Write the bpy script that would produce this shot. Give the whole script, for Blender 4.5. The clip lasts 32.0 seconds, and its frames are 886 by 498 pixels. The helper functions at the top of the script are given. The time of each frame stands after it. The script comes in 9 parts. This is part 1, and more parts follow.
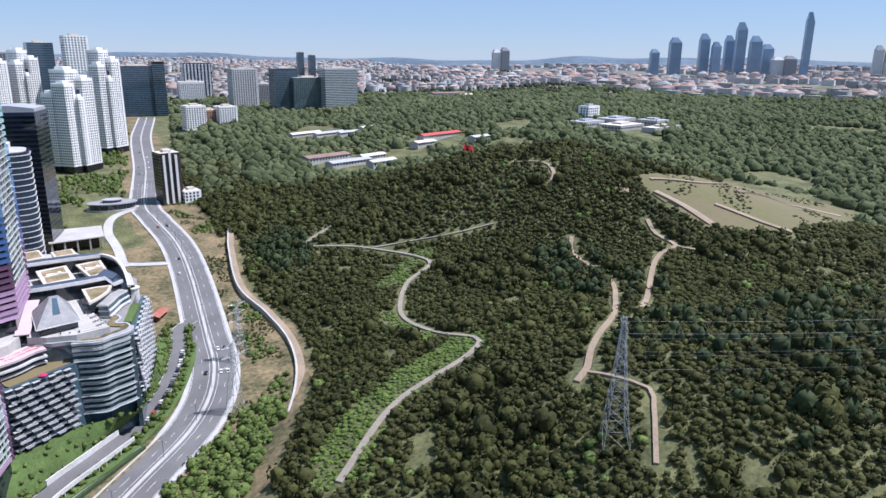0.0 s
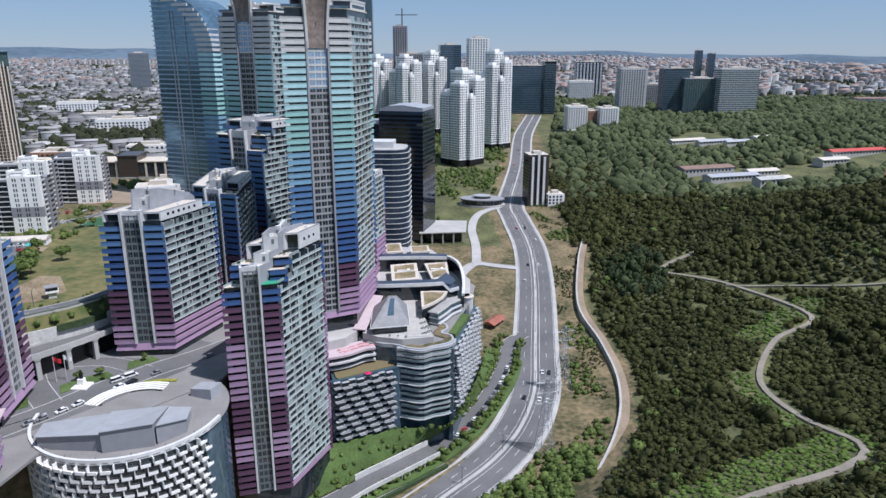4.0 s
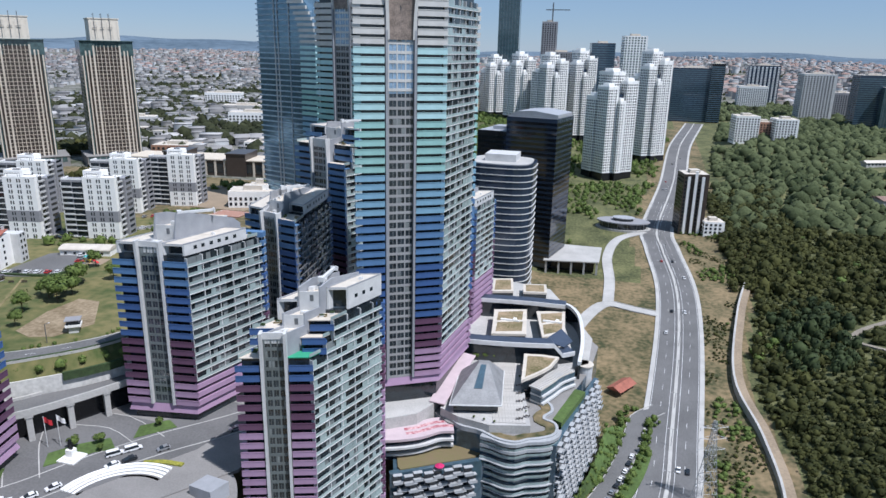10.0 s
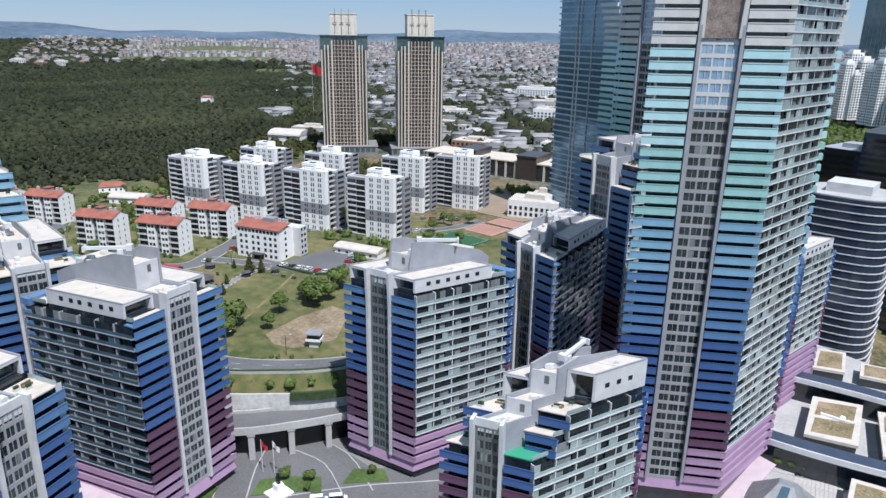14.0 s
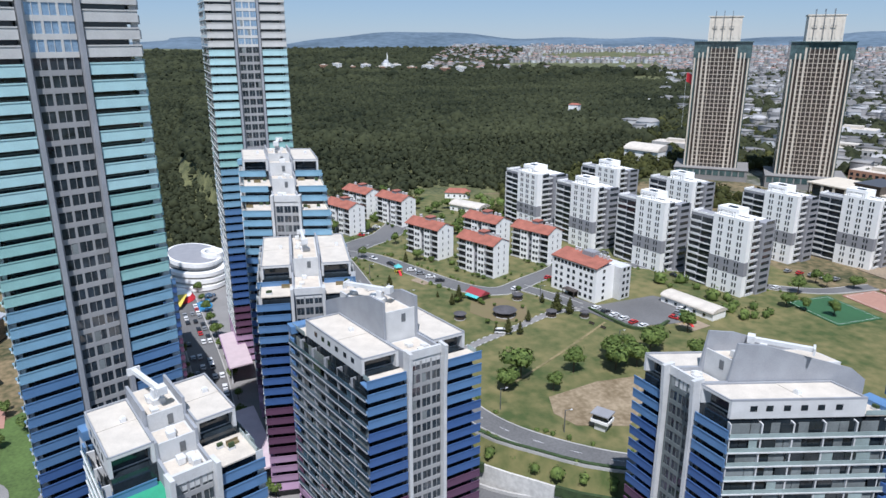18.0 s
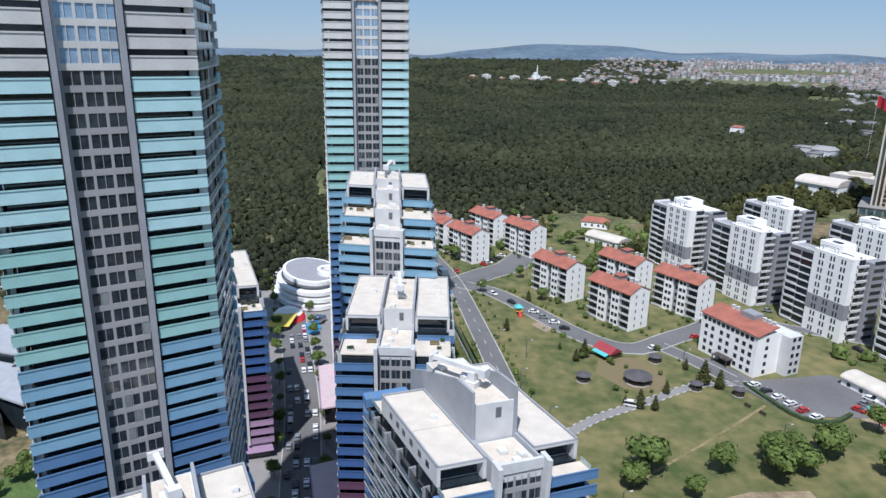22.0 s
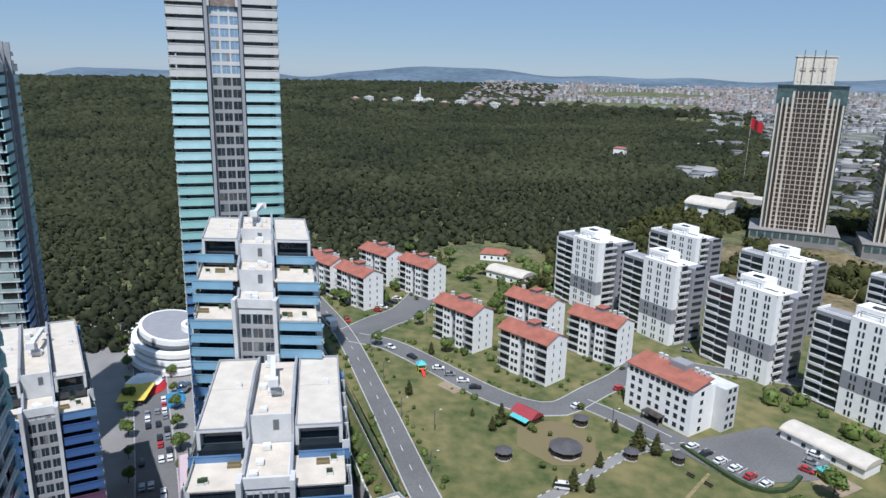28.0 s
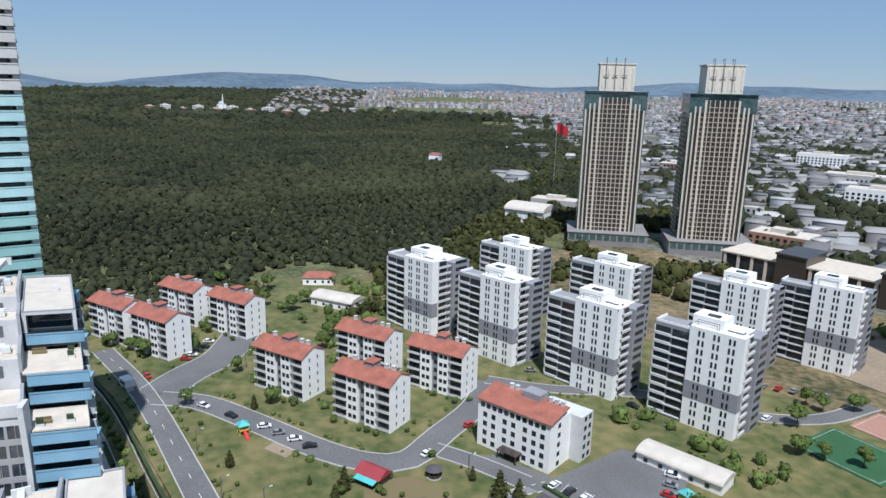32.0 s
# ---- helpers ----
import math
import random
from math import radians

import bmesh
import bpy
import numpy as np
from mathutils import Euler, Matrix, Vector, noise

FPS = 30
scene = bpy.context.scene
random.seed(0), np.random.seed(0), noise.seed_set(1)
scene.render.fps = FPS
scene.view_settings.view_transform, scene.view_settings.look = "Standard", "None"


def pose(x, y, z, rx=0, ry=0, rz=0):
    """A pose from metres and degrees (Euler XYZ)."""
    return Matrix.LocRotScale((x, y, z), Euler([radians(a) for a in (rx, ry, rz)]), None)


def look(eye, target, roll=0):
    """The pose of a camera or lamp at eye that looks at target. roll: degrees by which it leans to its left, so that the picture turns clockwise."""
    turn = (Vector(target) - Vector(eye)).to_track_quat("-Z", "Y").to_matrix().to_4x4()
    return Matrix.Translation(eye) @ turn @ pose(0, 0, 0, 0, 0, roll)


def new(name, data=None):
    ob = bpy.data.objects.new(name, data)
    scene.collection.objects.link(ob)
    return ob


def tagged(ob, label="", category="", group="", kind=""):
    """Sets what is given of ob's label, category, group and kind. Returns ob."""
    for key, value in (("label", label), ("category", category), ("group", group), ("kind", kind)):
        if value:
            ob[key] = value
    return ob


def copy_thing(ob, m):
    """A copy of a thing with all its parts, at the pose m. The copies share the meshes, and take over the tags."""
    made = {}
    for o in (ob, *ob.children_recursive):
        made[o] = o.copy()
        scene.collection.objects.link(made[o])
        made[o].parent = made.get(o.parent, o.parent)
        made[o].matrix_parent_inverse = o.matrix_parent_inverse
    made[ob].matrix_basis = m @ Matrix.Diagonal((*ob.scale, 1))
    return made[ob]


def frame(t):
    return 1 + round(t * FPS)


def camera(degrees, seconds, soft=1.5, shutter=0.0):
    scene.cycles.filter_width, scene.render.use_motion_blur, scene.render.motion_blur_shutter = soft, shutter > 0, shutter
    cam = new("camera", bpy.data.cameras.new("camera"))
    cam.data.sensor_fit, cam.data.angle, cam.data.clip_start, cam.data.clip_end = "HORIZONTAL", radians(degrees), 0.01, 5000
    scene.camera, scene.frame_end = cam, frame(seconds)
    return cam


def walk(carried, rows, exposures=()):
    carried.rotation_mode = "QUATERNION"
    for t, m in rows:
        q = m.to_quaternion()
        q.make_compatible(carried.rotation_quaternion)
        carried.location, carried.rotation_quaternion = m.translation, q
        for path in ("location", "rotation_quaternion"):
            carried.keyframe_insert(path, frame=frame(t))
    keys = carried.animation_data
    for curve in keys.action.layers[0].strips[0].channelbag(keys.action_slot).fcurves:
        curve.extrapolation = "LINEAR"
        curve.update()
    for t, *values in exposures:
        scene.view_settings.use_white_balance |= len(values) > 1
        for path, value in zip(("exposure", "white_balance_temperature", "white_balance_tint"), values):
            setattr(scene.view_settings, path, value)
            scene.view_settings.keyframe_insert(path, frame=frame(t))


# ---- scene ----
cam = camera(65.67, 32.0)
# seconds, eye in metres, yaw from +y to the left, pitch up, roll
PATH = [
    (0, -0.00, -0.00, 119.70, -28.657, -15.666, 0.520),
    (0.5, 4.53, 4.67, 121.34, -25.250, -15.825, 0.532),
    (1, 8.93, 9.69, 122.35, -21.752, -15.946, 0.519),
    (1.5, 12.99, 15.14, 122.82, -17.381, -15.987, 0.443),
    (2, 16.64, 20.65, 123.09, -12.795, -15.993, 0.373),
    (2.5, 19.95, 26.14, 123.41, -9.364, -16.013, 0.344),
    (3, 22.71, 31.95, 123.89, -5.892, -16.041, 0.303),
    (3.5, 25.01, 38.03, 124.25, -1.781, -16.074, 0.220),
    (4, 27.03, 44.47, 124.32, 2.839, -16.076, 0.131),
    (4.5, 28.53, 51.16, 123.98, 6.845, -16.066, 0.115),
    (6.5, 33.38, 80.60, 122.88, 8.196, -16.272, 0.210),
    (7, 33.87, 87.84, 122.82, 8.222, -16.299, 0.287),
    (7.5, 34.05, 94.85, 122.80, 8.502, -16.343, 0.394),
    (8, 34.11, 101.71, 122.95, 9.411, -16.363, 0.530),
    (8.5, 34.14, 108.49, 123.06, 10.492, -16.363, 0.698),
    (9, 34.02, 115.14, 123.06, 11.767, -16.358, 0.860),
    (9.5, 33.56, 121.79, 123.13, 13.084, -16.350, 1.022),
    (10, 32.93, 128.40, 123.37, 15.058, -16.369, 1.201),
    (10.5, 32.16, 135.03, 123.54, 17.995, -16.446, 1.328),
    (11, 31.18, 141.74, 123.85, 21.020, -16.527, 1.317),
    (11.5, 29.99, 148.48, 124.14, 24.296, -16.580, 1.242),
    (12, 28.55, 154.78, 124.42, 26.751, -16.748, 1.213),
    (12.5, 26.68, 161.01, 124.65, 29.256, -16.958, 1.241),
    (13, 24.39, 167.50, 124.83, 32.480, -17.145, 1.234),
    (13.5, 21.82, 173.96, 125.03, 36.322, -17.287, 1.176),
    (14, 18.98, 180.60, 125.38, 40.722, -17.389, 0.981),
    (14.5, 15.87, 186.95, 125.63, 44.657, -17.436, 0.760),
    (16.5, 1.59, 208.51, 125.70, 60.611, -17.472, 0.173),
    (17, -2.22, 212.96, 125.77, 64.711, -17.409, 0.051),
    (17.5, -6.06, 216.98, 126.00, 67.994, -17.328, -0.009),
    (18, -9.82, 220.60, 126.43, 71.410, -17.188, -0.053),
    (18.5, -13.77, 223.86, 126.60, 75.279, -17.080, -0.067),
    (19, -17.75, 226.63, 126.75, 79.579, -16.964, -0.111),
    (19.5, -21.72, 229.05, 126.97, 82.458, -16.872, -0.103),
    (20, -25.81, 231.05, 127.38, 83.013, -16.794, 0.004),
    (20.5, -30.08, 232.43, 127.65, 83.108, -16.734, 0.211),
    (21, -34.25, 233.55, 127.65, 83.186, -16.661, 0.448),
    (21.5, -38.52, 234.33, 127.36, 83.260, -16.527, 0.679),
    (22, -42.73, 235.06, 126.94, 83.361, -16.385, 0.920),
    (22.5, -46.71, 235.72, 126.62, 83.491, -16.298, 1.090),
    (23, -50.14, 236.25, 126.23, 83.611, -16.177, 1.188),
    (23.5, -53.25, 236.73, 125.98, 83.735, -15.987, 1.271),
    (24, -56.31, 237.02, 125.91, 83.754, -15.802, 1.355),
    (24.5, -59.50, 237.11, 126.05, 82.793, -15.608, 1.465),
    (26.5, -72.76, 238.41, 125.79, 78.078, -14.964, 1.437),
    (27, -76.01, 238.83, 125.85, 76.344, -14.786, 1.404),
    (27.5, -79.24, 239.55, 125.75, 75.122, -14.605, 1.406),
    (28, -82.66, 239.99, 125.75, 73.726, -14.479, 1.382),
    (28.5, -86.02, 240.45, 125.87, 71.742, -14.360, 1.381),
    (29, -89.45, 241.20, 125.94, 69.666, -14.224, 1.387),
    (29.5, -93.15, 242.06, 125.89, 67.441, -14.114, 1.397),
    (30, -96.97, 243.26, 125.77, 65.709, -14.051, 1.395),
    (30.5, -100.45, 244.46, 125.73, 64.468, -13.997, 1.368),
    (31, -103.68, 245.86, 125.84, 63.057, -13.927, 1.357),
    (31.5, -107.15, 247.13, 126.13, 60.821, -13.806, 1.324),
    (32, -111.26, 248.14, 126.42, 58.219, -13.677, 1.322),
]
# seconds, stops, kelvin, tint
EXPOSURES = [(0.0, 0.46, 5700, 20), (2.0, 0.30, 5700, 19), (4.0, 0.02, 5700, 16), (8.0, -0.03, 5700, 14), (10.0, 0.08, 5700, 14), (13.0, 0.15, 5700, 14), (20.0, 0.12, 5700, 14), (32.0, 0.05, 5700, 12)]
walk(cam, [(t, pose(x, y, z, 90 + pitch, 0, yaw) @ pose(0, 0, 0, 0, 0, roll)) for t, x, y, z, yaw, pitch, roll in PATH], EXPOSURES)

# ---- light ----
SUN_TO = Vector((0.95, -0.38, 1.85)).normalized()
world = bpy.data.worlds.new("sky")
scene.world = world
world.use_nodes = True
wn = world.node_tree.nodes
sky = wn.new("ShaderNodeTexSky")
sky.sky_type = "NISHITA"
sky.sun_disc = False
sky.sun_elevation = math.asin(SUN_TO.z)
sky.sun_rotation = math.atan2(SUN_TO.x, SUN_TO.y)
sky.air_density, sky.dust_density, sky.ozone_density, sky.altitude = 1.0, 0.0, 4.0, 1200
haze = wn.new("ShaderNodeMix")
haze.data_type = "RGBA"
haze.inputs["Factor"].default_value, haze.inputs["B"].default_value = 0.55, (4.6, 6.5, 8.4, 1)
world.node_tree.links.new(sky.outputs[0], haze.inputs["A"])
world.node_tree.links.new(haze.outputs["Result"], wn["Background"].inputs[0])
wn["Background"].inputs[1].default_value = 0.068
sun = new("sun", bpy.data.lights.new("sun", "SUN"))
sun.data.energy, sun.data.angle, sun.data.color = 5.0, radians(0.6), (1.0, 0.95, 0.87)
sun.matrix_world = look((0, 0, 400), Vector((0, 0, 400)) - SUN_TO)


# ---- materials ----
def mat(name, color, rough=0.7, metal=0.0, vary=0.12, scale=0.3, fine=6.0, bump=0.0, island=0.0, objvar=0.0, second=None, spec=0.5):
    """A surface with variation at two scales; second: a colour that patches of it take on."""
    m = bpy.data.materials.new(name)
    m.use_nodes = True
    n, l = m.node_tree.nodes, m.node_tree.links
    b = n["Principled BSDF"]
    b.inputs["Roughness"].default_value, b.inputs["Metallic"].default_value = rough, metal
    b.inputs["Specular IOR Level"].default_value = spec
    co = n.new("ShaderNodeTexCoord")
    big = n.new("ShaderNodeTexNoise")
    big.inputs["Scale"].default_value, big.inputs["Detail"].default_value = scale, 3
    small = n.new("ShaderNodeTexNoise")
    small.inputs["Scale"].default_value, small.inputs["Detail"].default_value = fine, 4
    l.new(co.outputs["Object"], big.inputs["Vector"])
    l.new(co.outputs["Object"], small.inputs["Vector"])
    add = n.new("ShaderNodeMath")
    add.operation = "ADD"
    l.new(big.outputs["Fac"], add.inputs[0])
    l.new(small.outputs["Fac"], add.inputs[1])
    last = add.outputs[0]
    lo, hi = 0.74, 1.26
    if island or objvar:
        src = n.new("ShaderNodeNewGeometry") if island else n.new("ShaderNodeObjectInfo")
        mul = n.new("ShaderNodeMath")
        mul.operation = "MULTIPLY_ADD"
        l.new(src.outputs["Random Per Island" if island else "Random"], mul.inputs[0])
        mul.inputs[1].default_value = island or objvar
        l.new(last, mul.inputs[2])
        last, hi = mul.outputs[0], hi + (island or objvar)
    ramp = n.new("ShaderNodeMapRange")
    ramp.inputs["From Min"].default_value, ramp.inputs["From Max"].default_value = lo, hi
    l.new(last, ramp.inputs["Value"])
    mix = n.new("ShaderNodeMix")
    mix.data_type = "RGBA"
    dark = tuple(c * (1 - vary) for c in color)
    lite = second or tuple(min(1, c * (1 + vary)) for c in color)
    mix.inputs["A"].default_value, mix.inputs["B"].default_value = (*dark, 1), (*lite, 1)
    l.new(ramp.outputs[0], mix.inputs["Factor"])
    l.new(mix.outputs["Result"], b.inputs["Base Color"])
    if bump:
        bp = n.new("ShaderNodeBump")
        bp.inputs["Strength"].default_value, bp.inputs["Distance"].default_value = 0.6, bump
        l.new(add.outputs[0], bp.inputs["Height"])
        l.new(bp.outputs[0], b.inputs["Normal"])
    return m


def palette_mat(name, colors, rough=0.8):
    """A surface whose colour is picked per island from a few."""
    m = bpy.data.materials.new(name)
    m.use_nodes = True
    n, l = m.node_tree.nodes, m.node_tree.links
    geo = n.new("ShaderNodeNewGeometry")
    ramp = n.new("ShaderNodeValToRGB")
    ramp.color_ramp.interpolation = "CONSTANT"
    for i, c in enumerate(colors):
        e = ramp.color_ramp.elements[i] if i < 2 else ramp.color_ramp.elements.new(0.5)
        e.position, e.color = i / len(colors), (*c, 1)
    l.new(geo.outputs["Random Per Island"], ramp.inputs["Fac"])
    l.new(ramp.outputs[0], n["Principled BSDF"].inputs["Base Color"])
    n["Principled BSDF"].inputs["Roughness"].default_value = rough
    return m


M = {
    "pink": mat("pink_cladding", (0.38, 0.25, 0.37), 0.5, objvar=0.25),
    "plum": mat("plum_cladding", (0.115, 0.055, 0.10), 0.5, objvar=0.25),
    "navy": mat("blue_cladding", (0.055, 0.115, 0.28), 0.45, objvar=0.25),
    "blue": mat("mid_blue_cladding", (0.105, 0.205, 0.37), 0.45, objvar=0.25),
    "sky": mat("light_blue_cladding", (0.21, 0.37, 0.49), 0.45, objvar=0.25),
    "teal": mat("teal_cladding", (0.31, 0.53, 0.50), 0.45, objvar=0.25),
    "aqua": mat("pale_aqua_cladding", (0.44, 0.65, 0.66), 0.45, objvar=0.25),
    "white": mat("off_white_cladding", (0.58, 0.57, 0.54), 0.5, objvar=0.2),
    "grey": mat("grey_concrete_panel", (0.30, 0.31, 0.33), 0.65, bump=0.01),
    "lightgrey": mat("light_grey_render", (0.56, 0.56, 0.55), 0.7, bump=0.01),
    "glass": mat("dark_window_glass", (0.02, 0.027, 0.033), 0.08, vary=0.4, spec=0.7),
    "glass_blue": mat("bluish_curtain_glass", (0.06, 0.10, 0.13), 0.06, vary=0.3, spec=0.9),
    "glass_green": mat("greenish_balcony_glass", (0.31, 0.38, 0.37), 0.12, vary=0.3, objvar=0.5, spec=0.8),
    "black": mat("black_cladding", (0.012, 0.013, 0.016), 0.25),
    "roof": mat("sandy_roof_screed", (0.56, 0.50, 0.42), 0.9, vary=0.15, bump=0.01),
    "roof_white": mat("white_roof_membrane", (0.56, 0.51, 0.44), 0.85, vary=0.12),
    "metal": mat("pale_painted_metal", (0.66, 0.66, 0.65), 0.45, 0.0),
    "steel": mat("grey_steel", (0.20, 0.21, 0.22), 0.5, 0.6),
    "paint": mat("white_render", (0.86, 0.85, 0.82), 0.8, vary=0.05),
    "paint_grey": mat("grey_render", (0.27, 0.27, 0.285), 0.8, vary=0.08),
    "tile": mat("terracotta_roof_tile", (0.31, 0.11, 0.075), 0.85, vary=0.25, fine=3, bump=0.03),
    "beige": mat("beige_stone_cladding", (0.60, 0.53, 0.43), 0.7, vary=0.1),
    "brown": mat("dark_bronze_infill", (0.055, 0.042, 0.035), 0.3),
    "asphalt": mat("grey_asphalt", (0.135, 0.133, 0.132), 0.9, vary=0.2, scale=0.05, fine=1.5, bump=0.01),
    "pave": mat("light_grey_paving", (0.23, 0.22, 0.21), 0.9, vary=0.15, scale=0.1, fine=2),
    "conc": mat("pale_concrete", (0.42, 0.41, 0.39), 0.9, vary=0.15, scale=0.1, fine=1.5),
    "line": mat("white_road_paint", (0.7, 0.7, 0.7), 0.8),
    "grass": mat("mown_grass", (0.075, 0.108, 0.026), 0.95, vary=0.3, scale=0.05, fine=0.25, second=(0.185, 0.16, 0.065)),
    "dry": mat("dry_grass", (0.058, 0.068, 0.022), 0.95, vary=0.3, scale=0.05, fine=0.35, second=(0.25, 0.185, 0.10)),
    "lawn": mat("green_lawn", (0.075, 0.12, 0.03), 0.95, vary=0.3, scale=0.1, fine=1.0),
    "earth": mat("bare_sandy_earth", (0.27, 0.21, 0.145), 0.95, vary=0.2, scale=0.05, fine=0.8),
    "leaf": mat("maquis_leaves", (0.023, 0.031, 0.010), 0.8, vary=0.3, scale=0.016, fine=0.9, bump=0.5, island=0.8, second=(0.078, 0.080, 0.024), spec=0.15),
    "leaf_pine": mat("dark_pine_needles", (0.020, 0.034, 0.014), 0.8, vary=0.3, scale=0.03, fine=0.3, island=0.6, second=(0.055, 0.075, 0.028), spec=0.2),
    # Green leaning to blue: some distance haze is put into the colour
    "leaf_far": mat("far_hazed_leaves", (0.016, 0.022, 0.013), 0.9, vary=0.3, scale=0.006, fine=0.25, bump=1.0, island=0.22, second=(0.058, 0.064, 0.032), spec=0.1),
    # Lighter than the near leaves: haze over the far wood is mixed in
    "leaf_mid": mat("haze_lightened_leaves", (0.050, 0.068, 0.030), 0.9, vary=0.3, scale=0.008, fine=0.5, bump=1.2, island=0.6, second=(0.125, 0.145, 0.070), spec=0.1),
    "leaf_park": mat("fresh_green_leaves", (0.038, 0.07, 0.016), 0.75, vary=0.3, scale=0.5, fine=2, island=0.5, second=(0.15, 0.20, 0.05), spec=0.2),
    "meadow": mat("bright_meadow_grass", (0.06, 0.10, 0.02), 0.95, vary=0.2, scale=0.1, fine=0.6, island=0.5, second=(0.14, 0.20, 0.05), spec=0.1),
    "spandrel": mat("grey_spandrel", (0.31, 0.31, 0.31), 0.6, vary=0.15, objvar=0.3),
    "sailglass": mat("blue_mirror_glass", (0.17, 0.27, 0.35), 0.12, 0.6, vary=0.3, scale=0.05, fine=0.4),
    "skypane": mat("pale_blue_glazing", (0.30, 0.42, 0.55), 0.12, 0.3, vary=0.3),
    "scrub": mat("scrubby_green_ground", (0.055, 0.068, 0.022), 0.95, vary=0.3, scale=0.05, fine=0.5, second=(0.16, 0.16, 0.065)),
    "town_ground": mat("grey_green_town_ground", (0.06, 0.075, 0.035), 0.95, vary=0.3, scale=0.02, fine=0.2, second=(0.26, 0.245, 0.22)),
    # Wooded ridges with the blue of distance haze put into their colour
    "far_hill": mat("hazy_wooded_hills", (0.075, 0.118, 0.16), 0.95, vary=0.3, scale=0.002, fine=0.02, second=(0.13, 0.18, 0.23)),
    # Tower glass paled and blued to carry the haze before the skyline
    "haze_glass": mat("hazed_tower_glass", (0.24, 0.33, 0.43), 0.25, vary=0.25, scale=0.02, objvar=0.4),
    "trunk": mat("brown_bark", (0.10, 0.075, 0.05), 0.9),
    "car_white": mat("white_car_paint", (0.75, 0.75, 0.75), 0.3, vary=0.03),
    "car_dark": mat("dark_car_paint", (0.03, 0.032, 0.038), 0.25, 0.2),
    "car_red": mat("red_car_paint", (0.45, 0.03, 0.03), 0.3),
    "car_silver": mat("silver_car_paint", (0.4, 0.41, 0.43), 0.3, 0.5),
    "tyre": mat("black_rubber", (0.02, 0.02, 0.02), 0.9),
    "red": mat("red_fabric", (0.6, 0.03, 0.04), 0.8),
    "green": mat("green_sports_mat", (0.04, 0.30, 0.17), 0.8),
    "yellow": mat("yellow_paint", (0.65, 0.5, 0.08), 0.7),
    "earth2": mat("dry_brown_earth", (0.24, 0.18, 0.10), 0.95, vary=0.25, scale=0.1, fine=1.0, second=(0.16, 0.14, 0.06)),
    "clay": mat("red_clay_court", (0.36, 0.20, 0.15), 0.9, vary=0.1, scale=0.1, fine=1.0),
    "turf": mat("green_artificial_turf", (0.03, 0.10, 0.04), 0.9, vary=0.1, scale=0.1, fine=1.0),
    "hedge": mat("clipped_hedge", (0.035, 0.06, 0.02), 0.9, vary=0.4, scale=0.6, fine=3, bump=0.2),
    "pinkroof": mat("pale_pink_roof_sheet", (0.52, 0.42, 0.44), 0.7, vary=0.08),
    "redstripe": mat("red_striped_sheet", (0.55, 0.12, 0.16), 0.7, vary=0.4, scale=0.4, fine=0.8, second=(0.65, 0.45, 0.45)),
    "pathgrey": mat("sandy_grey_gravel", (0.25, 0.22, 0.175), 0.95, vary=0.2, scale=0.1, fine=1.5),
    "navyglass": mat("navy_tinted_glass", (0.045, 0.065, 0.10), 0.12, 0.35, vary=0.3, scale=0.05, spec=0.8),
    "glass_dark": mat("near_black_glass", (0.008, 0.009, 0.012), 0.06, vary=0.3, spec=0.8),
    "brick": mat("orange_brown_brick", (0.36, 0.20, 0.13), 0.85),
    "tile2": mat("weathered_tile_roof", (0.23, 0.15, 0.12), 0.9, vary=0.25, scale=0.1, fine=1.0),
    "tile_red": mat("bright_red_roof_sheet", (0.48, 0.07, 0.06), 0.7),
    "dry2": mat("bare_dry_field", (0.22, 0.18, 0.10), 0.95, vary=0.3, scale=0.02, fine=0.2, second=(0.12, 0.12, 0.045)),
    "pool": mat("blue_pool_tile", (0.05, 0.22, 0.40), 0.15),
    "pooldark": mat("dark_pool_water", (0.02, 0.03, 0.045), 0.05),
    "chrome": mat("polished_steel", (0.55, 0.56, 0.58), 0.08, 1.0, vary=0.03),
    "sea": mat("blue_sea", (0.10, 0.20, 0.30), 0.3),
    "car_red2": mat("dark_red_roof_sheet", (0.30, 0.04, 0.05), 0.7),
    "turq": mat("turquoise_paint", (0.10, 0.45, 0.45), 0.6),
}


# ---- helpers of the scene ----
def sm(a, b, x):
    t = np.clip((x - a) / (b - a), 0, 1)
    return t * t * (3 - 2 * t)


def mesh_of(name, verts, faces, material, smooth=False):
    me = bpy.data.meshes.new(name)
    me.from_pydata([tuple(v) for v in verts], [], faces)
    for mm in material if isinstance(material, (list, tuple)) else [material]:
        me.materials.append(mm)
    if smooth:
        me.polygons.foreach_set("use_smooth", [True] * len(me.polygons))
    me.update()
    return me


def big_mesh(name, verts, tris, material):
    """A mesh from arrays of vertices and triangles."""
    me = bpy.data.meshes.new(name)
    verts, tris = np.asarray(verts, np.float32), np.asarray(tris, np.int32)
    me.vertices.add(len(verts))
    me.vertices.foreach_set("co", verts.ravel())
    me.loops.add(tris.size)
    me.loops.foreach_set("vertex_index", tris.ravel())
    me.polygons.add(len(tris))
    me.polygons.foreach_set("loop_start", np.arange(0, tris.size, 3, dtype=np.int32))
    me.materials.append(material)
    me.update(calc_edges=True)
    return me


BOX_F = [(0, 3, 2, 1), (4, 5, 6, 7), (0, 1, 5, 4), (1, 2, 6, 5), (2, 3, 7, 6), (3, 0, 4, 7)]


def box_v(x0, y0, z0, x1, y1, z1):
    return [(x0, y0, z0), (x1, y0, z0), (x1, y1, z0), (x0, y1, z0), (x0, y0, z1), (x1, y0, z1), (x1, y1, z1), (x0, y1, z1)]


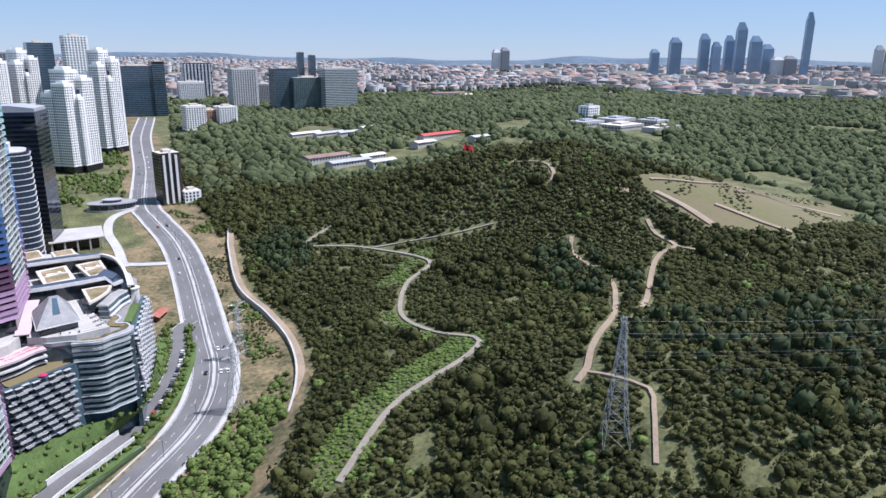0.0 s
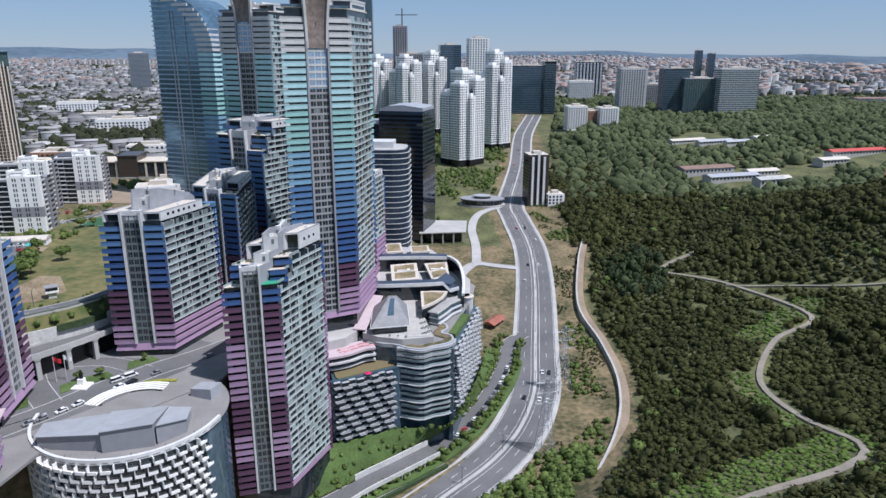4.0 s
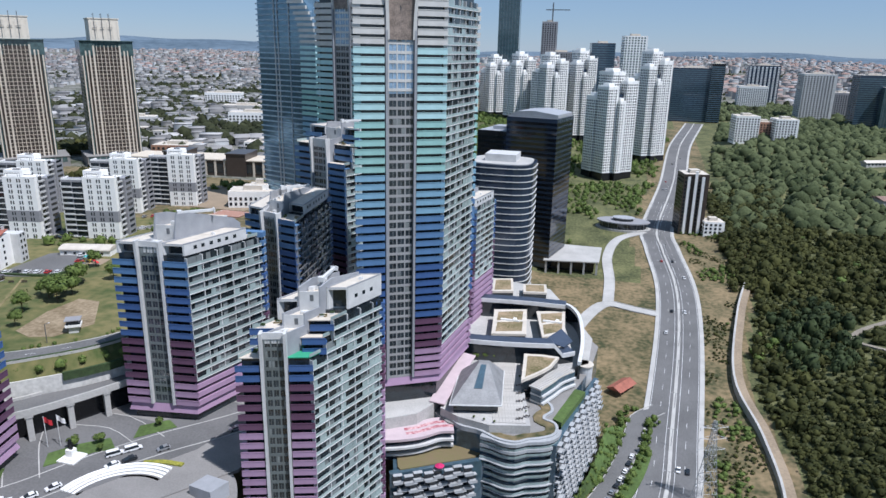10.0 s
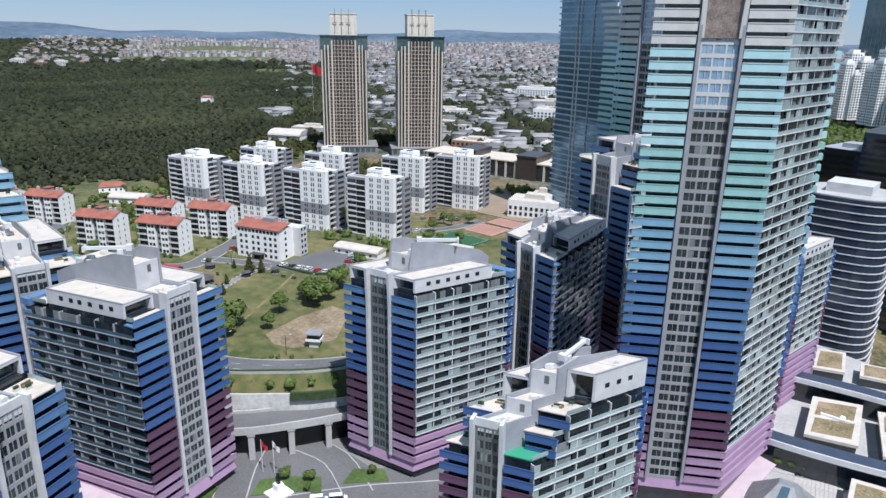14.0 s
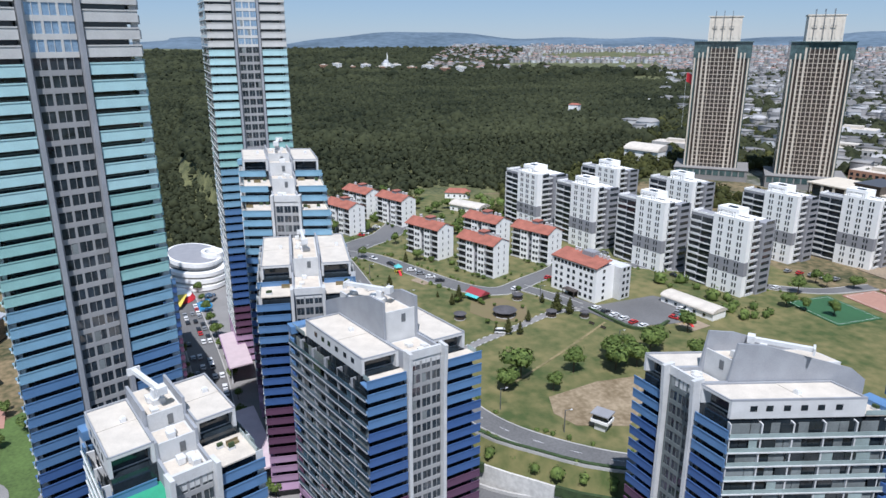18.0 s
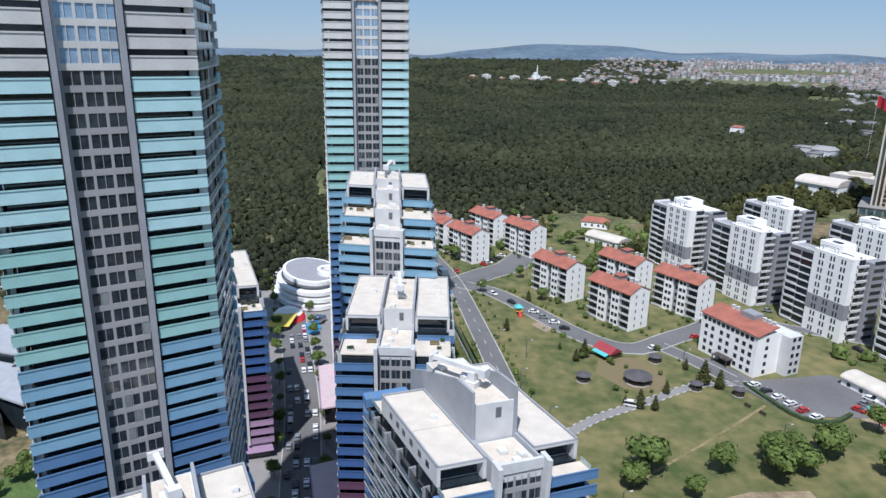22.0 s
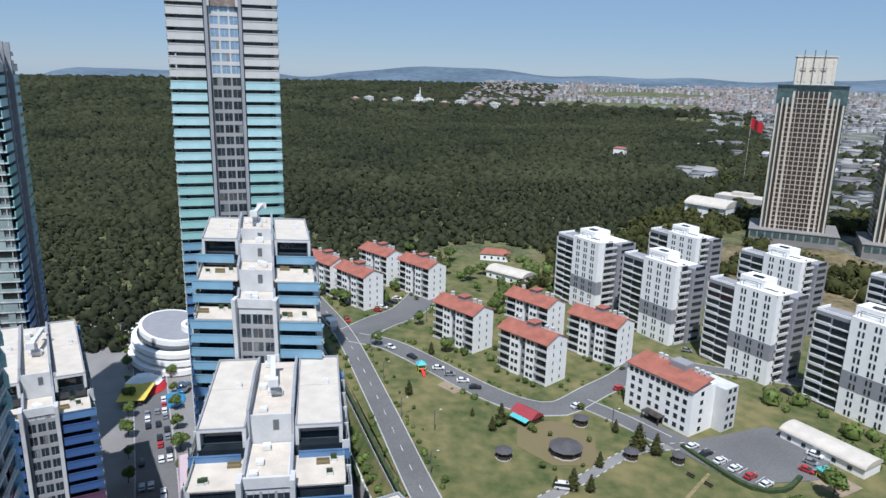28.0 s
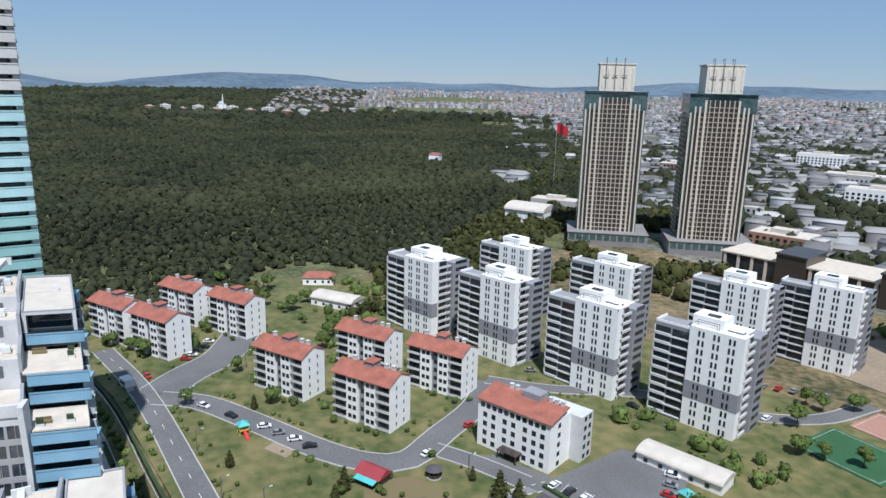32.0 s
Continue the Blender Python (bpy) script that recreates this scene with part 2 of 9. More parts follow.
def boxes_mesh(name, boxes, material):
    """One mesh of several boxes, each (x0, y0, z0, x1, y1, z1)."""
    v, f = [], []
    for b in boxes:
        k = len(v)
        v += box_v(*b)
        f += [tuple(i + k for i in q) for q in BOX_F]
    return mesh_of(name, v, f, material)


def prism_mesh(name, poly, z0, z1, material):
    n = len(poly)
    area = sum(poly[i][0] * poly[(i + 1) % n][1] - poly[(i + 1) % n][0] * poly[i][1] for i in range(n))
    if area < 0:
        poly = poly[::-1]
    v = [(x, y, z0) for x, y in poly] + [(x, y, z1) for x, y in poly]
    f = [tuple(range(n))[::-1], tuple(range(n, 2 * n))] + [(i, (i + 1) % n, n + (i + 1) % n, n + i) for i in range(n)]
    return mesh_of(name, v, f, material)


def part(name, me, parent, m=None, label=""):
    """Links a mesh as one part under a thing or a part."""
    ob = new(name, me)
    ob.parent = parent
    if m is not None:
        ob.matrix_basis = m
    if label:
        tagged(ob, label)
    return ob


def thing(name, m=None, label="", category="", group="", kind="", me=None):
    ob = new(name, me)
    if m is not None:
        ob.matrix_basis = m
    return tagged(ob, label, category, group, kind)


def spline(points, step):
    """Points along a smooth line through those given, about every step metres."""
    p = [np.array(q, float) for q in points]
    p = [2 * p[0] - p[1]] + p + [2 * p[-1] - p[-2]]
    out = []
    for i in range(1, len(p) - 2):
        n = max(2, int(np.linalg.norm(p[i + 1] - p[i]) / step))
        for k in range(n):
            t = k / n
            out.append(0.5 * (2 * p[i] + (p[i + 1] - p[i - 1]) * t + (2 * p[i - 1] - 5 * p[i] + 4 * p[i + 1] - p[i + 2]) * t**2 + (3 * p[i] - p[i - 1] - 3 * p[i + 1] + p[i + 2]) * t**3))
    return np.array(out + [p[-2]])


def normals(line):
    d = np.gradient(line[:, :2], axis=0)
    d /= np.linalg.norm(d, axis=1)[:, None] + 1e-9
    return np.stack([d[:, 1], -d[:, 0]], 1)


def ribbon(name, line, left, right, lift, material, thick=0.5, height=None):
    """A strip along a line, from left to right of it (metres, right is positive), lying lift above the ground."""
    n = normals(line)
    a, b = line[:, :2] + n * left, line[:, :2] + n * right
    if height is None:
        mid = line[:, :2] + n * (left + right) / 2
        za = ground(mid[:, 0], mid[:, 1]) + lift
    else:
        za = height + lift
    za = np.broadcast_to(za, len(line))
    v = [(*p, z) for p, z in zip(a, za)] + [(*p, z) for p, z in zip(b, za)] + [(*p, z - thick) for p, z in zip(a, za)] + [(*p, z - thick) for p, z in zip(b, za)]
    k, f = len(line), []
    for i in range(k - 1):
        f += [(i, k + i, k + i + 1, i + 1), (i, i + 1, 2 * k + i + 1, 2 * k + i), (k + i, 3 * k + i, 3 * k + i + 1, k + i + 1)]
    f += [(0, 2 * k, 3 * k, k), (k - 1, 2 * k - 1, 4 * k - 1, 3 * k - 1)]
    return mesh_of(name, v, f, material)


# ---- ground ----
ROAD = spline([(-150, 150), (-70, 215), (7, 302), (42, 345), (60, 392), (66, 450), (74, 560), (75, 640), (67, 720), (64, 780), (83, 940), (100, 1150), (135, 1400)], 8)


def valley(y):
    return -66 + 0.0758 * (np.clip(y, 180, 1150) - 349)


def road_x(y):
    return np.interp(y, ROAD[:, 1], ROAD[:, 0])


def scarp_x(y):
    return np.interp(y, [150, 230, 260, 285, 320, 338, 346, 378, 440, 520, 620, 760, 1000], [-190, -118, -100, -80, -55, -42, -16, 13, 23, 26, 0, -20, 20])


def park_y(x):
    return np.interp(x, [-700, -420, -349, -288, -235, -165, -137, -125, -110, -90, -60], [190, 248, 263, 268, 272, 281, 309, 350, 420, 480, 560])


def bumps(x, y, s):
    return np.sin(x / s + 1.3 * np.sin(y / (1.7 * s))) * np.sin(y / (1.2 * s) + 1.1 * np.sin(x / (1.4 * s)))


def ground(x, y):
    x, y = np.asarray(x, float), np.asarray(y, float)
    v, d = valley(y), x - road_x(y)
    hill = 58 * np.exp(-((x - 250) ** 2 + (y - 190) ** 2) / 150**2) + 62 * np.exp(-((x - 385) ** 2 + (y - 560) ** 2) / 130**2)
    hill += 50 * np.exp(-((x - 450) ** 2 + (y - 400) ** 2) / 130**2)
    east = v + (10 + hill + 25 * sm(250, 600, d)) * sm(30, 110, d) + 2.0 * bumps(x, y, 37) * sm(60, 150, d)
    level = -22 * sm(325, 345, y) * sm(-95, -55, x)
    level = level * (1 - sm(480, 560, y)) + (v + 4) * sm(480, 560, y)
    run = 26 + 90 * sm(470, 600, y)
    west = v + (level - v) * sm(0, 1, (scarp_x(y) - x) / run)
    west = west + (5 - west) * sm(480, 560, y) * sm(-20, -150, x)
    park = 21 + 0.010 * np.clip(np.hypot(x + 250, y - 350) - 260, 0, 900)
    s = sm(-3, 3, y - park_y(x)) * sm(-55, -95, x)
    west = west + (park - west) * s
    z = np.where(d > 0, east, west)
    r = np.hypot(x, y)
    far = 14 + 50 * sm(1500, 4700, r) + 7 * bumps(x, y, 260)
    ang = np.arctan2(y, x)
    gap = 1 - 0.97 * np.exp(-(((ang - 3.01) / 0.055) ** 2))
    ridge = (64 + 20 * np.sin(ang * 9 + 1) + 10 * np.sin(ang * 23) + 6 * np.sin(ang * 51)) * gap * sm(4300, 5300, r) * (0.75 + 0.25 * sm(1.75, 2.2, ang))
    far = far + ridge
    return z + (np.maximum(far, z * 0.5) - z) * sm(1000, 1700, r)


WALL = spline([(20, 210), (61, 281), (98, 354), (110, 405), (108, 455), (101, 510), (113, 600), (134, 715), (118, 795)], 8)


def axis(lo, hi, a, b, fine, coarse):
    return np.concatenate([np.linspace(lo, a, coarse, endpoint=False), np.arange(a, b, fine), np.linspace(b, hi, coarse)])


def ground_sheet():
    xs = axis(-5600, 5600, -620, 640, 5.0, 40)
    ys = axis(-800, 5600, 120, 900, 5.0, 45)
    gx, gy = np.meshgrid(xs, ys)
    gz = ground(gx, gy) - 0.3
    nx, ny = len(xs), len(ys)
    i = np.arange((ny - 1) * nx).reshape(ny - 1, nx)[:, :-1].ravel()
    tris = np.concatenate([np.stack([i, i + 1, i + nx + 1], 1), np.stack([i, i + nx + 1, i + nx], 1)])
    me = big_mesh("ground", np.stack([gx.ravel(), gy.ravel(), gz.ravel()], 1), tris, M["dry"])
    me.polygons.foreach_set("use_smooth", [True] * len(me.polygons))
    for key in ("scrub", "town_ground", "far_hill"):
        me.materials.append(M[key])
    cx, cy = gx.ravel()[tris[:, 0]] + 2, gy.ravel()[tris[:, 0]] + 2
    zone = np.where((cx > np.interp(cy, WALL[:, 1], WALL[:, 0]) + 8) | (cx < -450), 1, 0)
    zone = np.where((cy + 0.77 * cx > 100) & (cy > 600) & (cx < -0.14 * (cy - 600) - 170), 2, zone)
    zone = np.where((cy > 640) & (cx > -200) & (cx < np.interp(cy, ROAD[:, 1], ROAD[:, 0]) - 25) & (zone == 0), 1, zone)
    zone = np.where((cy > 1500) & (cx > -900), 2, zone)
    # beyond 4.3 km the ground takes the haze-tinted hill colour
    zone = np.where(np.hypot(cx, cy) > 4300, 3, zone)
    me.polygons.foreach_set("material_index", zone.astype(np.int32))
    return tagged(new("ground", me), "dry grassy ground of a valley and plateau", "ground", kind="structure")


ground_sheet()
rz = valley(ROAD[:, 1]) + 0.1
rz = rz + (ground(ROAD[:, 0] - 1, ROAD[:, 1]) + 0.6 - rz) * sm(860, 960, ROAD[:, 1])
tagged(new("road", ribbon("road", ROAD, -12.5, 12.5, 0.15, M["asphalt"], 1.5, rz)), "grey asphalt dual carriageway curving through the valley", "road", kind="structure")
tagged(new("pavement", ribbon("pavement", ROAD, -15, -12.5, 0.28, M["conc"], 1.5, rz)), "pale concrete kerbside pavement beside the road", "pavement", kind="structure")
tagged(new("pavement", ribbon("pavement", ROAD, 12.5, 15.0, 0.28, M["conc"], 1.5, rz)), "pale concrete kerbside pavement beside the road", "pavement", kind="structure")
tagged(new("median", ribbon("median", ROAD, -0.9, 0.9, 0.45, M["conc"], 1.0, rz)), "raised concrete median between the carriageways", "median", kind="structure")
PATHS = [
    spline([(81, 236), (123, 270), (172, 285), (187, 303), (180, 339), (180, 386), (206, 432), (236, 454), (209, 514), (170, 553), (203, 581)], 6),
    spline([(331, 400), (316, 379), (305, 327), (277, 291), (244, 257), (221, 241), (205, 229), (194, 218), (184, 213)], 6),
    spline([(192, 215), (197, 205), (202, 188), (195, 178), (186, 168), (175, 156)], 6),
    spline([(384, 376), (376, 358), (375, 337), (359, 335), (337, 321), (288, 277), (250, 246), (237, 242)], 6),
    spline([(375, 336), (383, 322), (394, 306)], 6),
    spline([(359, 525), (376, 501), (371, 478), (359, 466)], 6),
    spline([(205, 515), (238, 499), (270, 478), (300, 462)], 6),
]


# ---- the coloured towers ----
def colour_at(z, tall, steps=None):
    """The cladding colour by height: pink at the foot, then plum, blues, teal and white."""
    if steps:
        pass
    elif tall:
        steps = [(12, "pink"), (25, "plum"), (46, "navy"), (64, "blue"), (80, "sky"), (97, "teal"), (122, "aqua"), (400, "white")]
    else:
        steps = [(15, "pink"), (29, "plum"), (47, "navy"), (400, "blue")]
    for top, key in steps:
        if z < top:
            return key


def edge_frame(p, q):
    p, q = np.array(p, float), np.array(q, float)
    return float(np.linalg.norm(q - p)), math.degrees(math.atan2(q[1] - p[1], q[0] - p[0]))


def two_tone(name, boxes_a, mat_a, boxes_b, mat_b):
    v, f, idx = [], [], []
    for k, bs in enumerate((boxes_a, boxes_b)):
        for b in bs:
            n = len(v)
            v += box_v(*b)
            f += [tuple(i + n for i in q) for q in BOX_F]
            idx += [k] * 6
    me = mesh_of(name, v, f, [mat_a, mat_b])
    me.polygons.foreach_set("material_index", idx)
    return me


def profile_mesh(name, poly, x0, x1, material, yz=False):
    """A polygon in x, z drawn out along y from x0 to x1 (or one in y, z drawn out along x)."""
    n = len(poly)
    if yz:
        v = [(x0, p, q) for p, q in poly] + [(x1, p, q) for p, q in poly]
    else:
        v = [(p, x0, q) for p, q in poly] + [(p, x1, q) for p, q in poly]
    f = [tuple(range(n)), tuple(range(2 * n - 1, n - 1, -1))] + [(i, n + i, n + (i + 1) % n, (i + 1) % n) for i in range(n)]
    if yz:
        f = [q[::-1] for q in f]
    return mesh_of(name, v, f, material)


def window_row(length, storey, lit, dark=False):
    """One storey of the window strip as one comb: a spandrel with mullions standing on it. Faces -y, x from 0 to length."""
    s, w, top = storey * 0.32, length / 3, []
    for i in range(3):
        x = i * w
        top += [(x, storey), (x + 0.42, storey), (x + 0.42, s), (x + w * 0.58, s), (x + w * 0.58, storey), (x + w * 0.61, storey), (x + w * 0.61, s), (x + w - 0.01, s)]
    top += [(length, s), (length, 0), (0, 0)]
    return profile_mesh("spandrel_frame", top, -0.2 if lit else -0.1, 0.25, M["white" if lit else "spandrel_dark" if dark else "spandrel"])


def balcony_mesh(length, storey, rng, light):
    """One storey of a long side: a pale slab edge with posts, a glass railing, and panes behind it, some curtained."""
    comb, x = [(0, 0), (0, storey)], 0.0
    for k in range(1, int(length / 6) + 1):
        comb += [(k * 6 - 5.8, storey), (k * 6 - 5.8, 0.24), (k * 6 - 0.1, 0.24), (k * 6 - 0.1, storey)] if k > 1 else [(0.2, storey), (0.2, 0.24), (5.9, 0.24), (5.9, storey)]
    comb += [(int(length / 6) * 6 + 0.1, storey), (int(length / 6) * 6 + 0.1, 0.24), (length, 0.24), (length, 0)]
    bm = bmesh.new()
    bm.from_mesh(profile_mesh("balcony", comb, -1.0, 0.3, M["lightgrey"]))

    def more(me, index):
        k = len(bm.faces)
        bm.from_mesh(me)
        bm.faces.ensure_lookup_table()
        for q in bm.faces[k:]:
            q.material_index = index

    more(boxes_mesh("slab", [(-0.1, -1.22, 0, length + 0.1, -0.9, 0.26)], M["white"]), 0)
    more(boxes_mesh("rail", [(0, -1.1, 0.26, length, -1.02, 1.12)], M["glass_green"]), 1)
    while x < length - 1:
        w = min(rng.uniform(1.6, 4.2), length - x)
        full = rng.random() < (0.35 if light else 0.15)
        dark = rng.random() < (0.6 if light else 0.55)
        more(boxes_mesh("pane", [(x + 0.06, -0.98 if full else -0.55, 0.26, x + w - 0.06, -0.9 if full else -0.45, storey - 0.03)], M["glass"]), 3 if dark else (1 if full else 2))
        x += w
    bmesh.ops.recalc_face_normals(bm, faces=bm.faces)
    me = bpy.data.meshes.new("balcony")
    bm.to_mesh(me)
    bm.free()
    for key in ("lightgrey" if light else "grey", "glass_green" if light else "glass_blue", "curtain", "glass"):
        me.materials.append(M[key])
    return me


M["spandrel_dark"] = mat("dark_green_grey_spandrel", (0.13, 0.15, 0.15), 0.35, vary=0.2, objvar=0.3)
M["curtain"] = mat("pale_curtained_glass", (0.20, 0.22, 0.22), 0.15, vary=0.4, objvar=0.5)


M["glass_strip"] = mat("dark_reflective_strip_glass", (0.030, 0.040, 0.050), 0.06, vary=0.5, scale=0.3, fine=0.8, spec=0.9)
M["lattice"] = mat("brownish_lattice_panel", (0.22, 0.175, 0.145), 0.6, vary=0.45, scale=0.4, fine=2.5, bump=0.05)


def roof_crane(parent, m, reach=9.0):
    """A window-cleaning crane: slewing base, box head and jib."""
    part("crane_base", boxes_mesh("crane_base", [(-1.1, -1.1, 0, 1.1, 1.1, 1.2), (-0.7, -0.7, 1.2, 0.7, 0.7, 3.0)], M["metal"]), parent, m, "white painted roof crane base")
    part("crane_jib", boxes_mesh("crane_jib", [(-2.0, -0.45, 3.0, reach, 0.45, 3.8), (-3.0, -0.9, 2.7, -1.6, 0.9, 4.2), (reach - 0.4, -1.2, 2.6, reach, 1.2, 4.0)], M["metal"]), parent, m, "white painted roof crane jib")


def tower(label, quad, z0, z1, storey=3.05, base=-4, sides=(True, True), crown=6.0, seed=0, scoop=True, group="coloured towers"):
    """A slab tower on quad a, b, c, d: ab is the end with the window strip between two colour-banded bays; bc and da are long glazed sides."""
    rng = random.Random(seed)
    a, b, c, d = [np.array(q, float) for q in quad]
    mid = (a + b + c + d) / 4
    t = thing("tower", pose(mid[0], mid[1], z0), label, "tower", group)
    a, b, c, d = a - mid, b - mid, c - mid, d - mid
    back = (c - b + d - a) / 2
    L = np.linalg.norm(back)
    back = back / L
    W, ang = edge_frame(a, b)
    u = (b - a) / W
    h = z1 - z0
    ins = lambda q: tuple(np.array(q) * 0.93)  # noqa: E731
    part("core", prism_mesh("core", [ins(q) for q in (a, b, c, d)], base - z0, h, M["glass"]), t)
    n = int(h / storey)
    w = W * 0.345
    shared = {}
    for i in range(n):
        z = i * storey
        key = colour_at(z0 + z, True)
        if key not in shared:
            shared[key] = profile_mesh("balcony_band", [(-0.9, 0), (2.6, 0), (2.6, 0.3), (-0.68, 0.3), (-0.68, storey * 0.67), (-1.0, storey * 0.70), (-1.0, storey * 0.62), (-0.9, storey * 0.59)], 0, w, M[key], True)
        for s in (-0.9, W - w + 0.9):
            at = a + u * s
            part("balcony_band", shared[key], t, pose(at[0], at[1], z, 0, 0, ang))
    sl = W - 2 * w - 0.6
    at = a + u * (w + 0.3)
    part("strip_glass", boxes_mesh("strip_glass", [(0, 0.02, 0, sl, 0.14, h - 0.3)], M["glass_strip"]), t, pose(at[0], at[1], 0, 0, 0, ang), "dark glazing of the window strip")
    rows, glow = {}, 122 if z0 > 3 else 107
    pane = boxes_mesh("pane", [(0.36, -0.1, storey * 0.31, sl / 3 * 0.55, 0.0, storey * 0.96)], M["curtain"])
    for i in range(n):
        lit = z0 + i * storey > glow
        if z0 + i * storey > glow + 18:
            continue
        if lit not in rows:
            rows[lit] = window_row(sl, storey, lit)
        at = a + u * (w + 0.3)
        row = part("spandrel_frame", rows[lit], t, pose(at[0], at[1], i * storey, 0, 0, ang))
        for k in range(3):
            if rng.random() < 0.12:
                part("pane", pane, row, pose(k * sl / 3 + (sl / 6 if rng.random() < 0.4 else 0), 0, 0), "pale curtained window pane")
    if scoop:
        # the scooped crown over the window strip, between two flaring pale frames
        part("bright_glazing", boxes_mesh("bright_glazing", [(0, -0.06, glow - z0 + 1, sl, 0.015, glow - z0 + 18.4)], M["skypane"]), t, pose(*(a + u * (w + 0.3)), 0, 0, 0, ang), "pale blue glazed panel")
        lo, hi, cols = glow + 18.5 - z0, h + 9, 6
        v, fv = [], []
        for k in range(11):
            q = k / 10
            half = sl / 2 * (1.0 + 0.35 * q**1.6)
            for c2 in range(cols + 1):
                e = c2 / cols * 2 - 1
                v.append((sl / 2 + half * e, -0.6 - 1.3 * q * q - 0.7 * abs(e) * q + 0.9 * (1 - e * e) * math.sin(q * 3.1), lo + (hi - lo) * q))
        for k in range(10):
            fv += [(k * (cols + 1) + c2, k * (cols + 1) + c2 + 1, (k + 1) * (cols + 1) + c2 + 1, (k + 1) * (cols + 1) + c2) for c2 in range(cols)]
        at = a + u * (w + 0.3)
        part("crown_panel", mesh_of("crown_panel", v, fv, M["lattice"], True), t, pose(at[0], at[1], 0, 0, 0, ang), "scooped brownish grey lattice panel")
        for sgn in (-1, 1):
            fr2 = []
            for k in range(11):
                q = k / 10
                e = sl / 2 + sgn * (sl / 2 * (1.0 + 0.35 * q**1.6) + 0.1)
                y = -0.9 - 1.3 * q * q - 0.7 * q
                fr2 += [(e - 0.55, y - 0.3, lo + (hi - lo) * q), (e + 0.55, y - 0.3, lo + (hi - lo) * q), (e + 0.55, y + 1.6, lo + (hi - lo) * q), (e - 0.55, y + 1.6, lo + (hi - lo) * q)]
            ff = [(4 * k + p, 4 * k + (p + 1) % 4, 4 * k + 4 + (p + 1) % 4, 4 * k + 4 + p) for k in range(10) for p in range(4)]
            part("crown_frame", mesh_of("crown_frame", fr2, ff + [(0, 3, 2, 1), (40, 41, 42, 43)], M["white"], False), t, pose(at[0], at[1], 0, 0, 0, ang), "flaring pale crown frame")
    for s in (w - 0.25, W - w + 0.25):
        at = a + u * s
        part("fin", boxes_mesh("fin", [(-0.4, -1.3, 0, 0.4, 1.0, h + 4)], M["grey"]), t, pose(at[0], at[1], 0, 0, 0, ang))
    for key in shared:
        some = [i * storey for i in range(n) if colour_at(z0 + i * storey, True) == key]
        tagged(part("rear_cladding", boxes_mesh("rear_cladding", [(s, -0.9, z, s + w, 2.0, z + storey * 0.6) for z in some for s in (-0.9, W - w + 0.9)], M[key]), t, pose(c[0], c[1], 0, 0, 0, ang + 180)), kind="stuff")
    for (P, Q), on in zip(((b, c), (d, a)), sides):
        if not on:
            continue
        ln, turn = edge_frame(P, Q)
        kinds = [balcony_mesh(ln, storey, rng, True) for _ in range(6)]
        plain = {}
        for i in range(n):
            z = i * storey
            if z0 + z < 12:
                if "k" not in plain:
                    plain["k"] = boxes_mesh("balcony_band", [(0, -1.0, 0, ln, 0.4, storey * 0.6)], M["pink"])
                part("balcony_band", plain["k"], t, pose(P[0], P[1], z, 0, 0, turn))
            else:
                part("balcony", kinds[rng.randrange(6)], t, pose(P[0], P[1], z, 0, 0, turn))
    # flared pink skirt at the foot
    v = [(*(q * s), z) for q, s, z in [(q, 1.0, 0) for q in (a, b, c, d)] + [(q, 1.05, -3.0) for q in (a, b, c, d)]]
    f = [(i, 4 + i, 4 + (i + 1) % 4, (i + 1) % 4) for i in range(4)]
    me = mesh_of("skirt", v, f + [(4, 7, 6, 5)], M["pink"])
    part("skirt", me, t, None, "pale pink flared canopy")
    # roofs: two white penthouse roofs, a raised grey core with fins, terraces
    part("roof_slab", prism_mesh("roof_slab", [tuple(q * 0.985) for q in (a, b, c, d)], h - 0.1, h + 0.35, M["roof"]), t)
    # everything on the roof follows the slant of the footprint
    bx, by = float(back @ u), float(back @ np.array([-u[1], u[0]]))

    def rpart(nm, me, at, z, label=""):
        for q in me.vertices:
            q.co.x, q.co.y = q.co.x + q.co.y * bx, q.co.y * by
        return part(nm, me, t, pose(at[0], at[1], z, 0, 0, ang), label)

    org = a + back * 7.0
    lp = L - 7.0 - 1.0
    for s0, s1 in ((1.0, w - 0.6), (W - w + 0.6, W - 1.0)):
        at = org + u * s0
        ww = s1 - s0
        # the penthouse: walls with a glazed front, and a white roof with an upstand
        rpart("penthouse", two_tone("penthouse", [(0, 1.2, 0, ww, lp, 3.6), (-0.2, 0, 3.6, ww + 0.2, lp, 4.0)], M["lightgrey"], [(0.5, 1.0, 0.4, ww - 0.5, 1.25, 3.4)], M["glass"]), at, h + 0.3)
        rpart("roof_membrane", boxes_mesh("roof_membrane", [(0.2, 0.3, 0, ww - 0.2, lp - 0.3, 0.15)], M["roof_white"]), at, h + 4.3)
        for q in ((-0.2, 0, 0, 0.1, lp, 0.5), (ww - 0.1, 0, 0, ww + 0.2, lp, 0.5), (0.1, lp - 0.3, 0, ww - 0.1, lp, 0.5)):
            rpart("upstand", boxes_mesh("upstand", [q], M["lightgrey"]), at, h + 4.3)
        x = -0.06 if s0 < W / 2 else ww - 0.1
        rpart("clerestory", boxes_mesh("clerestory", [(x, 3, 0.9, x + 0.16, lp - 2, 2.3)], M["glass"]), at, h + 0.3)
    at = a + u * (w - 0.2)
    cw = W - 2 * w + 0.4
    y1, y2, y3 = L * 0.22, L * 0.36, L * 0.80
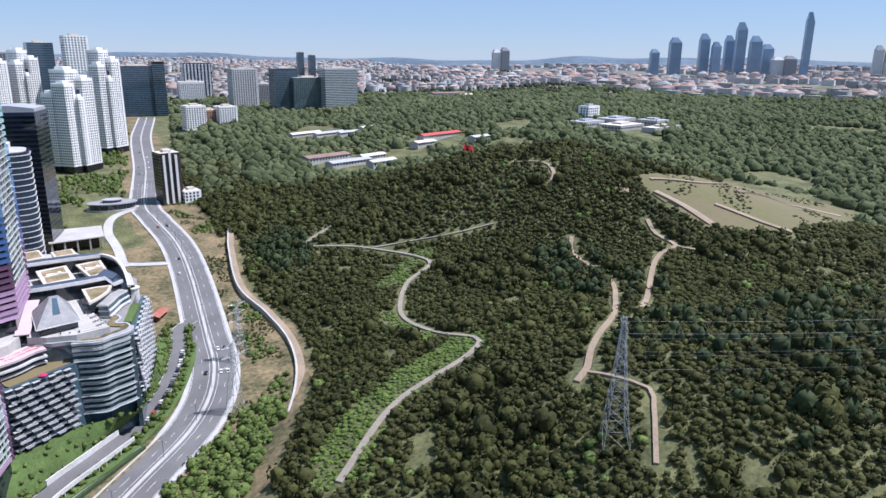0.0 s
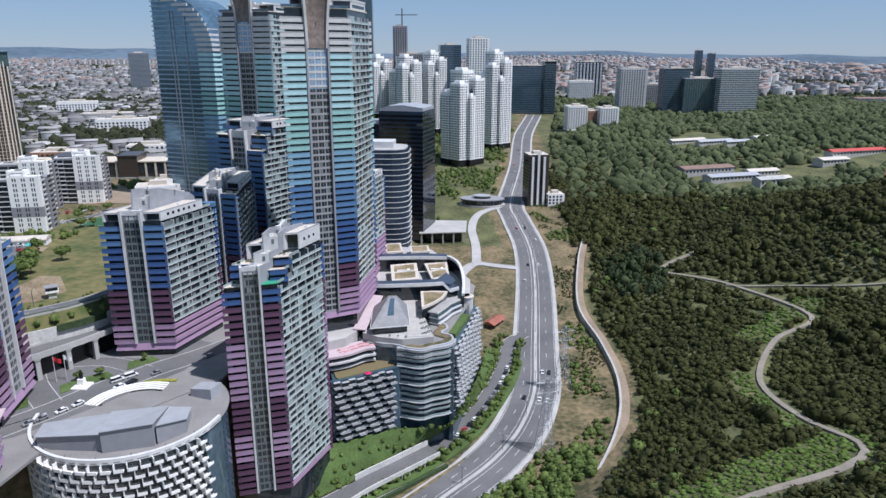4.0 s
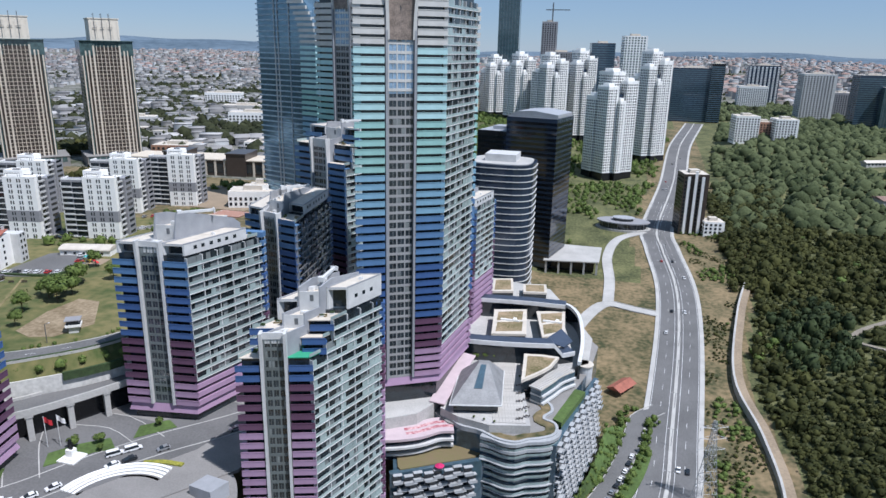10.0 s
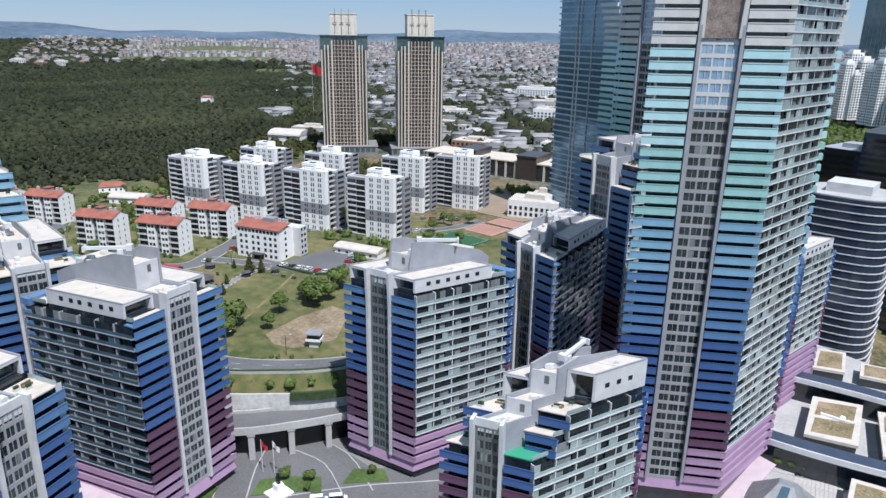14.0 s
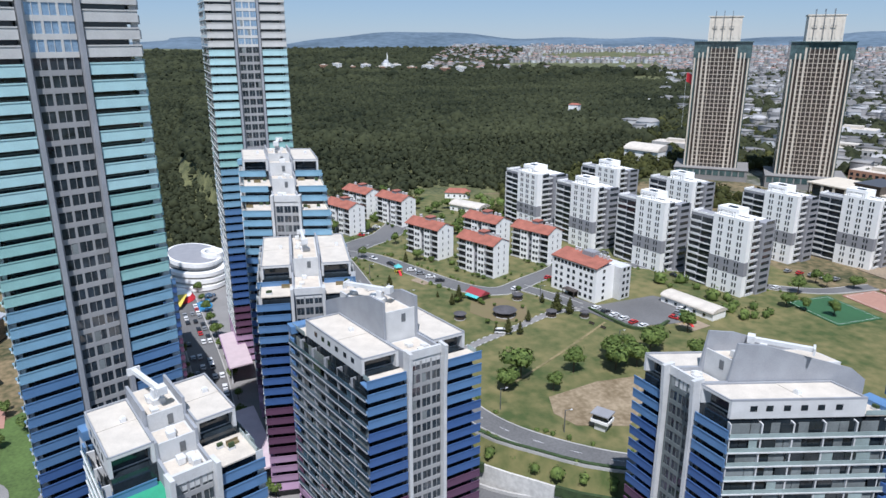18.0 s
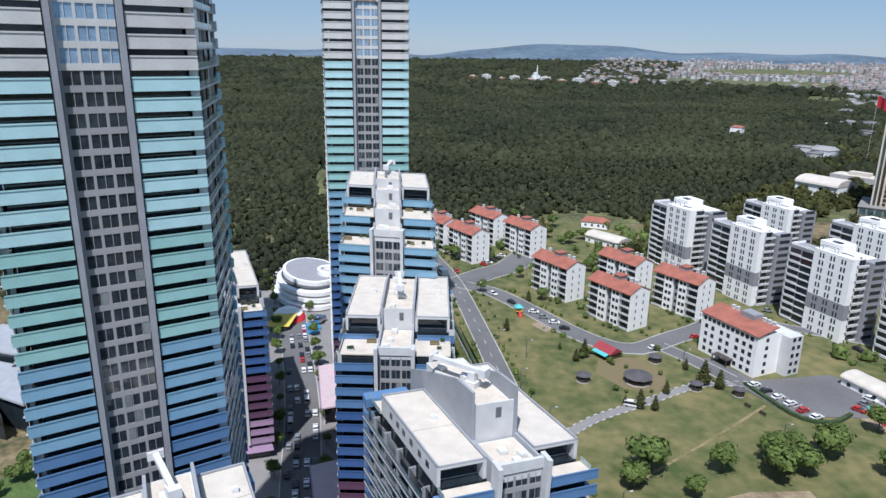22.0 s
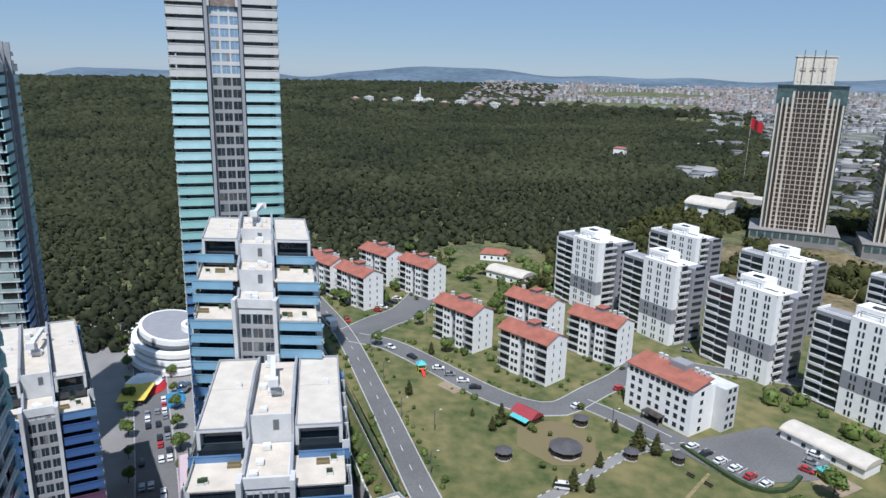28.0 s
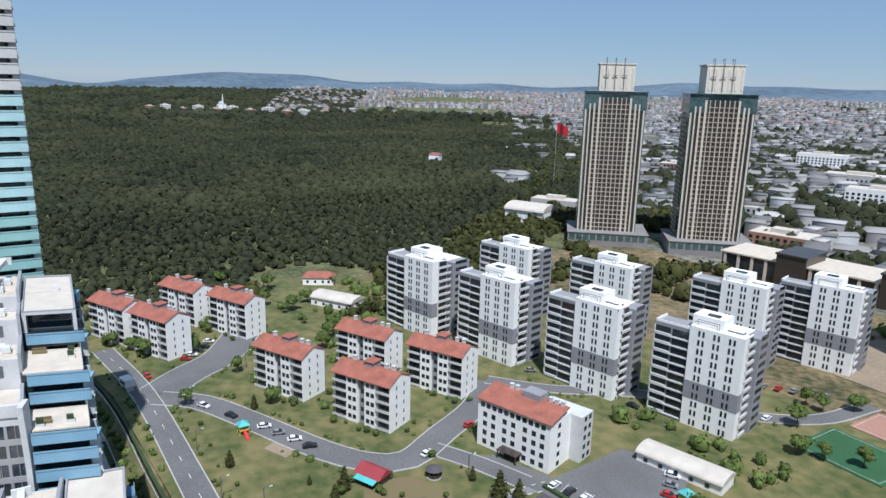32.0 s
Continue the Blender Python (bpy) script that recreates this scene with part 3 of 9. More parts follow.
    core = [(0, 0.3, 0, cw, y1, 1.6), (0, y1, 0, cw, y2, 3.2), (0, y2, 0, cw, y3, crown - 1.2), (0, y3, 0, cw, L, 3.4)]
    rpart("lift_core", boxes_mesh("lift_core", core, M["lightgrey"]), at, h, "light grey rendered lift core")
    for q in ((0.4, 0.6, 1.6, cw - 0.4, y1 - 0.2, 1.68), (0.4, y1 + 0.2, 3.2, cw - 0.4, y2, 3.28), (0.4, y2 + 0.4, crown - 1.2, cw - 0.4, y3 - 0.4, crown - 1.1)):
        rpart("core_roof", boxes_mesh("core_roof", [q], M["roof"]), at, h)
    for x in (-0.3, cw):
        fins = [(x, 0, 0, x + 0.3, y1, 2.5), (x, y1, 0, x + 0.3, y2, 4.4), (x, y2, 0, x + 0.3, y3, crown), (x, y3, 0, x + 0.3, L * 0.97, 4.6)]
        rpart("parapet", boxes_mesh("parapet", fins, M["lightgrey"]), at, h)
    units = [(cw * 0.25, y2 + 2, crown - 1.1, cw * 0.45, y2 + 3.5, crown + 0.1), (cw * 0.55, y2 + 5, crown - 1.1, cw * 0.8, y2 + 6.2, crown - 0.2), (cw * 0.3, y1 * 0.4, 1.68, cw * 0.5, y1 * 0.4 + 1.3, 2.6), (cw * 0.6, y1 * 0.6, 1.68, cw * 0.72, y1 * 0.6 + 1, 2.4)]
    for q in units:
        rpart("air_unit", boxes_mesh("air_unit", [q, (q[0] + 0.1, q[1] + 0.1, q[5], q[3] - 0.1, q[4] - 0.1, q[5] + 0.15)], M["metal"]), at, h)
    # terrace railings at the front
    for s in (0.0, W - w):
        at = a + u * s + back * 0.2
        part("railing", boxes_mesh("railing", [(0, -0.6, 0, w, -0.5, 1.1)] + [(k, -0.65, 0, k + 0.06, -0.45, 1.2) for k in np.arange(0, w, 1.5)], M["glass_blue"]), t, pose(at[0], at[1], h + 0.3, 0, 0, ang))
    return t


def block(label, quad, z0, left, right, steps_up, wall_line, base=-4, storey=3.05, sides=(True, True), seed=0, light=True, crane=True, skirt=True, steps=None, solid=14, tall_wall=3.6, dark_strip=False, group="coloured towers"):
    """A slab block on quad a, b, c, d: ab is the end with the window strip between two colour-banded bays; bc and da are long glazed sides.
    left and right: (depth where it ends, height, kind of top) of each part of the bays from the front to the back;
    steps_up: (from, to, height) of the middle part's decks; wall_line: depth and height along the top of its two side walls."""
    rng = random.Random(seed)
    a, b, c, d = [np.array(q, float) for q in quad]
    mid = (a + b + c + d) / 4
    t = thing("apartment_block", pose(mid[0], mid[1], z0), label, "apartment block", group)
    a, b, c, d = a - mid, b - mid, c - mid, d - mid
    back = (c - b + d - a) / 2
    L = float(np.linalg.norm(back))
    back = back / L
    W, ang = edge_frame(a, b)
    u = (b - a) / W
    w = W * 0.345
    spot = lambda s, e: tuple(a + u * s + back * e)  # noqa: E731
    flat = lambda s0, s1, e0, e1: [spot(s0, e0), spot(s1, e0), spot(s1, e1), spot(s0, e1)]  # noqa: E731
    bx, by = float(back @ u), float(back @ np.array([-u[1], u[0]]))

    def rpart(nm, me, s, e, z, label="", under=None):
        """A part whose y axis follows the long sides."""
        for q in me.vertices:
            q.co.x, q.co.y = q.co.x + q.co.y * bx, q.co.y * by
        return part(nm, me, under or t, pose(*spot(s, e), z - z0, 0, 0, ang), label)

    def limit(seg):
        return seg[1] - (tall_wall if seg[2] == "white" else 0.2)

    shared, top_band = {}, max(q[1] for q in left + right)
    for side, s0, s1, segs in ((0, 0.0, w, left), (1, W - w, W, right)):
        e0 = 0.0
        for k, (e1, z, kind) in enumerate(segs):
            e1 = min(e1, L)
            inner = flat(s0 + 0.5, s1 + 0.2, e0 + 0.6, e1 - 0.1) if side == 0 else flat(s0 - 0.2, s1 - 0.5, e0 + 0.6, e1 - 0.1)
            part("body", prism_mesh("body", inner, base - z0, limit((e1, z, kind)) - z0, M["glass"]), t)
            if kind == "white":
                # the penthouse: grey walls with small windows, a recessed glazed front, and a pale roof behind an upstand
                ww, ll, hh = s1 - s0 - 0.5, e1 - e0 - (0.9 if e0 else 0.4), tall_wall
                off = 0.9 if e0 else 0.3
                xs = s0 + 0.35
                front = [(0, 1.8, 0, ww, ll, hh - 0.5), (0, 0, 0, 0.6, 1.8, hh - 0.5), (ww - 0.6, 0, 0, ww, 1.8, hh - 0.5), (0, 0, hh - 0.5, ww, ll, hh)]
                pent = rpart("penthouse", two_tone("penthouse", front, M["lightgrey"], [(0.8, 1.65, 0.3, ww - 0.8, 1.82, hh - 0.7)], M["glass"]), xs, e0 + off, z - hh, "light grey rendered penthouse")
                cut = ll * rng.uniform(0.42, 0.56)
                for p0, p1 in ((0.35, cut), (cut + 0.08, ll - 0.35)):
                    rpart("roof_membrane", boxes_mesh("roof_membrane", [(0.35, p0, 0, ww - 0.35, p1, 0.08 + 0.05 * (p0 > 1))], M["roof_white"]), xs, e0 + off, z, "", None)
                for q in ((0, 0, 0, 0.3, ll, 0.45), (ww - 0.3, 0, 0, ww, ll, 0.45), (0.3, ll - 0.3, 0, ww - 0.3, ll, 0.45), (0.3, 0, 0, ww - 0.3, 0.3, 0.2)):
                    rpart("upstand", boxes_mesh("upstand", [q], M["grey"]), xs, e0 + off, z)
                x = -0.05 if side == 0 else ww - 0.1
                n = max(2, int(ll / 4.2))
                for i in range(n):
                    y = 2.6 + (ll - 5) * (i + 0.3 * rng.random()) / n
                    rpart("square_window", boxes_mesh("square_window", [(x, y, hh * 0.42, x + 0.15, y + 1.3, hh * 0.42 + 1.15)], M["glass"]), xs, e0 + off, z - hh)
                rpart("roof_vent", boxes_mesh("roof_vent", [(ww * 0.6, ll * 0.55, 0, ww * 0.6 + 1.0, ll * 0.55 + 0.8, 0.9), (ww * 0.6 + 0.2, ll * 0.55 + 0.1, 0.9, ww * 0.6 + 0.8, ll * 0.55 + 0.7, 1.1)], M["metal"]), xs, e0 + off, z)
            else:
                part("terrace", prism_mesh("terrace", flat(s0 + 0.1, s1 - 0.1, e0 + 0.1, e1), z - z0 - 0.25, z - z0, M["green" if kind == "mat" else "roof"]), t, None, "green sports mat on a terrace" if kind == "mat" else "sandy paved roof terrace")
                x = s0 if side == 0 else s1 - 0.1
                rpart("railing", boxes_mesh("railing", [(0, 0, 0, 0.08, e1 - e0 - 0.1, 1.0)], M["glass_green"]), x, e0, z)
                if kind == "terrace" and e1 - e0 > 4:
                    for i in range(3):
                        s, e = s0 + 1.2 + rng.random() * (w - 2.6), e0 + 1.4 + rng.random() * (e1 - e0 - 2.6)
                        if i < 2:
                            rpart("planter", two_tone("planter", [(-0.6, -0.35, 0, 0.6, 0.35, 0.5)], M["lightgrey"], [(-0.5, -0.28, 0.5, 0.5, 0.28, 0.9 + 0.5 * rng.random())], M["hedge"]), s, e, z, "planted terrace tub")
                        else:
                            rpart("sofa", boxes_mesh("sofa", [(-1.1, -0.4, 0, 1.1, 0.4, 0.42), (-1.1, 0.25, 0.42, 1.1, 0.42, 0.85)], M["earth2"]), s, e, z, "tan terrace sofa")
            e0 = e1
    n = int((top_band - z0) / storey) + 1
    # coloured bands of the two bays
    for i in range(n):
        z = z0 + i * storey
        key = colour_at(z, False, steps)
        if key not in shared:
            shared[key] = profile_mesh("balcony_band", [(-0.9, 0), (2.6, 0), (2.6, 0.3), (-0.68, 0.3), (-0.68, storey * 0.63), (-1.0, storey * 0.66), (-1.0, storey * 0.58), (-0.9, storey * 0.55)], 0, w, M[key], True)
        for s, segs in ((-0.9, left), (W - w + 0.9, right)):
            e0 = 0.0
            for seg in segs:
                if limit(seg) + 0.9 > z + storey * 0.6:
                    part("balcony_band", shared[key], t, pose(*spot(s, e0), z - z0, 0, 0, ang))
                    break
                e0 = seg[0]
    # the window strip
    sl, top = W - 2 * w - 0.6, wall_line[0][1]
    part("strip_glass", boxes_mesh("strip_glass", [(0, 0.02, 0, sl, 0.14, top - z0 - 0.6)], M["glass_strip"]), t, pose(*spot(w + 0.3, 0), 0, 0, 0, ang), "dark glazing of the window strip")
    row_me = window_row(sl, storey, False, dark_strip)
    pane = boxes_mesh("pane", [(0.36, -0.1, storey * 0.31, sl / 3 * 0.55, 0.0, storey * 0.96)], M["curtain"])
    for i in range(int((top - z0) / storey)):
        row = part("spandrel_frame", row_me, t, pose(*spot(w + 0.3, 0), i * storey, 0, 0, ang))
        for k in range(3):
            if rng.random() < 0.12:
                part("pane", pane, row, pose(k * sl / 3 + (sl / 6 if rng.random() < 0.4 else 0), 0, 0), "pale curtained window pane")
    part("strip_head", boxes_mesh("strip_head", [(-0.3, -0.25, -1.4, sl + 0.3, 0.3, 0.5)], M["lightgrey"]), t, pose(*spot(w + 0.3, 0), top - z0, 0, 0, ang))
    for s in (w - 0.25, W - w + 0.25):
        # fins beside the strip that lean out towards the top
        h = top - z0
        prof = [(1.0, 0), (1.0, h + 0.8), (-1.9, h + 0.8), (-1.7, h - 3), (-1.3, h - 9), (-1.2, 0)]
        part("fin", profile_mesh("fin", prof, -0.4, 0.4, M["lightgrey"], True), t, pose(*spot(s, 0), 0, 0, 0, ang))
    # the middle part: body, stepped decks and its two side walls
    low = min(q[2] for q in steps_up) - 2
    part("middle_body", prism_mesh("middle_body", flat(w, W - w, 0.5, L), base - z0, low - z0, M["glass"]), t)
    bottom = min(q[1] for q in left + right) - tall_wall
    cw = W - 2 * w
    for e0, e1, z in steps_up:
        e1 = min(e1, L)
        rpart("lift_core", boxes_mesh("lift_core", [(0.3, e0, low - z, cw - 0.3, e1, 0)], M["lightgrey"]), w, 0, z, "light grey rendered lift core")
        rpart("core_deck", boxes_mesh("core_deck", [(0.7, e0 + 0.4, 0, cw - 0.7, e1 - 0.4, 0.08)], M["roof"]), w, 0, z)
        rpart("deck_edge", boxes_mesh("deck_edge", [(0.3, e0, 0, cw - 0.3, e0 + 0.3, 0.7)], M["lightgrey"]), w, 0, z)
        for k in range(2 + int((e1 - e0) / 7)):
            x, y, g = rng.uniform(1.0, cw - 2.6), rng.uniform(e0 + 0.8, max(e0 + 0.9, e1 - 2.4)), rng.uniform(0.7, 1.5)
            rpart("air_unit", boxes_mesh("air_unit", [(x, y, 0.2, x + 1.3, y + 1.0 + g * 0.5, g), (x + 0.15, y + 0.15, g, x + 1.15, y + 0.9, g + 0.12), (x + 0.1, y + 0.1, 0.05, x + 1.2, y + 0.3, 0.2)], M["metal"]), w, 0, z)
        if e0 > 3:
            rpart("deck_door", boxes_mesh("deck_door", [(cw * 0.55, e0 - 0.08, -2.2, cw * 0.55 + 1.0, e0 + 0.05, -0.3)], M["steel"]), w, 0, z)
    line = [(min(e, L), z) for e, z in wall_line]
    poly = [(e * by, z - z0) for e, z in line] + [(line[-1][0] * by, bottom - z0), (line[0][0] * by, bottom - z0)]
    for s in (w - 0.15, W - w - 0.35):
        me = profile_mesh("parapet", poly, 0, 0.5, M["grey"], True)
        for q in me.vertices:
            q.co.x += q.co.y / by * bx
        bmp = bmesh.new()
        bmp.from_mesh(me)
        bmesh.ops.recalc_face_normals(bmp, faces=bmp.faces)
        bmp.to_mesh(me)
        bmp.free()
        part("parapet", me, t, pose(*spot(s, 0), 0, 0, 0, ang), "grey rendered side wall of the lift core")
    for key in shared:
        some = [i * storey for i in range(n) if colour_at(z0 + i * storey, False, steps) == key and z0 + i * storey < limit(left[-1])]
        if some:
            tagged(part("rear_cladding", boxes_mesh("rear_cladding", [(s, -0.9, z, s + w, 2.0, z + storey * 0.6) for z in some for s in (-0.9, W - w + 0.9)], M[key]), t, pose(c[0], c[1], 0, 0, 0, ang + 180)), kind="stuff")
    # the long sides, storey by storey as far back as the terraces leave them
    for side, on in enumerate(sides):
        if not on:
            continue
        segs, kinds, plain = (right, left)[side], {}, {}
        for i in range(n):
            z, e0 = z0 + i * storey, 0.0
            for seg in segs:
                if limit(seg) + 0.4 > z + storey * 0.8:
                    break
                e0 = seg[0]
            else:
                continue
            e0 = min(e0, L - 5)
            ln = L - e0
            P = spot(W, e0) if side == 0 else spot(0, L)
            turn = math.degrees(math.atan2(back[1], back[0])) + (0 if side == 0 else 180)
            if z < solid:
                if e0 not in plain:
                    plain[e0] = boxes_mesh("balcony_band", [(0, -1.0, 0, ln, 0.4, storey * 0.6)], M["pink"])
                part("balcony_band", plain[e0], t, pose(*P, i * storey, 0, 0, turn))
            else:
                if e0 not in kinds:
                    kinds[e0] = [balcony_mesh(ln, storey, rng, light) for _ in range(6 if e0 == 0 else 3)]
                part("balcony", rng.choice(kinds[e0]), t, pose(*P, i * storey, 0, 0, turn))
    if skirt:
        v = [(*(q * s), z) for q, s, z in [(q, 1.0, 0) for q in (a, b, c, d)] + [(q, 1.05, -3.0) for q in (a, b, c, d)]]
        f = [(i, 4 + i, 4 + (i + 1) % 4, (i + 1) % 4) for i in range(4)]
        part("skirt", mesh_of("skirt", v, f + [(4, 7, 6, 5)], M["pink"]), t, None, "pale pink flared canopy")
    if crane:
        e0, e1, z = max(steps_up, key=lambda q: q[2])
        roof_crane(t, pose(*spot(W / 2, e0 + (min(e1, L) - e0) * 0.4), z - z0, 0, 0, ang + crane))
    return t


def quad_from(a, b, back):
    a, b, back = np.array(a, float), np.array(b, float), np.array(back, float)
    return [a, b, b + back, a + back]


block("slab block banded pink, plum and blue with a green terrace mat", quad_from((-66.8, 282.0), (-48.1, 288.6), (10, 31)), -50,
      [(6, 39.3, "terrace"), (14, 46, "terrace"), (33, 52, "white")], [(5.6, 39.3, "mat"), (9, 43.4, "terrace"), (16, 47.5, "terrace"), (33, 55, "white")],
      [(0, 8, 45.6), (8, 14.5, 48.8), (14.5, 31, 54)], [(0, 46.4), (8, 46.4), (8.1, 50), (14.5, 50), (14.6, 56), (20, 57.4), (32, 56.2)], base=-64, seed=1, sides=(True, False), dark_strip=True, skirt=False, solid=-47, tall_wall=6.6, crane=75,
      steps=[(-36, "plum"), (-24, "pink"), (-8, "plum"), (16, "pink"), (31, "plum"), (400, "navy")])
block("slab block banded pink, plum and blue with a white roof crane", quad_from((-122.3, 303.2), (-99.5, 306.8), (9.4, 31.7)), 6,
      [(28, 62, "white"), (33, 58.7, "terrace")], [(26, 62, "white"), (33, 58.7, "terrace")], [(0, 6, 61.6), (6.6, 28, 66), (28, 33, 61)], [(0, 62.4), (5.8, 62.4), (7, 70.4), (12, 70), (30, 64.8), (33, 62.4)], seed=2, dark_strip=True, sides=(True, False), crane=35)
block("slab block with blue balcony bays and a grey window strip", quad_from((-133.8, 246.4), (-139.6, 272.0), (-34, -11.5)), 6,
      [(2.5, 59, "terrace"), (29, 62.6, "white"), (36, 59, "terrace")], [(3, 59, "terrace"), (36, 62.6, "white")], [(0, 9, 62), (9.4, 29, 68.4), (29, 36, 63)], [(0, 63), (8.8, 63), (9, 71.8), (15, 71.6), (30, 66.5), (36, 64)], seed=3, sides=(False, True), light=False, crane=125)
block("slab block with blue balcony bays and white flat roofs", quad_from((-183.4, 228.6), (-180.2, 253.2), (-38.5, 4.0)), 6,
      [(9, 61.5, "terrace"), (38.5, 66.6, "white")], [(9, 61.5, "terrace"), (38.5, 66.6, "white")], [(0, 12, 62.4), (12.3, 36, 67)], [(0, 62.9), (11, 64.4), (12, 69), (26, 69.6), (37, 68)], seed=4, crane=95)
block("stepped slab block with planted roof terraces", quad_from((-225.5, 228.6), (-218.6, 253.0), (-43, 1.5)), 6,
      [(8, 75, "terrace"), (18.5, 81, "terrace"), (42, 87.4, "white")], [(8, 75, "terrace"), (18.5, 81, "terrace"), (42, 87.4, "white")], [(0, 9, 78.2), (9.2, 18, 82.4), (18.3, 25, 86), (25.2, 42, 88)],
      [(0, 79), (9, 79.3), (9.2, 84), (18, 84), (18.3, 87.6), (25, 87.6), (25.2, 90), (41, 89.4)], seed=5, crane=95, steps=[(15, "pink"), (29, "plum"), (44, "navy"), (58, "blue"), (400, "sky")])
block("slab block beside the boulevard with a green terrace mat", quad_from((-109, 202), (-118, 223), (-24, -8)), 6,
      [(6.5, 55.4, "mat"), (25, 62.2, "white")], [(8, 57.6, "terrace"), (25, 62.2, "white")], [(0, 7, 58.2), (7.2, 13, 61), (13.3, 25, 63.4)], [(0, 59.2), (7, 59.2), (7.1, 62.2), (13, 62.2), (13.2, 65.4), (25, 65)], seed=6, crane=95)
# light=False: the tower's shade on the long side goes into darker balconies
block("slab block with balconies darkened for the shade of a tower", quad_from((-109, 361), (-86, 355), (-6, 44)), 6,
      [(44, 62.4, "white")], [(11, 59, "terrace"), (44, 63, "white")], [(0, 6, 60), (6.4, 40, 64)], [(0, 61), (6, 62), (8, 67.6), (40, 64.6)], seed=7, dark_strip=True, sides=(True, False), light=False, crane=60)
block("stepped slab block standing between two towers", quad_from((-117.5, 421), (-89.5, 411), (12, 27)), 6,
      [(7, 80, "terrace"), (29, 87, "white")], [(4, 72, "terrace"), (9, 80, "terrace"), (29, 87, "white")], [(0, 8, 80.6), (8.4, 29, 86)], [(0, 82), (8, 83), (9, 89.4), (29, 88)], seed=8, sides=(True, False), crane=70)
block("slab block with blue bands across the boulevard", quad_from((-236, 184), (-240, 204), (-46, -12)), 6,
      [(7, 50, "terrace"), (47, 55.6, "white")], [(7, 50, "terrace"), (47, 55.6, "white")], [(0, 9, 50.8), (9.4, 44, 56)], [(0, 52), (9, 53), (10, 58.4), (45, 57)], seed=9, crane=80)
block("blue, plum and pink banded block half hidden behind a tower", quad_from((-58, 432), (-35.5, 440), (4, 26)), -7,
      [(26, 54, "white")], [(26, 54, "white")], [(0, 5, 53), (5.3, 26, 56)], [(0, 54), (5, 54), (5.6, 58), (26, 56)], seed=16, crane=0, sides=(True, False))


def street_canopy(p, q, deep, z):
    """A pale pink sloping canopy on posts along a block's foot, from p to q, falling towards the street."""
    L, ang = edge_frame(p, q)
    t = thing("street_canopy", pose(p[0], p[1], z, 0, 0, ang), "pale pink canopy along the foot of a block", "canopy", "street canopies")
    v = [(0, 0.5, 0.8), (L, 0.5, 0.8), (L, -deep, 0), (0, -deep, 0)]
    part("sheet", mesh_of("sheet", [(x, y, h - 0.5) for x, y, h in v] + v, [f[::-1] for f in BOX_F], M["pinkroof"]), t)
    part("edge_beam", boxes_mesh("edge_beam", [(-0.2, -deep - 0.3, -0.9, L + 0.2, -deep, 0.1)], M["pink"]), t)
    for k in range(6):
        part("post", boxes_mesh("post", [(-0.25, -0.25, -z, 0.25, 0.25, -0.4)], M["lightgrey"]), t, pose(L * (k + 0.5) / 6, -deep + 0.8, 0))


street_canopy((-223, 225), (-187, 230), 7.5, 8)
street_canopy((-289, 224), (-256, 227), 8, 8)
street_canopy((-164, 235), (-131, 245), 6, 7)
TALL = "tall tower banded pink, plum, blue, teal and white"
tower(TALL, quad_from((-56.9, 346.6), (-30.9, 362.2), (3.5, 33)), 2, 142, base=-24, seed=10, sides=(True, False), crown=9)
tower(TALL, quad_from((-275.5, 223.6), (-276.0, 248.9), (-27, -2)), 4, 150, seed=11)
tower(TALL, quad_from((-143.4, 183.4), (-156.0, 208.6), (-25, -2)), 4, 160, seed=12)
tower("tall tower banded blue and teal behind another", quad_from((-296, 177), (-321, 175), (-1, -19)), 4, 127, seed=13, scoop=False)
tower(TALL, quad_from((-126, 464), (-93.7, 454), (8, 30)), 4, 146, seed=14)


M["slab_blue"] = mat("pale_blue_slab_cladding", (0.36, 0.45, 0.52), 0.5, vary=0.2)


def sail_tower(a, b, depth, z0):
    """A navy glass slab whose top falls in an arch to one side, with pale banded bays along that edge."""
    W, ang = edge_frame(a, b)
    t = thing("tower", pose(a[0], a[1], z0, 0, 0, ang), "tall navy glass tower with an arched top and pale banded bays", "tower", "coloured towers")
    edge = lambda z: W if z < 126 else W * (0.28 + 0.72 * math.sqrt(max(0.0, 1 - ((z - 126) / 34) ** 2)))  # noqa: E731
    arch = [(edge(z), z - z0) for z in np.linspace(126, 159.9, 14)]
    part("core", profile_mesh("core", [(0, -4), (W, -4)] + arch + [(0, 160 - z0)], 0, depth, M["sailglass"]), t, None, "blue mirror glass body")
    storey, z = 3.2, z0 + 2
    while z < 157:
        e = edge(z + storey)
        s = max(2.0, e - W * 0.24)
        part("slab_edge", boxes_mesh("slab_edge", [(-1.0, -0.6, 0, s, 0.2, 0.8), (-1.0, 0.2, 0, 0.1, depth * 0.8, 0.8)], M["slab_blue"]), t, pose(0, 0, z - z0))
        part("balcony_band", profile_mesh("balcony_band", [(-1.2, 0), (1.6, 0), (1.6, storey * 0.58), (-1.2, storey * 0.58)], s, e + 0.9, M[colour_at(z, True)], True), t, pose(0, 0, z - z0))
        part("side_band", boxes_mesh("side_band", [(e - 0.4, 1.6, 0, e + 0.9, depth, storey * 0.5)], M[colour_at(z, True)]), t, pose(0, 0, z - z0))
        z += storey
    for x in (0.30, 0.36, 0.56):
        part("mullion", boxes_mesh("mullion", [(W * x, -0.65, 0, W * x + 0.35, 0.1, 150 - z0)], M["lightgrey"]), t)
    return t


sail_tower((-196, 528), (-150, 512), 34, 10)


# ---- apartments round the park ----
def gz(x, y):
    return float(ground(x, y))


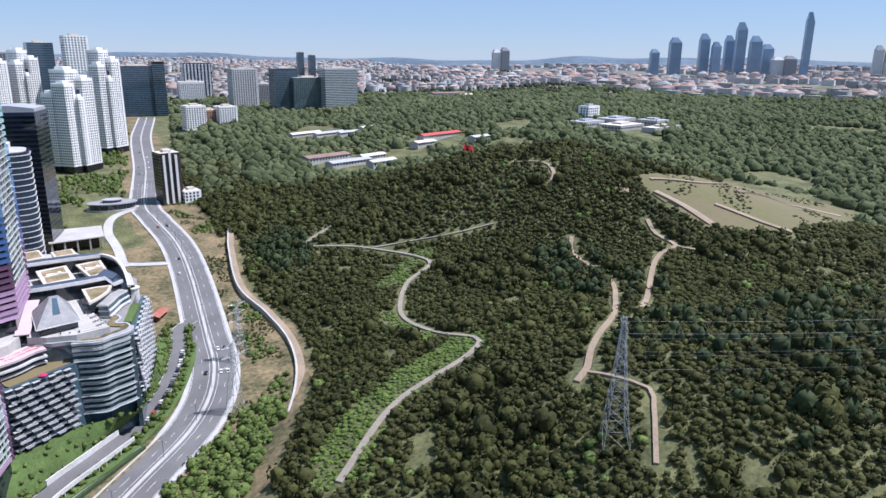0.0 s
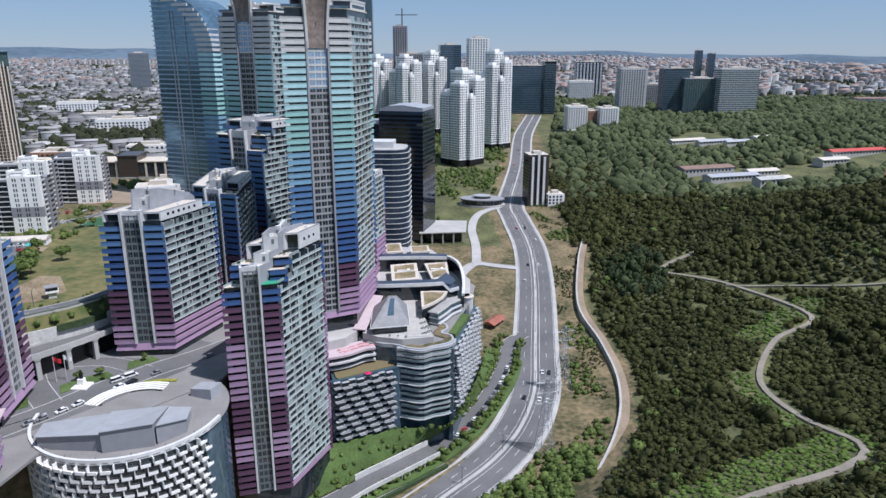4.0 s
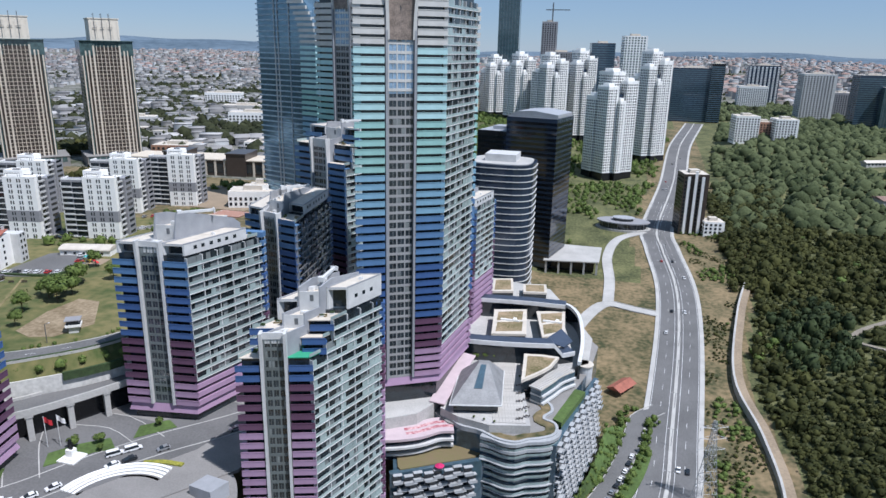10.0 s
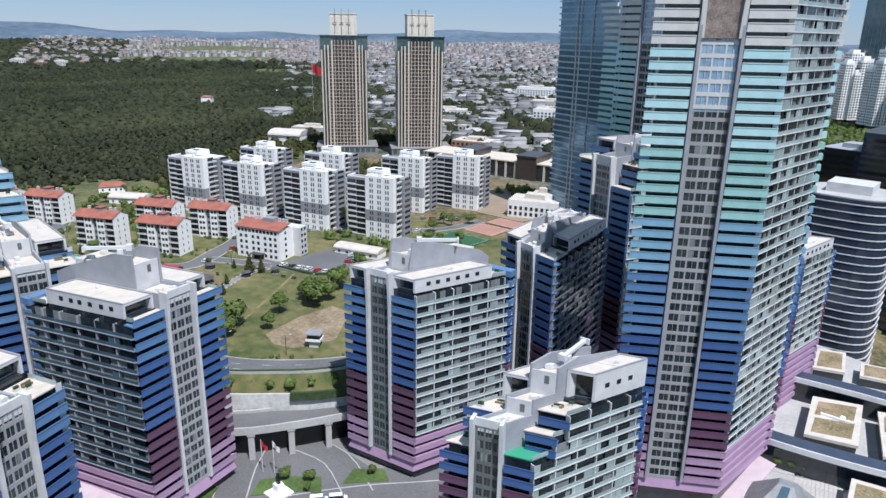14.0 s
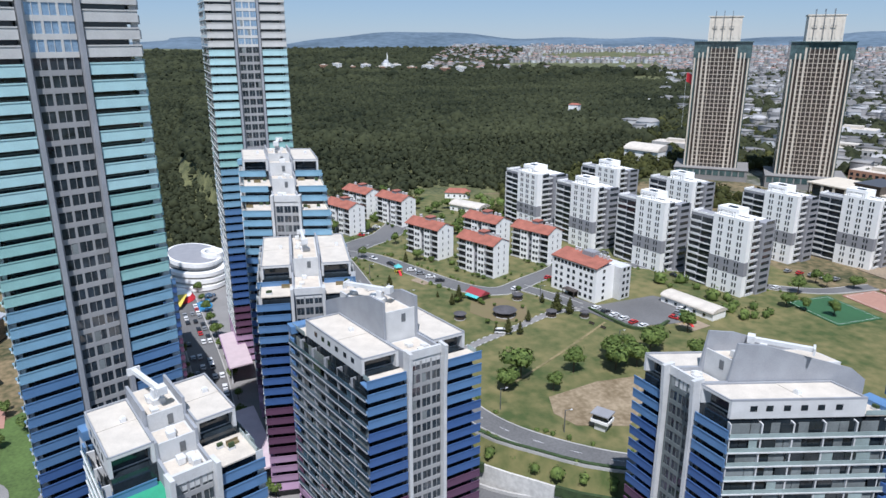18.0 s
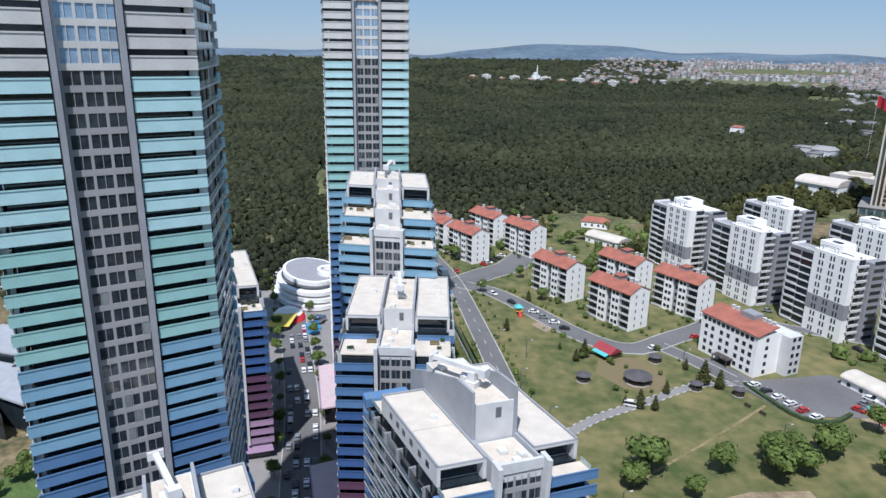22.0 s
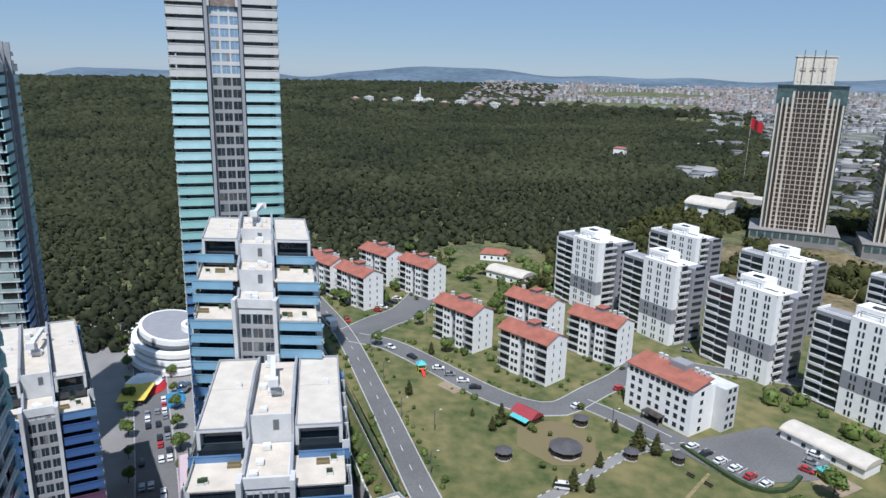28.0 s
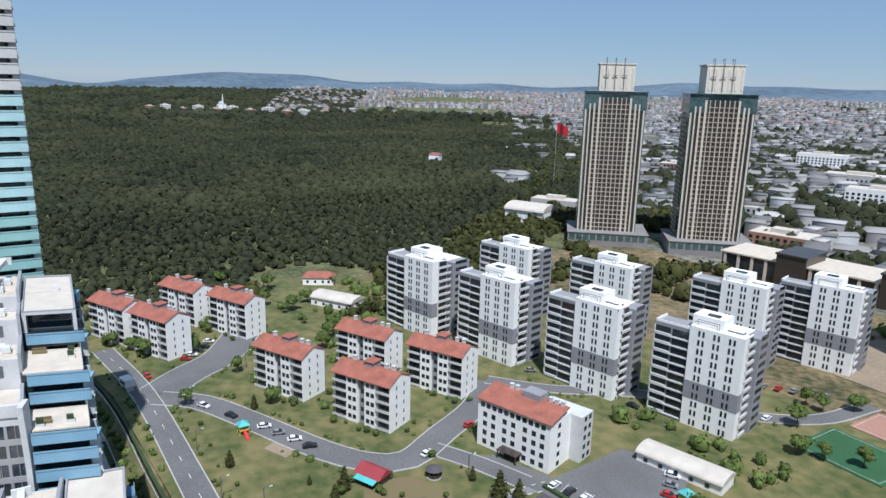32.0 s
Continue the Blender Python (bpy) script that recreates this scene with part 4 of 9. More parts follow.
def place(ob, corner, ang, first, deep=1.0):
    m = pose(corner[0], corner[1], gz(*corner), 0, 0, ang) @ Matrix.Diagonal((1, deep, 1, 1))
    if first:
        ob.matrix_basis = m
        return ob
    return copy_thing(ob, m)


def white_apartment():
    """Corner of the front (-y) and the right side (+x) at the origin; about 29 by 27 m."""
    t = thing("apartment_building", None, "white rendered apartment building with a grey waistband and slot windows", "building", "white apartments")
    st = 2.95
    part("wing", prism_mesh("wing", [(-29, 1.5), (-17, 1.5), (-17, 14), (-29, 14)], -4, 31.5, M["paint_grey"]), t, None, "grey rendered wing with balconies")
    part("main_block", prism_mesh("main_block", [(-17, 0), (0, 0), (0, 11), (-17, 11)], -4, 32.5, M["paint"]), t)
    part("rear_block", prism_mesh("rear_block", [(-20, 11), (-3, 11), (-3, 27), (-20, 27)], -4, 31.5, M["paint"]), t)
    part("rear_wing", prism_mesh("rear_wing", [(-3, 14), (1.5, 14), (1.5, 27), (-3, 27)], -4, 31.5, M["paint_grey"]), t)
    part("waistband", boxes_mesh("waistband", [(-17.1, -0.08, 9.2, 0.1, 0.2, 15.2), (-0.2, 0, 9.2, 0.08, 4.2, 15.2)], M["paint_grey"]), t, None, "grey painted waistband")
    part("stair_core", prism_mesh("stair_core", [(-18, 6), (-8, 6), (-8, 18), (-18, 18)], 31, 36, M["paint"]), t)
    part("roof_upstand", boxes_mesh("roof_upstand", [(-17, 0, 32.5, 0, 0.3, 33.3), (-17, 0, 32.5, -16.7, 11, 33.3), (-0.3, 0, 32.5, 0, 11, 33.3), (-29, 1.5, 31.5, -17, 1.8, 32.3), (-29, 1.5, 31.5, -28.7, 14, 32.3)], M["paint"]), t)
    part("roof_frame", boxes_mesh("roof_frame", [(-16, 2, 34.6, -9, 2.2, 34.8), (-16, 5, 34.6, -9, 5.2, 34.8), (-6, 1, 34.2, -1, 3, 34.35)] + [(x, y, 32.5, x + 0.15, y + 0.15, 34.7) for x in (-16, -9.2) for y in (2, 5)], M["steel"]), t, None, "dark steel roof pergola")
    part("solar_panel", boxes_mesh("solar_panel", [(-14, 8, 36.3, -10, 11, 36.5), (-13.8, 8.2, 36.0, -13.6, 8.4, 36.3), (-10.4, 10.6, 36.0, -10.2, 10.8, 36.3)], M["glass"]), t)
    pair = boxes_mesh("window", [(0, -0.13, 0.55, 0.65, 0.2, 2.4), (1.35, -0.13, 0.55, 2.0, 0.2, 2.4)], M["glass"])
    side = boxes_mesh("side_glazing", [(1.4, 16.0, 0.8, 1.56, 25.0, 2.2)], M["glass"])
    slab_l = two_tone("balcony", [(-29.1, 0.7, 0, -23.6, 1.6, 0.9), (-29.1, 0.7, 0, -28.8, 1.6, st), (-23.7, 0.5, 0, -17.2, 1.6, 0.45)], M["lightgrey"], [(-28.8, 1.4, 1.0, -23.6, 1.55, st), (-23.0, 1.4, 0.25, -17.3, 1.56, st)], M["glass"])
    slab_r = two_tone("balcony", [(0, 4.4, 0, 0.55, 10.8, 0.9), (0, 4.4, 0, 0.5, 4.6, st), (-0.05, 10.7, 0, 0.5, 13.8, 0.86)], M["lightgrey"], [(-0.05, 4.6, 0.95, 0.06, 10.8, st), (-3, 11.2, 0.9, -2.94, 13.9, st)], M["glass"])
    for i in range(11):
        z = 0.6 + i * st - (0.6 if i == 0 else 0.3)
        for k in range(3):
            part("window", pair, t, pose(-14.2 + k * 4.8, 0, z))
        part("side_glazing", side, t, pose(0, 0, z))
        if i < 10:
            part("balcony", slab_l, t, pose(0, 0, z + 0.5))
        part("balcony", slab_r, t, pose(0, 0, z))
    return t


def red_house():
    """Corner of the front (-y) and the gable (+x) at the origin; about 22 by 11 m."""
    t = thing("apartment_house", None, "white five-storey house with a terracotta tiled roof", "house", "red-roofed houses")
    st = 3.0
    part("wall", prism_mesh("wall", [(-22.5, 1.2), (0, 1.2), (0, 11), (-22.5, 11)], -3, 15.6, M["paint"]), t)
    part("gable", mesh_of("gable", [(-0.02, 0, -3), (0.25, 0, -3), (0.25, 11, -3), (-0.02, 11, -3), (-0.02, 0, 15.2), (0.25, 0, 15.2), (0.25, 11, 15.2), (-0.02, 11, 15.2), (-0.02, 5.5, 18.1), (0.25, 5.5, 18.1)],
         [(0, 3, 2, 1), (1, 2, 6, 9, 5), (0, 4, 8, 7, 3), (0, 1, 5, 4), (2, 3, 7, 6), (4, 5, 9, 8), (6, 7, 8, 9)], M["paint"]), t)
    part("front_bay", prism_mesh("front_bay", [(-16.8, 0), (-12.4, 0), (-12.4, 1.3), (-16.8, 1.3)], -3, 15.4, M["paint"]), t)
    part("front_bay", prism_mesh("front_bay", [(-9.6, 0), (-5.4, 0), (-5.4, 1.3), (-9.6, 1.3)], -3, 15.4, M["paint"]), t)
    part("stair_strip", boxes_mesh("stair_strip", [(-12.2, 0.9, -3, -9.8, 1.3, 15.4)], M["paint_grey"]), t, None, "grey painted stair recess")
    for y0, y1 in ((-0.7, 5.5), (11.7, 5.5)):
        v = [(-22.9, y0, 15.2), (0.5, y0, 15.2), (0.5, y1, 18.0), (-22.9, y1, 18.0), (-22.9, y0, 15.45), (0.5, y0, 15.45), (0.5, y1, 18.25), (-22.9, y1, 18.25)]
        part("roof_slope", mesh_of("roof_slope", v, BOX_F, M["tile"]), t)
    part("dormer", boxes_mesh("dormer", [(-13, 4.5, 16.5, -9.5, 8.5, 19.2)], M["paint_grey"]), t)
    part("dormer_roof", boxes_mesh("dormer_roof", [(-13.3, 4.2, 19.2, -9.2, 8.8, 19.45)], M["tile"]), t)
    for x in (-19, -6.5, -3.8):
        part("chimney", boxes_mesh("chimney", [(x, 6.3, 16.5, x + 1.1, 7.4, 19), (x - 0.1, 6.2, 19, x + 1.2, 7.5, 19.2)], M["lightgrey"]), t)
    win = boxes_mesh("window", [(0, 0, 0.9, 1.3, 0.2, 2.3)], M["glass"])
    slot = boxes_mesh("window", [(0, 0, 1.0, 0.1, 0.5, 2.3)], M["glass"])
    bal = two_tone("balcony", [(0, -0.2, 0, 5.2, 1.3, 0.2), (0, -0.2, 0.2, 5.2, -0.1, 0.9)], M["lightgrey"], [(0.15, 1.1, 0.2, 5.1, 1.25, 2.8)], M["glass"])
    for i in range(5):
        for x, y in ((-16, -0.06), (-14.2, -0.06), (-8.9, -0.06), (-7.1, -0.06), (-11.6, 0.84)):
            part("window", win, t, pose(x, y, 0.3 + i * st))
        for y in (3.2, 7.2):
            part("window", slot, t, pose(0.2, y, 0.3 + i * st))
        for x in (-22.3, -5.2):
            part("balcony", bal, t, pose(x, 0, 0.3 + i * st))
    return t


w = white_apartment()
for i, c in enumerate(((-345, 388), (-305, 400), (-265, 412.7), (-226.6, 425.6), (-236, 508), (-345, 438), (-300, 455), (-256, 480))):
    place(w, c, 14, i == 0, 0.78)
h = red_house()
for i, c in enumerate(((-372, 288), (-405, 305), (-380, 320), (-315, 320.4), (-282, 336), (-291, 368), (-317, 352), (-395, 276))):
    place(h, c, 27, i == 0)


def villa():
    t = thing("office_house", pose(-240.4, 364.2, gz(-240, 364), 0, 0, 18), "white four-storey office house with a terracotta roof", "house")
    part("wall", prism_mesh("wall", [(-25, 0), (0, 0), (0, 11), (-25, 11)], -2, 15.0, M["paint"]), t)
    part("rear_block", prism_mesh("rear_block", [(-10, 11), (3.5, 11), (3.5, 17.5), (-10, 17.5)], -2, 14.2, M["lightgrey"]), t, None, "light grey stair block")
    v = [(-25.4, -0.6, 14.9), (0.5, -0.6, 14.9), (0.5, 9, 17.0), (-25.4, 9, 17.0), (-25.4, -0.6, 15.2), (0.5, -0.6, 15.2), (0.5, 9, 17.3), (-25.4, 9, 17.3)]
    part("roof_slope", mesh_of("roof_slope", v, BOX_F, M["tile"]), t)
    part("roof_box", boxes_mesh("roof_box", [(-14, 6.5, 16, -8, 11, 18.6), (-13.6, 6.9, 18.6, -8.4, 10.6, 18.7)], M["paint_grey"]), t)
    for x in (-19.5, -17.5, -6, -4, -2):
        part("chimney", boxes_mesh("chimney", [(x, 8, 16, x + 1, 9, 18.4), (x - 0.1, 7.9, 18.4, x + 1.1, 9.1, 18.55)], M["lightgrey"]), t)
    win = boxes_mesh("window", [(0, -0.06, 0.8, 1.4, 0.2, 2.3)], M["glass"])
    side = boxes_mesh("window", [(-0.1, 0, 0.8, 0.06, 1.4, 2.2)], M["glass"])
    for i in range(5):
        for x in np.arange(-24, -2, 2.1) if i == 4 else (-23, -20, -16, -13, -9, -6, -3.2):
            part("window", win, t, pose(float(x), 0, 0.3 + i * 2.9))
        for x, y in ((3.5, 12.5), (3.5, 15), (0, 4)):
            part("window", side, t, pose(x, y, i * 2.9))
    part("porch", boxes_mesh("porch", [(-15.5, -3, 0, -15.2, -2.7, 2.8), (-9.3, -3, 0, -9, -2.7, 2.8), (-15.6, -3.2, 2.8, -8.9, 0, 3.1), (-15, -0.2, 0, -9.5, 0.05, 2.7)], M["brown"]), t)


villa()


def beige_tower(left, right, depth):
    a, b = np.array(left), np.array(right)
    W, ang = edge_frame(a, b)
    t = thing("high_rise", pose(a[0], a[1], 27, 0, 0, ang), "beige stone high-rise with dark windows and green glass corners", "tower", "beige towers")
    part("core", boxes_mesh("core", [(0, 0.6, -6, W, depth, 92)], M["brown"]), t)
    part("corner_glass", boxes_mesh("corner_glass", [(-0.3, 0.2, -2, W * 0.05, depth * 0.3, 84), (W * 0.95, 0.2, -2, W + 0.3, depth * 0.3, 84)], M["glass_teal"]), t, None, "green tinted corner glazing")
    part("top_glass", boxes_mesh("top_glass", [(-0.8, -0.4, 84, W * 0.27, depth, 95.5), (W * 0.73, -0.4, 84, W + 0.8, depth, 95.5), (0, 0.5, 91, W, depth, 95.5), (-1.4, -1.4, 95.5, W + 1.4, depth + 1, 96.1)], M["glass_teal"]), t, None, "dark green glass crown")
    for k, w in ((0.0, 1.0), (0.07, 0.9), (0.14, 1.1), (0.22, 1.3), (0.295, 0.4), (0.37, 0.4), (0.445, 0.5), (0.52, 0.5), (0.595, 0.4), (0.67, 0.4), (0.735, 1.3), (0.82, 1.1), (0.89, 0.9), (0.965, 1.0)):
        part("pier", boxes_mesh("pier", [(W * k, -0.7, -4, W * k + w, 0.8, 92 if 0.2 < k < 0.74 else 84 if k in (0.0, 0.965) else 88)], M["beige"]), t)
    n = 29
    floor = boxes_mesh("floor_band", [(W * 0.13, 0.1, 0, W * 0.87, 0.7, 0.36)], M["beige"])
    side = boxes_mesh("floor_band", [(W - 0.2, 0.5, 0, W + 0.3, depth, 0.8), (-0.3, 0.5, 0, 0.2, depth, 0.8)], M["beige"])
    for i in range(n):
        part("floor_band", floor, t, pose(0, 0, 2 + i * 3.05))
        part("floor_band", side, t, pose(0, 0, 2 + i * 3.05))
    part("lift_house", boxes_mesh("lift_house", [(W * 0.21, 2, 95, W * 0.79, depth - 4, 113.4), (W * 0.19, 1.6, 113, W * 0.81, depth - 3.6, 113.8)] + [(W * (0.25 + 0.1 * k), 1.7, 98, W * (0.25 + 0.1 * k) + 1.2, 2.1, 111) for k in range(6)], M["beige_light"]), t, None, "pale stone lift house")
    for x in (0.31, 0.46, 0.61):
        part("roof_rig", boxes_mesh("roof_rig", [(W * x, 1.0, 97, W * x + 0.3, 1.3, 117.4), (W * x, 1.0, 116.4, W * x + 0.3, 9, 116.7), (W * x, 6, 113, W * x + 0.3, 6.3, 117.4), (W * x - 1.5, 0.9, 106, W * x + 1.9, 1.3, 106.3)], M["steel"]), t)
    part("podium", boxes_mesh("podium", [(-6, -9, -6, W + 8, depth, 2.5), (-6.5, -9.5, 2.5, W + 8.5, depth, 3.0)], M["pave"]), t)
    part("podium_glass", boxes_mesh("podium_glass", [(x, -9.15, -2, x + 3.6, -8.9, 2) for x in np.arange(-5, W + 6, 4.6)], M["glass_teal"]), t)
    return t


M["glass_teal"] = mat("green_tinted_glass", (0.065, 0.105, 0.105), 0.1, vary=0.4, spec=0.8)
M["beige_light"] = mat("pale_limestone", (0.68, 0.62, 0.52), 0.7, vary=0.06)
beige_tower((-457, 570.4), (-431.6, 599.4), 30)
beige_tower((-405.5, 611), (-380, 640), 30)


# ---- park, streets and podium ----
M["worn"] = mat("dry_worn_grass", (0.15, 0.14, 0.055), 0.95, vary=0.25, scale=0.08, fine=0.7, second=(0.28, 0.22, 0.11))
M["bare"] = mat("dry_bare_earth", (0.23, 0.17, 0.095), 0.95, vary=0.3, scale=0.1, fine=0.7, second=(0.33, 0.26, 0.17))
M["zinc"] = mat("grey_zinc_sheet", (0.42, 0.43, 0.45), 0.5, 0.2, vary=0.1)
M["yellowhedge"] = mat("yellow_green_hedge", (0.13, 0.17, 0.03), 0.9, vary=0.3, scale=0.5, fine=3, second=(0.40, 0.36, 0.05))
M["plank"] = mat("weathered_pale_decking", (0.44, 0.42, 0.39), 0.8, vary=0.25, scale=0.6, fine=5)
M["zinc_dark"] = mat("weathered_zinc_sheet", (0.27, 0.27, 0.27), 0.55, 0.2, vary=0.2, scale=0.3, fine=2.0)
M["paint_wall"] = mat("weathered_white_wall", (0.55, 0.54, 0.51), 0.85, vary=0.2, scale=0.08, fine=0.8)
M["magenta"] = mat("magenta_fabric", (0.5, 0.02, 0.12), 0.8)
M["solar"] = mat("dark_blue_metal_roof", (0.07, 0.09, 0.13), 0.4, 0.3)


def slab(name, poly, z, material, label, category, kind="structure", thick=0.4):
    return tagged(new(name, prism_mesh(name, [tuple(p) for p in poly], z - thick, z, material)), label, category, kind=kind)


PARK_Z = 21.0
PARK_EDGE = [(x, float(park_y(x))) for x in (-430, -349, -288, -235, -190, -165, -150, -137, -125)]
slab("lawn", [(x, y + 3.6) for x, y in PARK_EDGE] + [(-122, 372), (-150, 470), (-250, 470), (-420, 470), (-470, 330)], PARK_Z + 0.02, M["grass"], "mown park lawn with worn dry patches", "lawn")
slab("bare_patch", [(-177, 311), (-181, 330), (-180, 345), (-170, 345), (-155, 325), (-160, 311), (-168, 308)], PARK_Z + 0.10, M["bare"], "dry bare earth on the lawn", "bare patch")
slab("bare_patch", [(-262, 318), (-248, 312), (-236, 318), (-233, 330), (-246, 336), (-258, 331)], PARK_Z + 0.10, M["earth2"], "dry bare earth round the picnic huts", "bare patch")
slab("bare_patch", [(-240, 505), (-200, 505), (-190, 560), (-235, 590), (-270, 560)], PARK_Z + 0.10, M["earth"], "bare sandy building ground", "bare patch")


def street(line, half, label, z=None, kerb=True, lift=0.16, material="asphalt"):
    pts = spline(line, 5)
    hz = None if z is None else np.full(len(pts), z)
    tagged(new("road", ribbon("road", pts, -half, half, lift, M[material], 0.4, hz)), label, "road", kind="structure")
    if kerb:
        for s in (-1, 1):
            a, b = sorted((s * half, s * (half + 0.35)))
            tagged(new("kerb", ribbon("kerb", pts, a, b, lift + 0.12, M["conc"], 0.5, hz)), "pale concrete kerb", "kerb", kind="structure")
    return pts


PARK_ROAD = street([(-395, 268), (-347, 275.5), (-284, 278.5), (-231, 280), (-190, 283), (-166, 290), (-146, 307), (-134, 326), (-124, 352), (-114, 400)], 3.6, "grey asphalt park road with a dashed centre line", PARK_Z)
street([(-341, 279), (-331, 291), (-310, 302), (-285, 313.5), (-271, 323), (-266, 334), (-274, 350), (-284, 369), (-298, 385)], 4.6, "grey asphalt lane past the houses", PARK_Z, lift=0.19)
street([(-345, 280), (-356, 292), (-366, 306), (-384, 318), (-400, 326)], 7.5, "grey asphalt forecourt lane", PARK_Z, lift=0.22)
street([(-205, 284), (-218, 301), (-227, 321), (-237, 344), (-236, 360)], 1.6, "pale paved footpath across the park", PARK_Z, kerb=False, lift=0.19, material="pave")
street([(-268, 343), (-255, 350), (-240, 356)], 3.2, "grey asphalt lane to the car park", PARK_Z, lift=0.25)
street([(-186, 300), (-204, 330), (-222, 358)], 0.5, "thin worn track across the lawn", PARK_Z, kerb=False, lift=0.12, material="worn")
EDGE_LINE = spline([(-205, 284), (-218, 301), (-227, 321), (-237, 344), (-236, 360)], 3.0)
for q, m in zip(EDGE_LINE, normals(EDGE_LINE)):
    for o in (-1.75, 1.75):
        tagged(new("edge_stone", boxes_mesh("edge_stone", [(-0.7, -0.14, 0, 0.7, 0.14, 0.22)], M["paint_wall"])), "white painted edge stone of the footpath", "edging", "footpath edging").matrix_basis = pose(q[0] + m[0] * o, q[1] + m[1] * o, PARK_Z + 0.1, 0, 0, math.degrees(math.atan2(m[0], -m[1])))
slab("car_park", [(-258, 349), (-215, 363), (-212, 385), (-224, 404), (-240, 392), (-238, 364), (-256, 357)], PARK_Z + 0.28, M["asphalt"], "asphalt car park with painted bays", "car park")
for i in range(9):
    tagged(new("bay_line", boxes_mesh("bay_line", [(0, 0, 0, 0.12, 4.6, 0.004)], M["line"])), "white painted parking bay line", "marking", kind="structure").matrix_basis = pose(-232 + i * 2.4, 361.5 + i * 0.85, PARK_Z + 0.285, 0, 0, 20)
street([(-300, 385), (-283, 400), (-262, 428), (-240, 440), (-222, 462), (-218, 490)], 3.0, "grey asphalt lane between apartment buildings", PARK_Z, lift=0.2)
for (x0, y0, x1, y1, key, lab) in ((-214, 468, -194, 486, "clay", "clay-coloured fenced sports court"), (-214, 489, -194, 503, "clay", "clay-coloured fenced sports court"), (-216, 440, -190, 462, "turf", "green artificial turf pitch with white lines")):
    slab("sports_court", [(x0, y0), (x1, y0), (x1, y1), (x0, y1)], PARK_Z + 0.34, M[key], lab, "court")
    tagged(new("court_line", boxes_mesh("court_line", [(x0 + 1, y0 + 1, 0, x1 - 1, y0 + 1.1, 0.01), (x0 + 1, y1 - 1.1, 0, x1 - 1, y1 - 1, 0.01), (x0 + 1, y0 + 1, 0, x0 + 1.1, y1 - 1, 0.01), (x1 - 1.1, y0 + 1, 0, x1 - 1, y1 - 1, 0.01)], M["line"])), "white painted court line", "marking", kind="structure").matrix_basis = pose(0, 0, PARK_Z + 0.345)

# retaining wall and viaduct below the park
edge = spline([(-430, 246), (-349, 263), (-288, 268), (-235, 272), (-190, 276.5), (-165, 282), (-150, 294), (-137, 309), (-126, 335)], 5)
en = normals(edge)


def bank(name, o0, z0, o1, z1, material, label, category):
    """A sloping strip along the park's edge between two offsets and heights, 0.5 m thick."""
    n = len(edge)
    v = [(*(q[:2] + m[:2] * o), z) for o, z in ((o0, z0), (o1, z1), (o1, z1 - 0.5), (o0, z0 - 0.5)) for q, m in zip(edge, en)]
    f = [(a * n + i, a * n + i + 1, b * n + i + 1, b * n + i) for a, b in ((0, 1), (1, 2), (2, 3), (3, 0)) for i in range(n - 1)]
    return tagged(new(name, mesh_of(name, v, f, material)), label, category, kind="structure")


tagged(new("retaining_wall", ribbon("retaining_wall", edge, 3.6, 4.2, -4.5, M["paint_wall"], 17, np.full(len(edge), PARK_Z))), "white rendered retaining wall above the viaduct", "wall", kind="structure")
bank("grass_bank", -0.4, PARK_Z + 0.1, 3.7, PARK_Z - 4.6, M["grass"], "steep dry green bank below the park road", "bank")
tagged(new("guard_rail", ribbon("guard_rail", edge, -0.55, -0.4, 1.0, M["conc"], 1.0, np.full(len(edge), PARK_Z))), "low concrete parapet along the park road", "parapet", kind="structure")
tagged(new("wall_hedge", ribbon("wall_hedge", edge, -2.4, -1.4, 0.8, M["hedge"], 1.0, np.full(len(edge), PARK_Z))), "clipped hedge along the park road", "hedge")
via = spline([(-255, 257), (-222, 259), (-188, 262.5), (-166, 268), (-150, 279), (-140, 293), (-132, 308), (-124, 326)], 5)
VIA_Z = 10.6
tagged(new("viaduct_deck", ribbon("viaduct_deck", via, -4.8, 4.8, 0.0, M["asphalt"], 0.5, np.full(len(via), VIA_Z))), "asphalt deck of a curved viaduct", "viaduct", kind="structure")
tagged(new("viaduct_edge", ribbon("viaduct_edge", via, 4.8, 5.4, 0.9, M["conc"], 2.4, np.full(len(via), VIA_Z))), "concrete edge beam of the viaduct", "viaduct", kind="structure")
tagged(new("viaduct_edge", ribbon("viaduct_edge", via, -5.4, -4.8, 0.9, M["conc"], 2.4, np.full(len(via), VIA_Z))), "concrete edge beam of the viaduct", "viaduct", kind="structure")
for q, n in list(zip(via, normals(via)))[8::2]:
    c = q[:2] + n * 4.4
    tagged(new("viaduct_column", boxes_mesh("viaduct_column", [(-0.6, -0.9, -1, 0.6, 0.9, VIA_Z - 1.4), (-0.9, -1.2, VIA_Z - 2.4, 0.9, 1.2, VIA_Z - 0.7)], M["conc"])), "square concrete column under the viaduct", "column", "viaduct columns").matrix_basis = pose(c[0], c[1], 0.2, 0, 0, math.degrees(math.atan2(n[1], n[0])))

# black sheet added behind the columns for the shade below the deck
tagged(new("underpass_shade", ribbon("underpass_shade", via, 0.4, 0.9, -0.5, M["black"], VIA_Z, np.full(len(via), VIA_Z))), "black sheet standing for the shade in the underpass", "wall", kind="structure")
for i in range(2, len(edge) - 4, 6):
    tagged(new("wall_planting", ribbon("wall_planting", edge[i:i + 4], 4.2, 5.2, -3.8, M["hedge"], 2.8, np.full(4, PARK_Z))), "dark green hedge growing along the retaining wall", "hedge", "wall hedges")
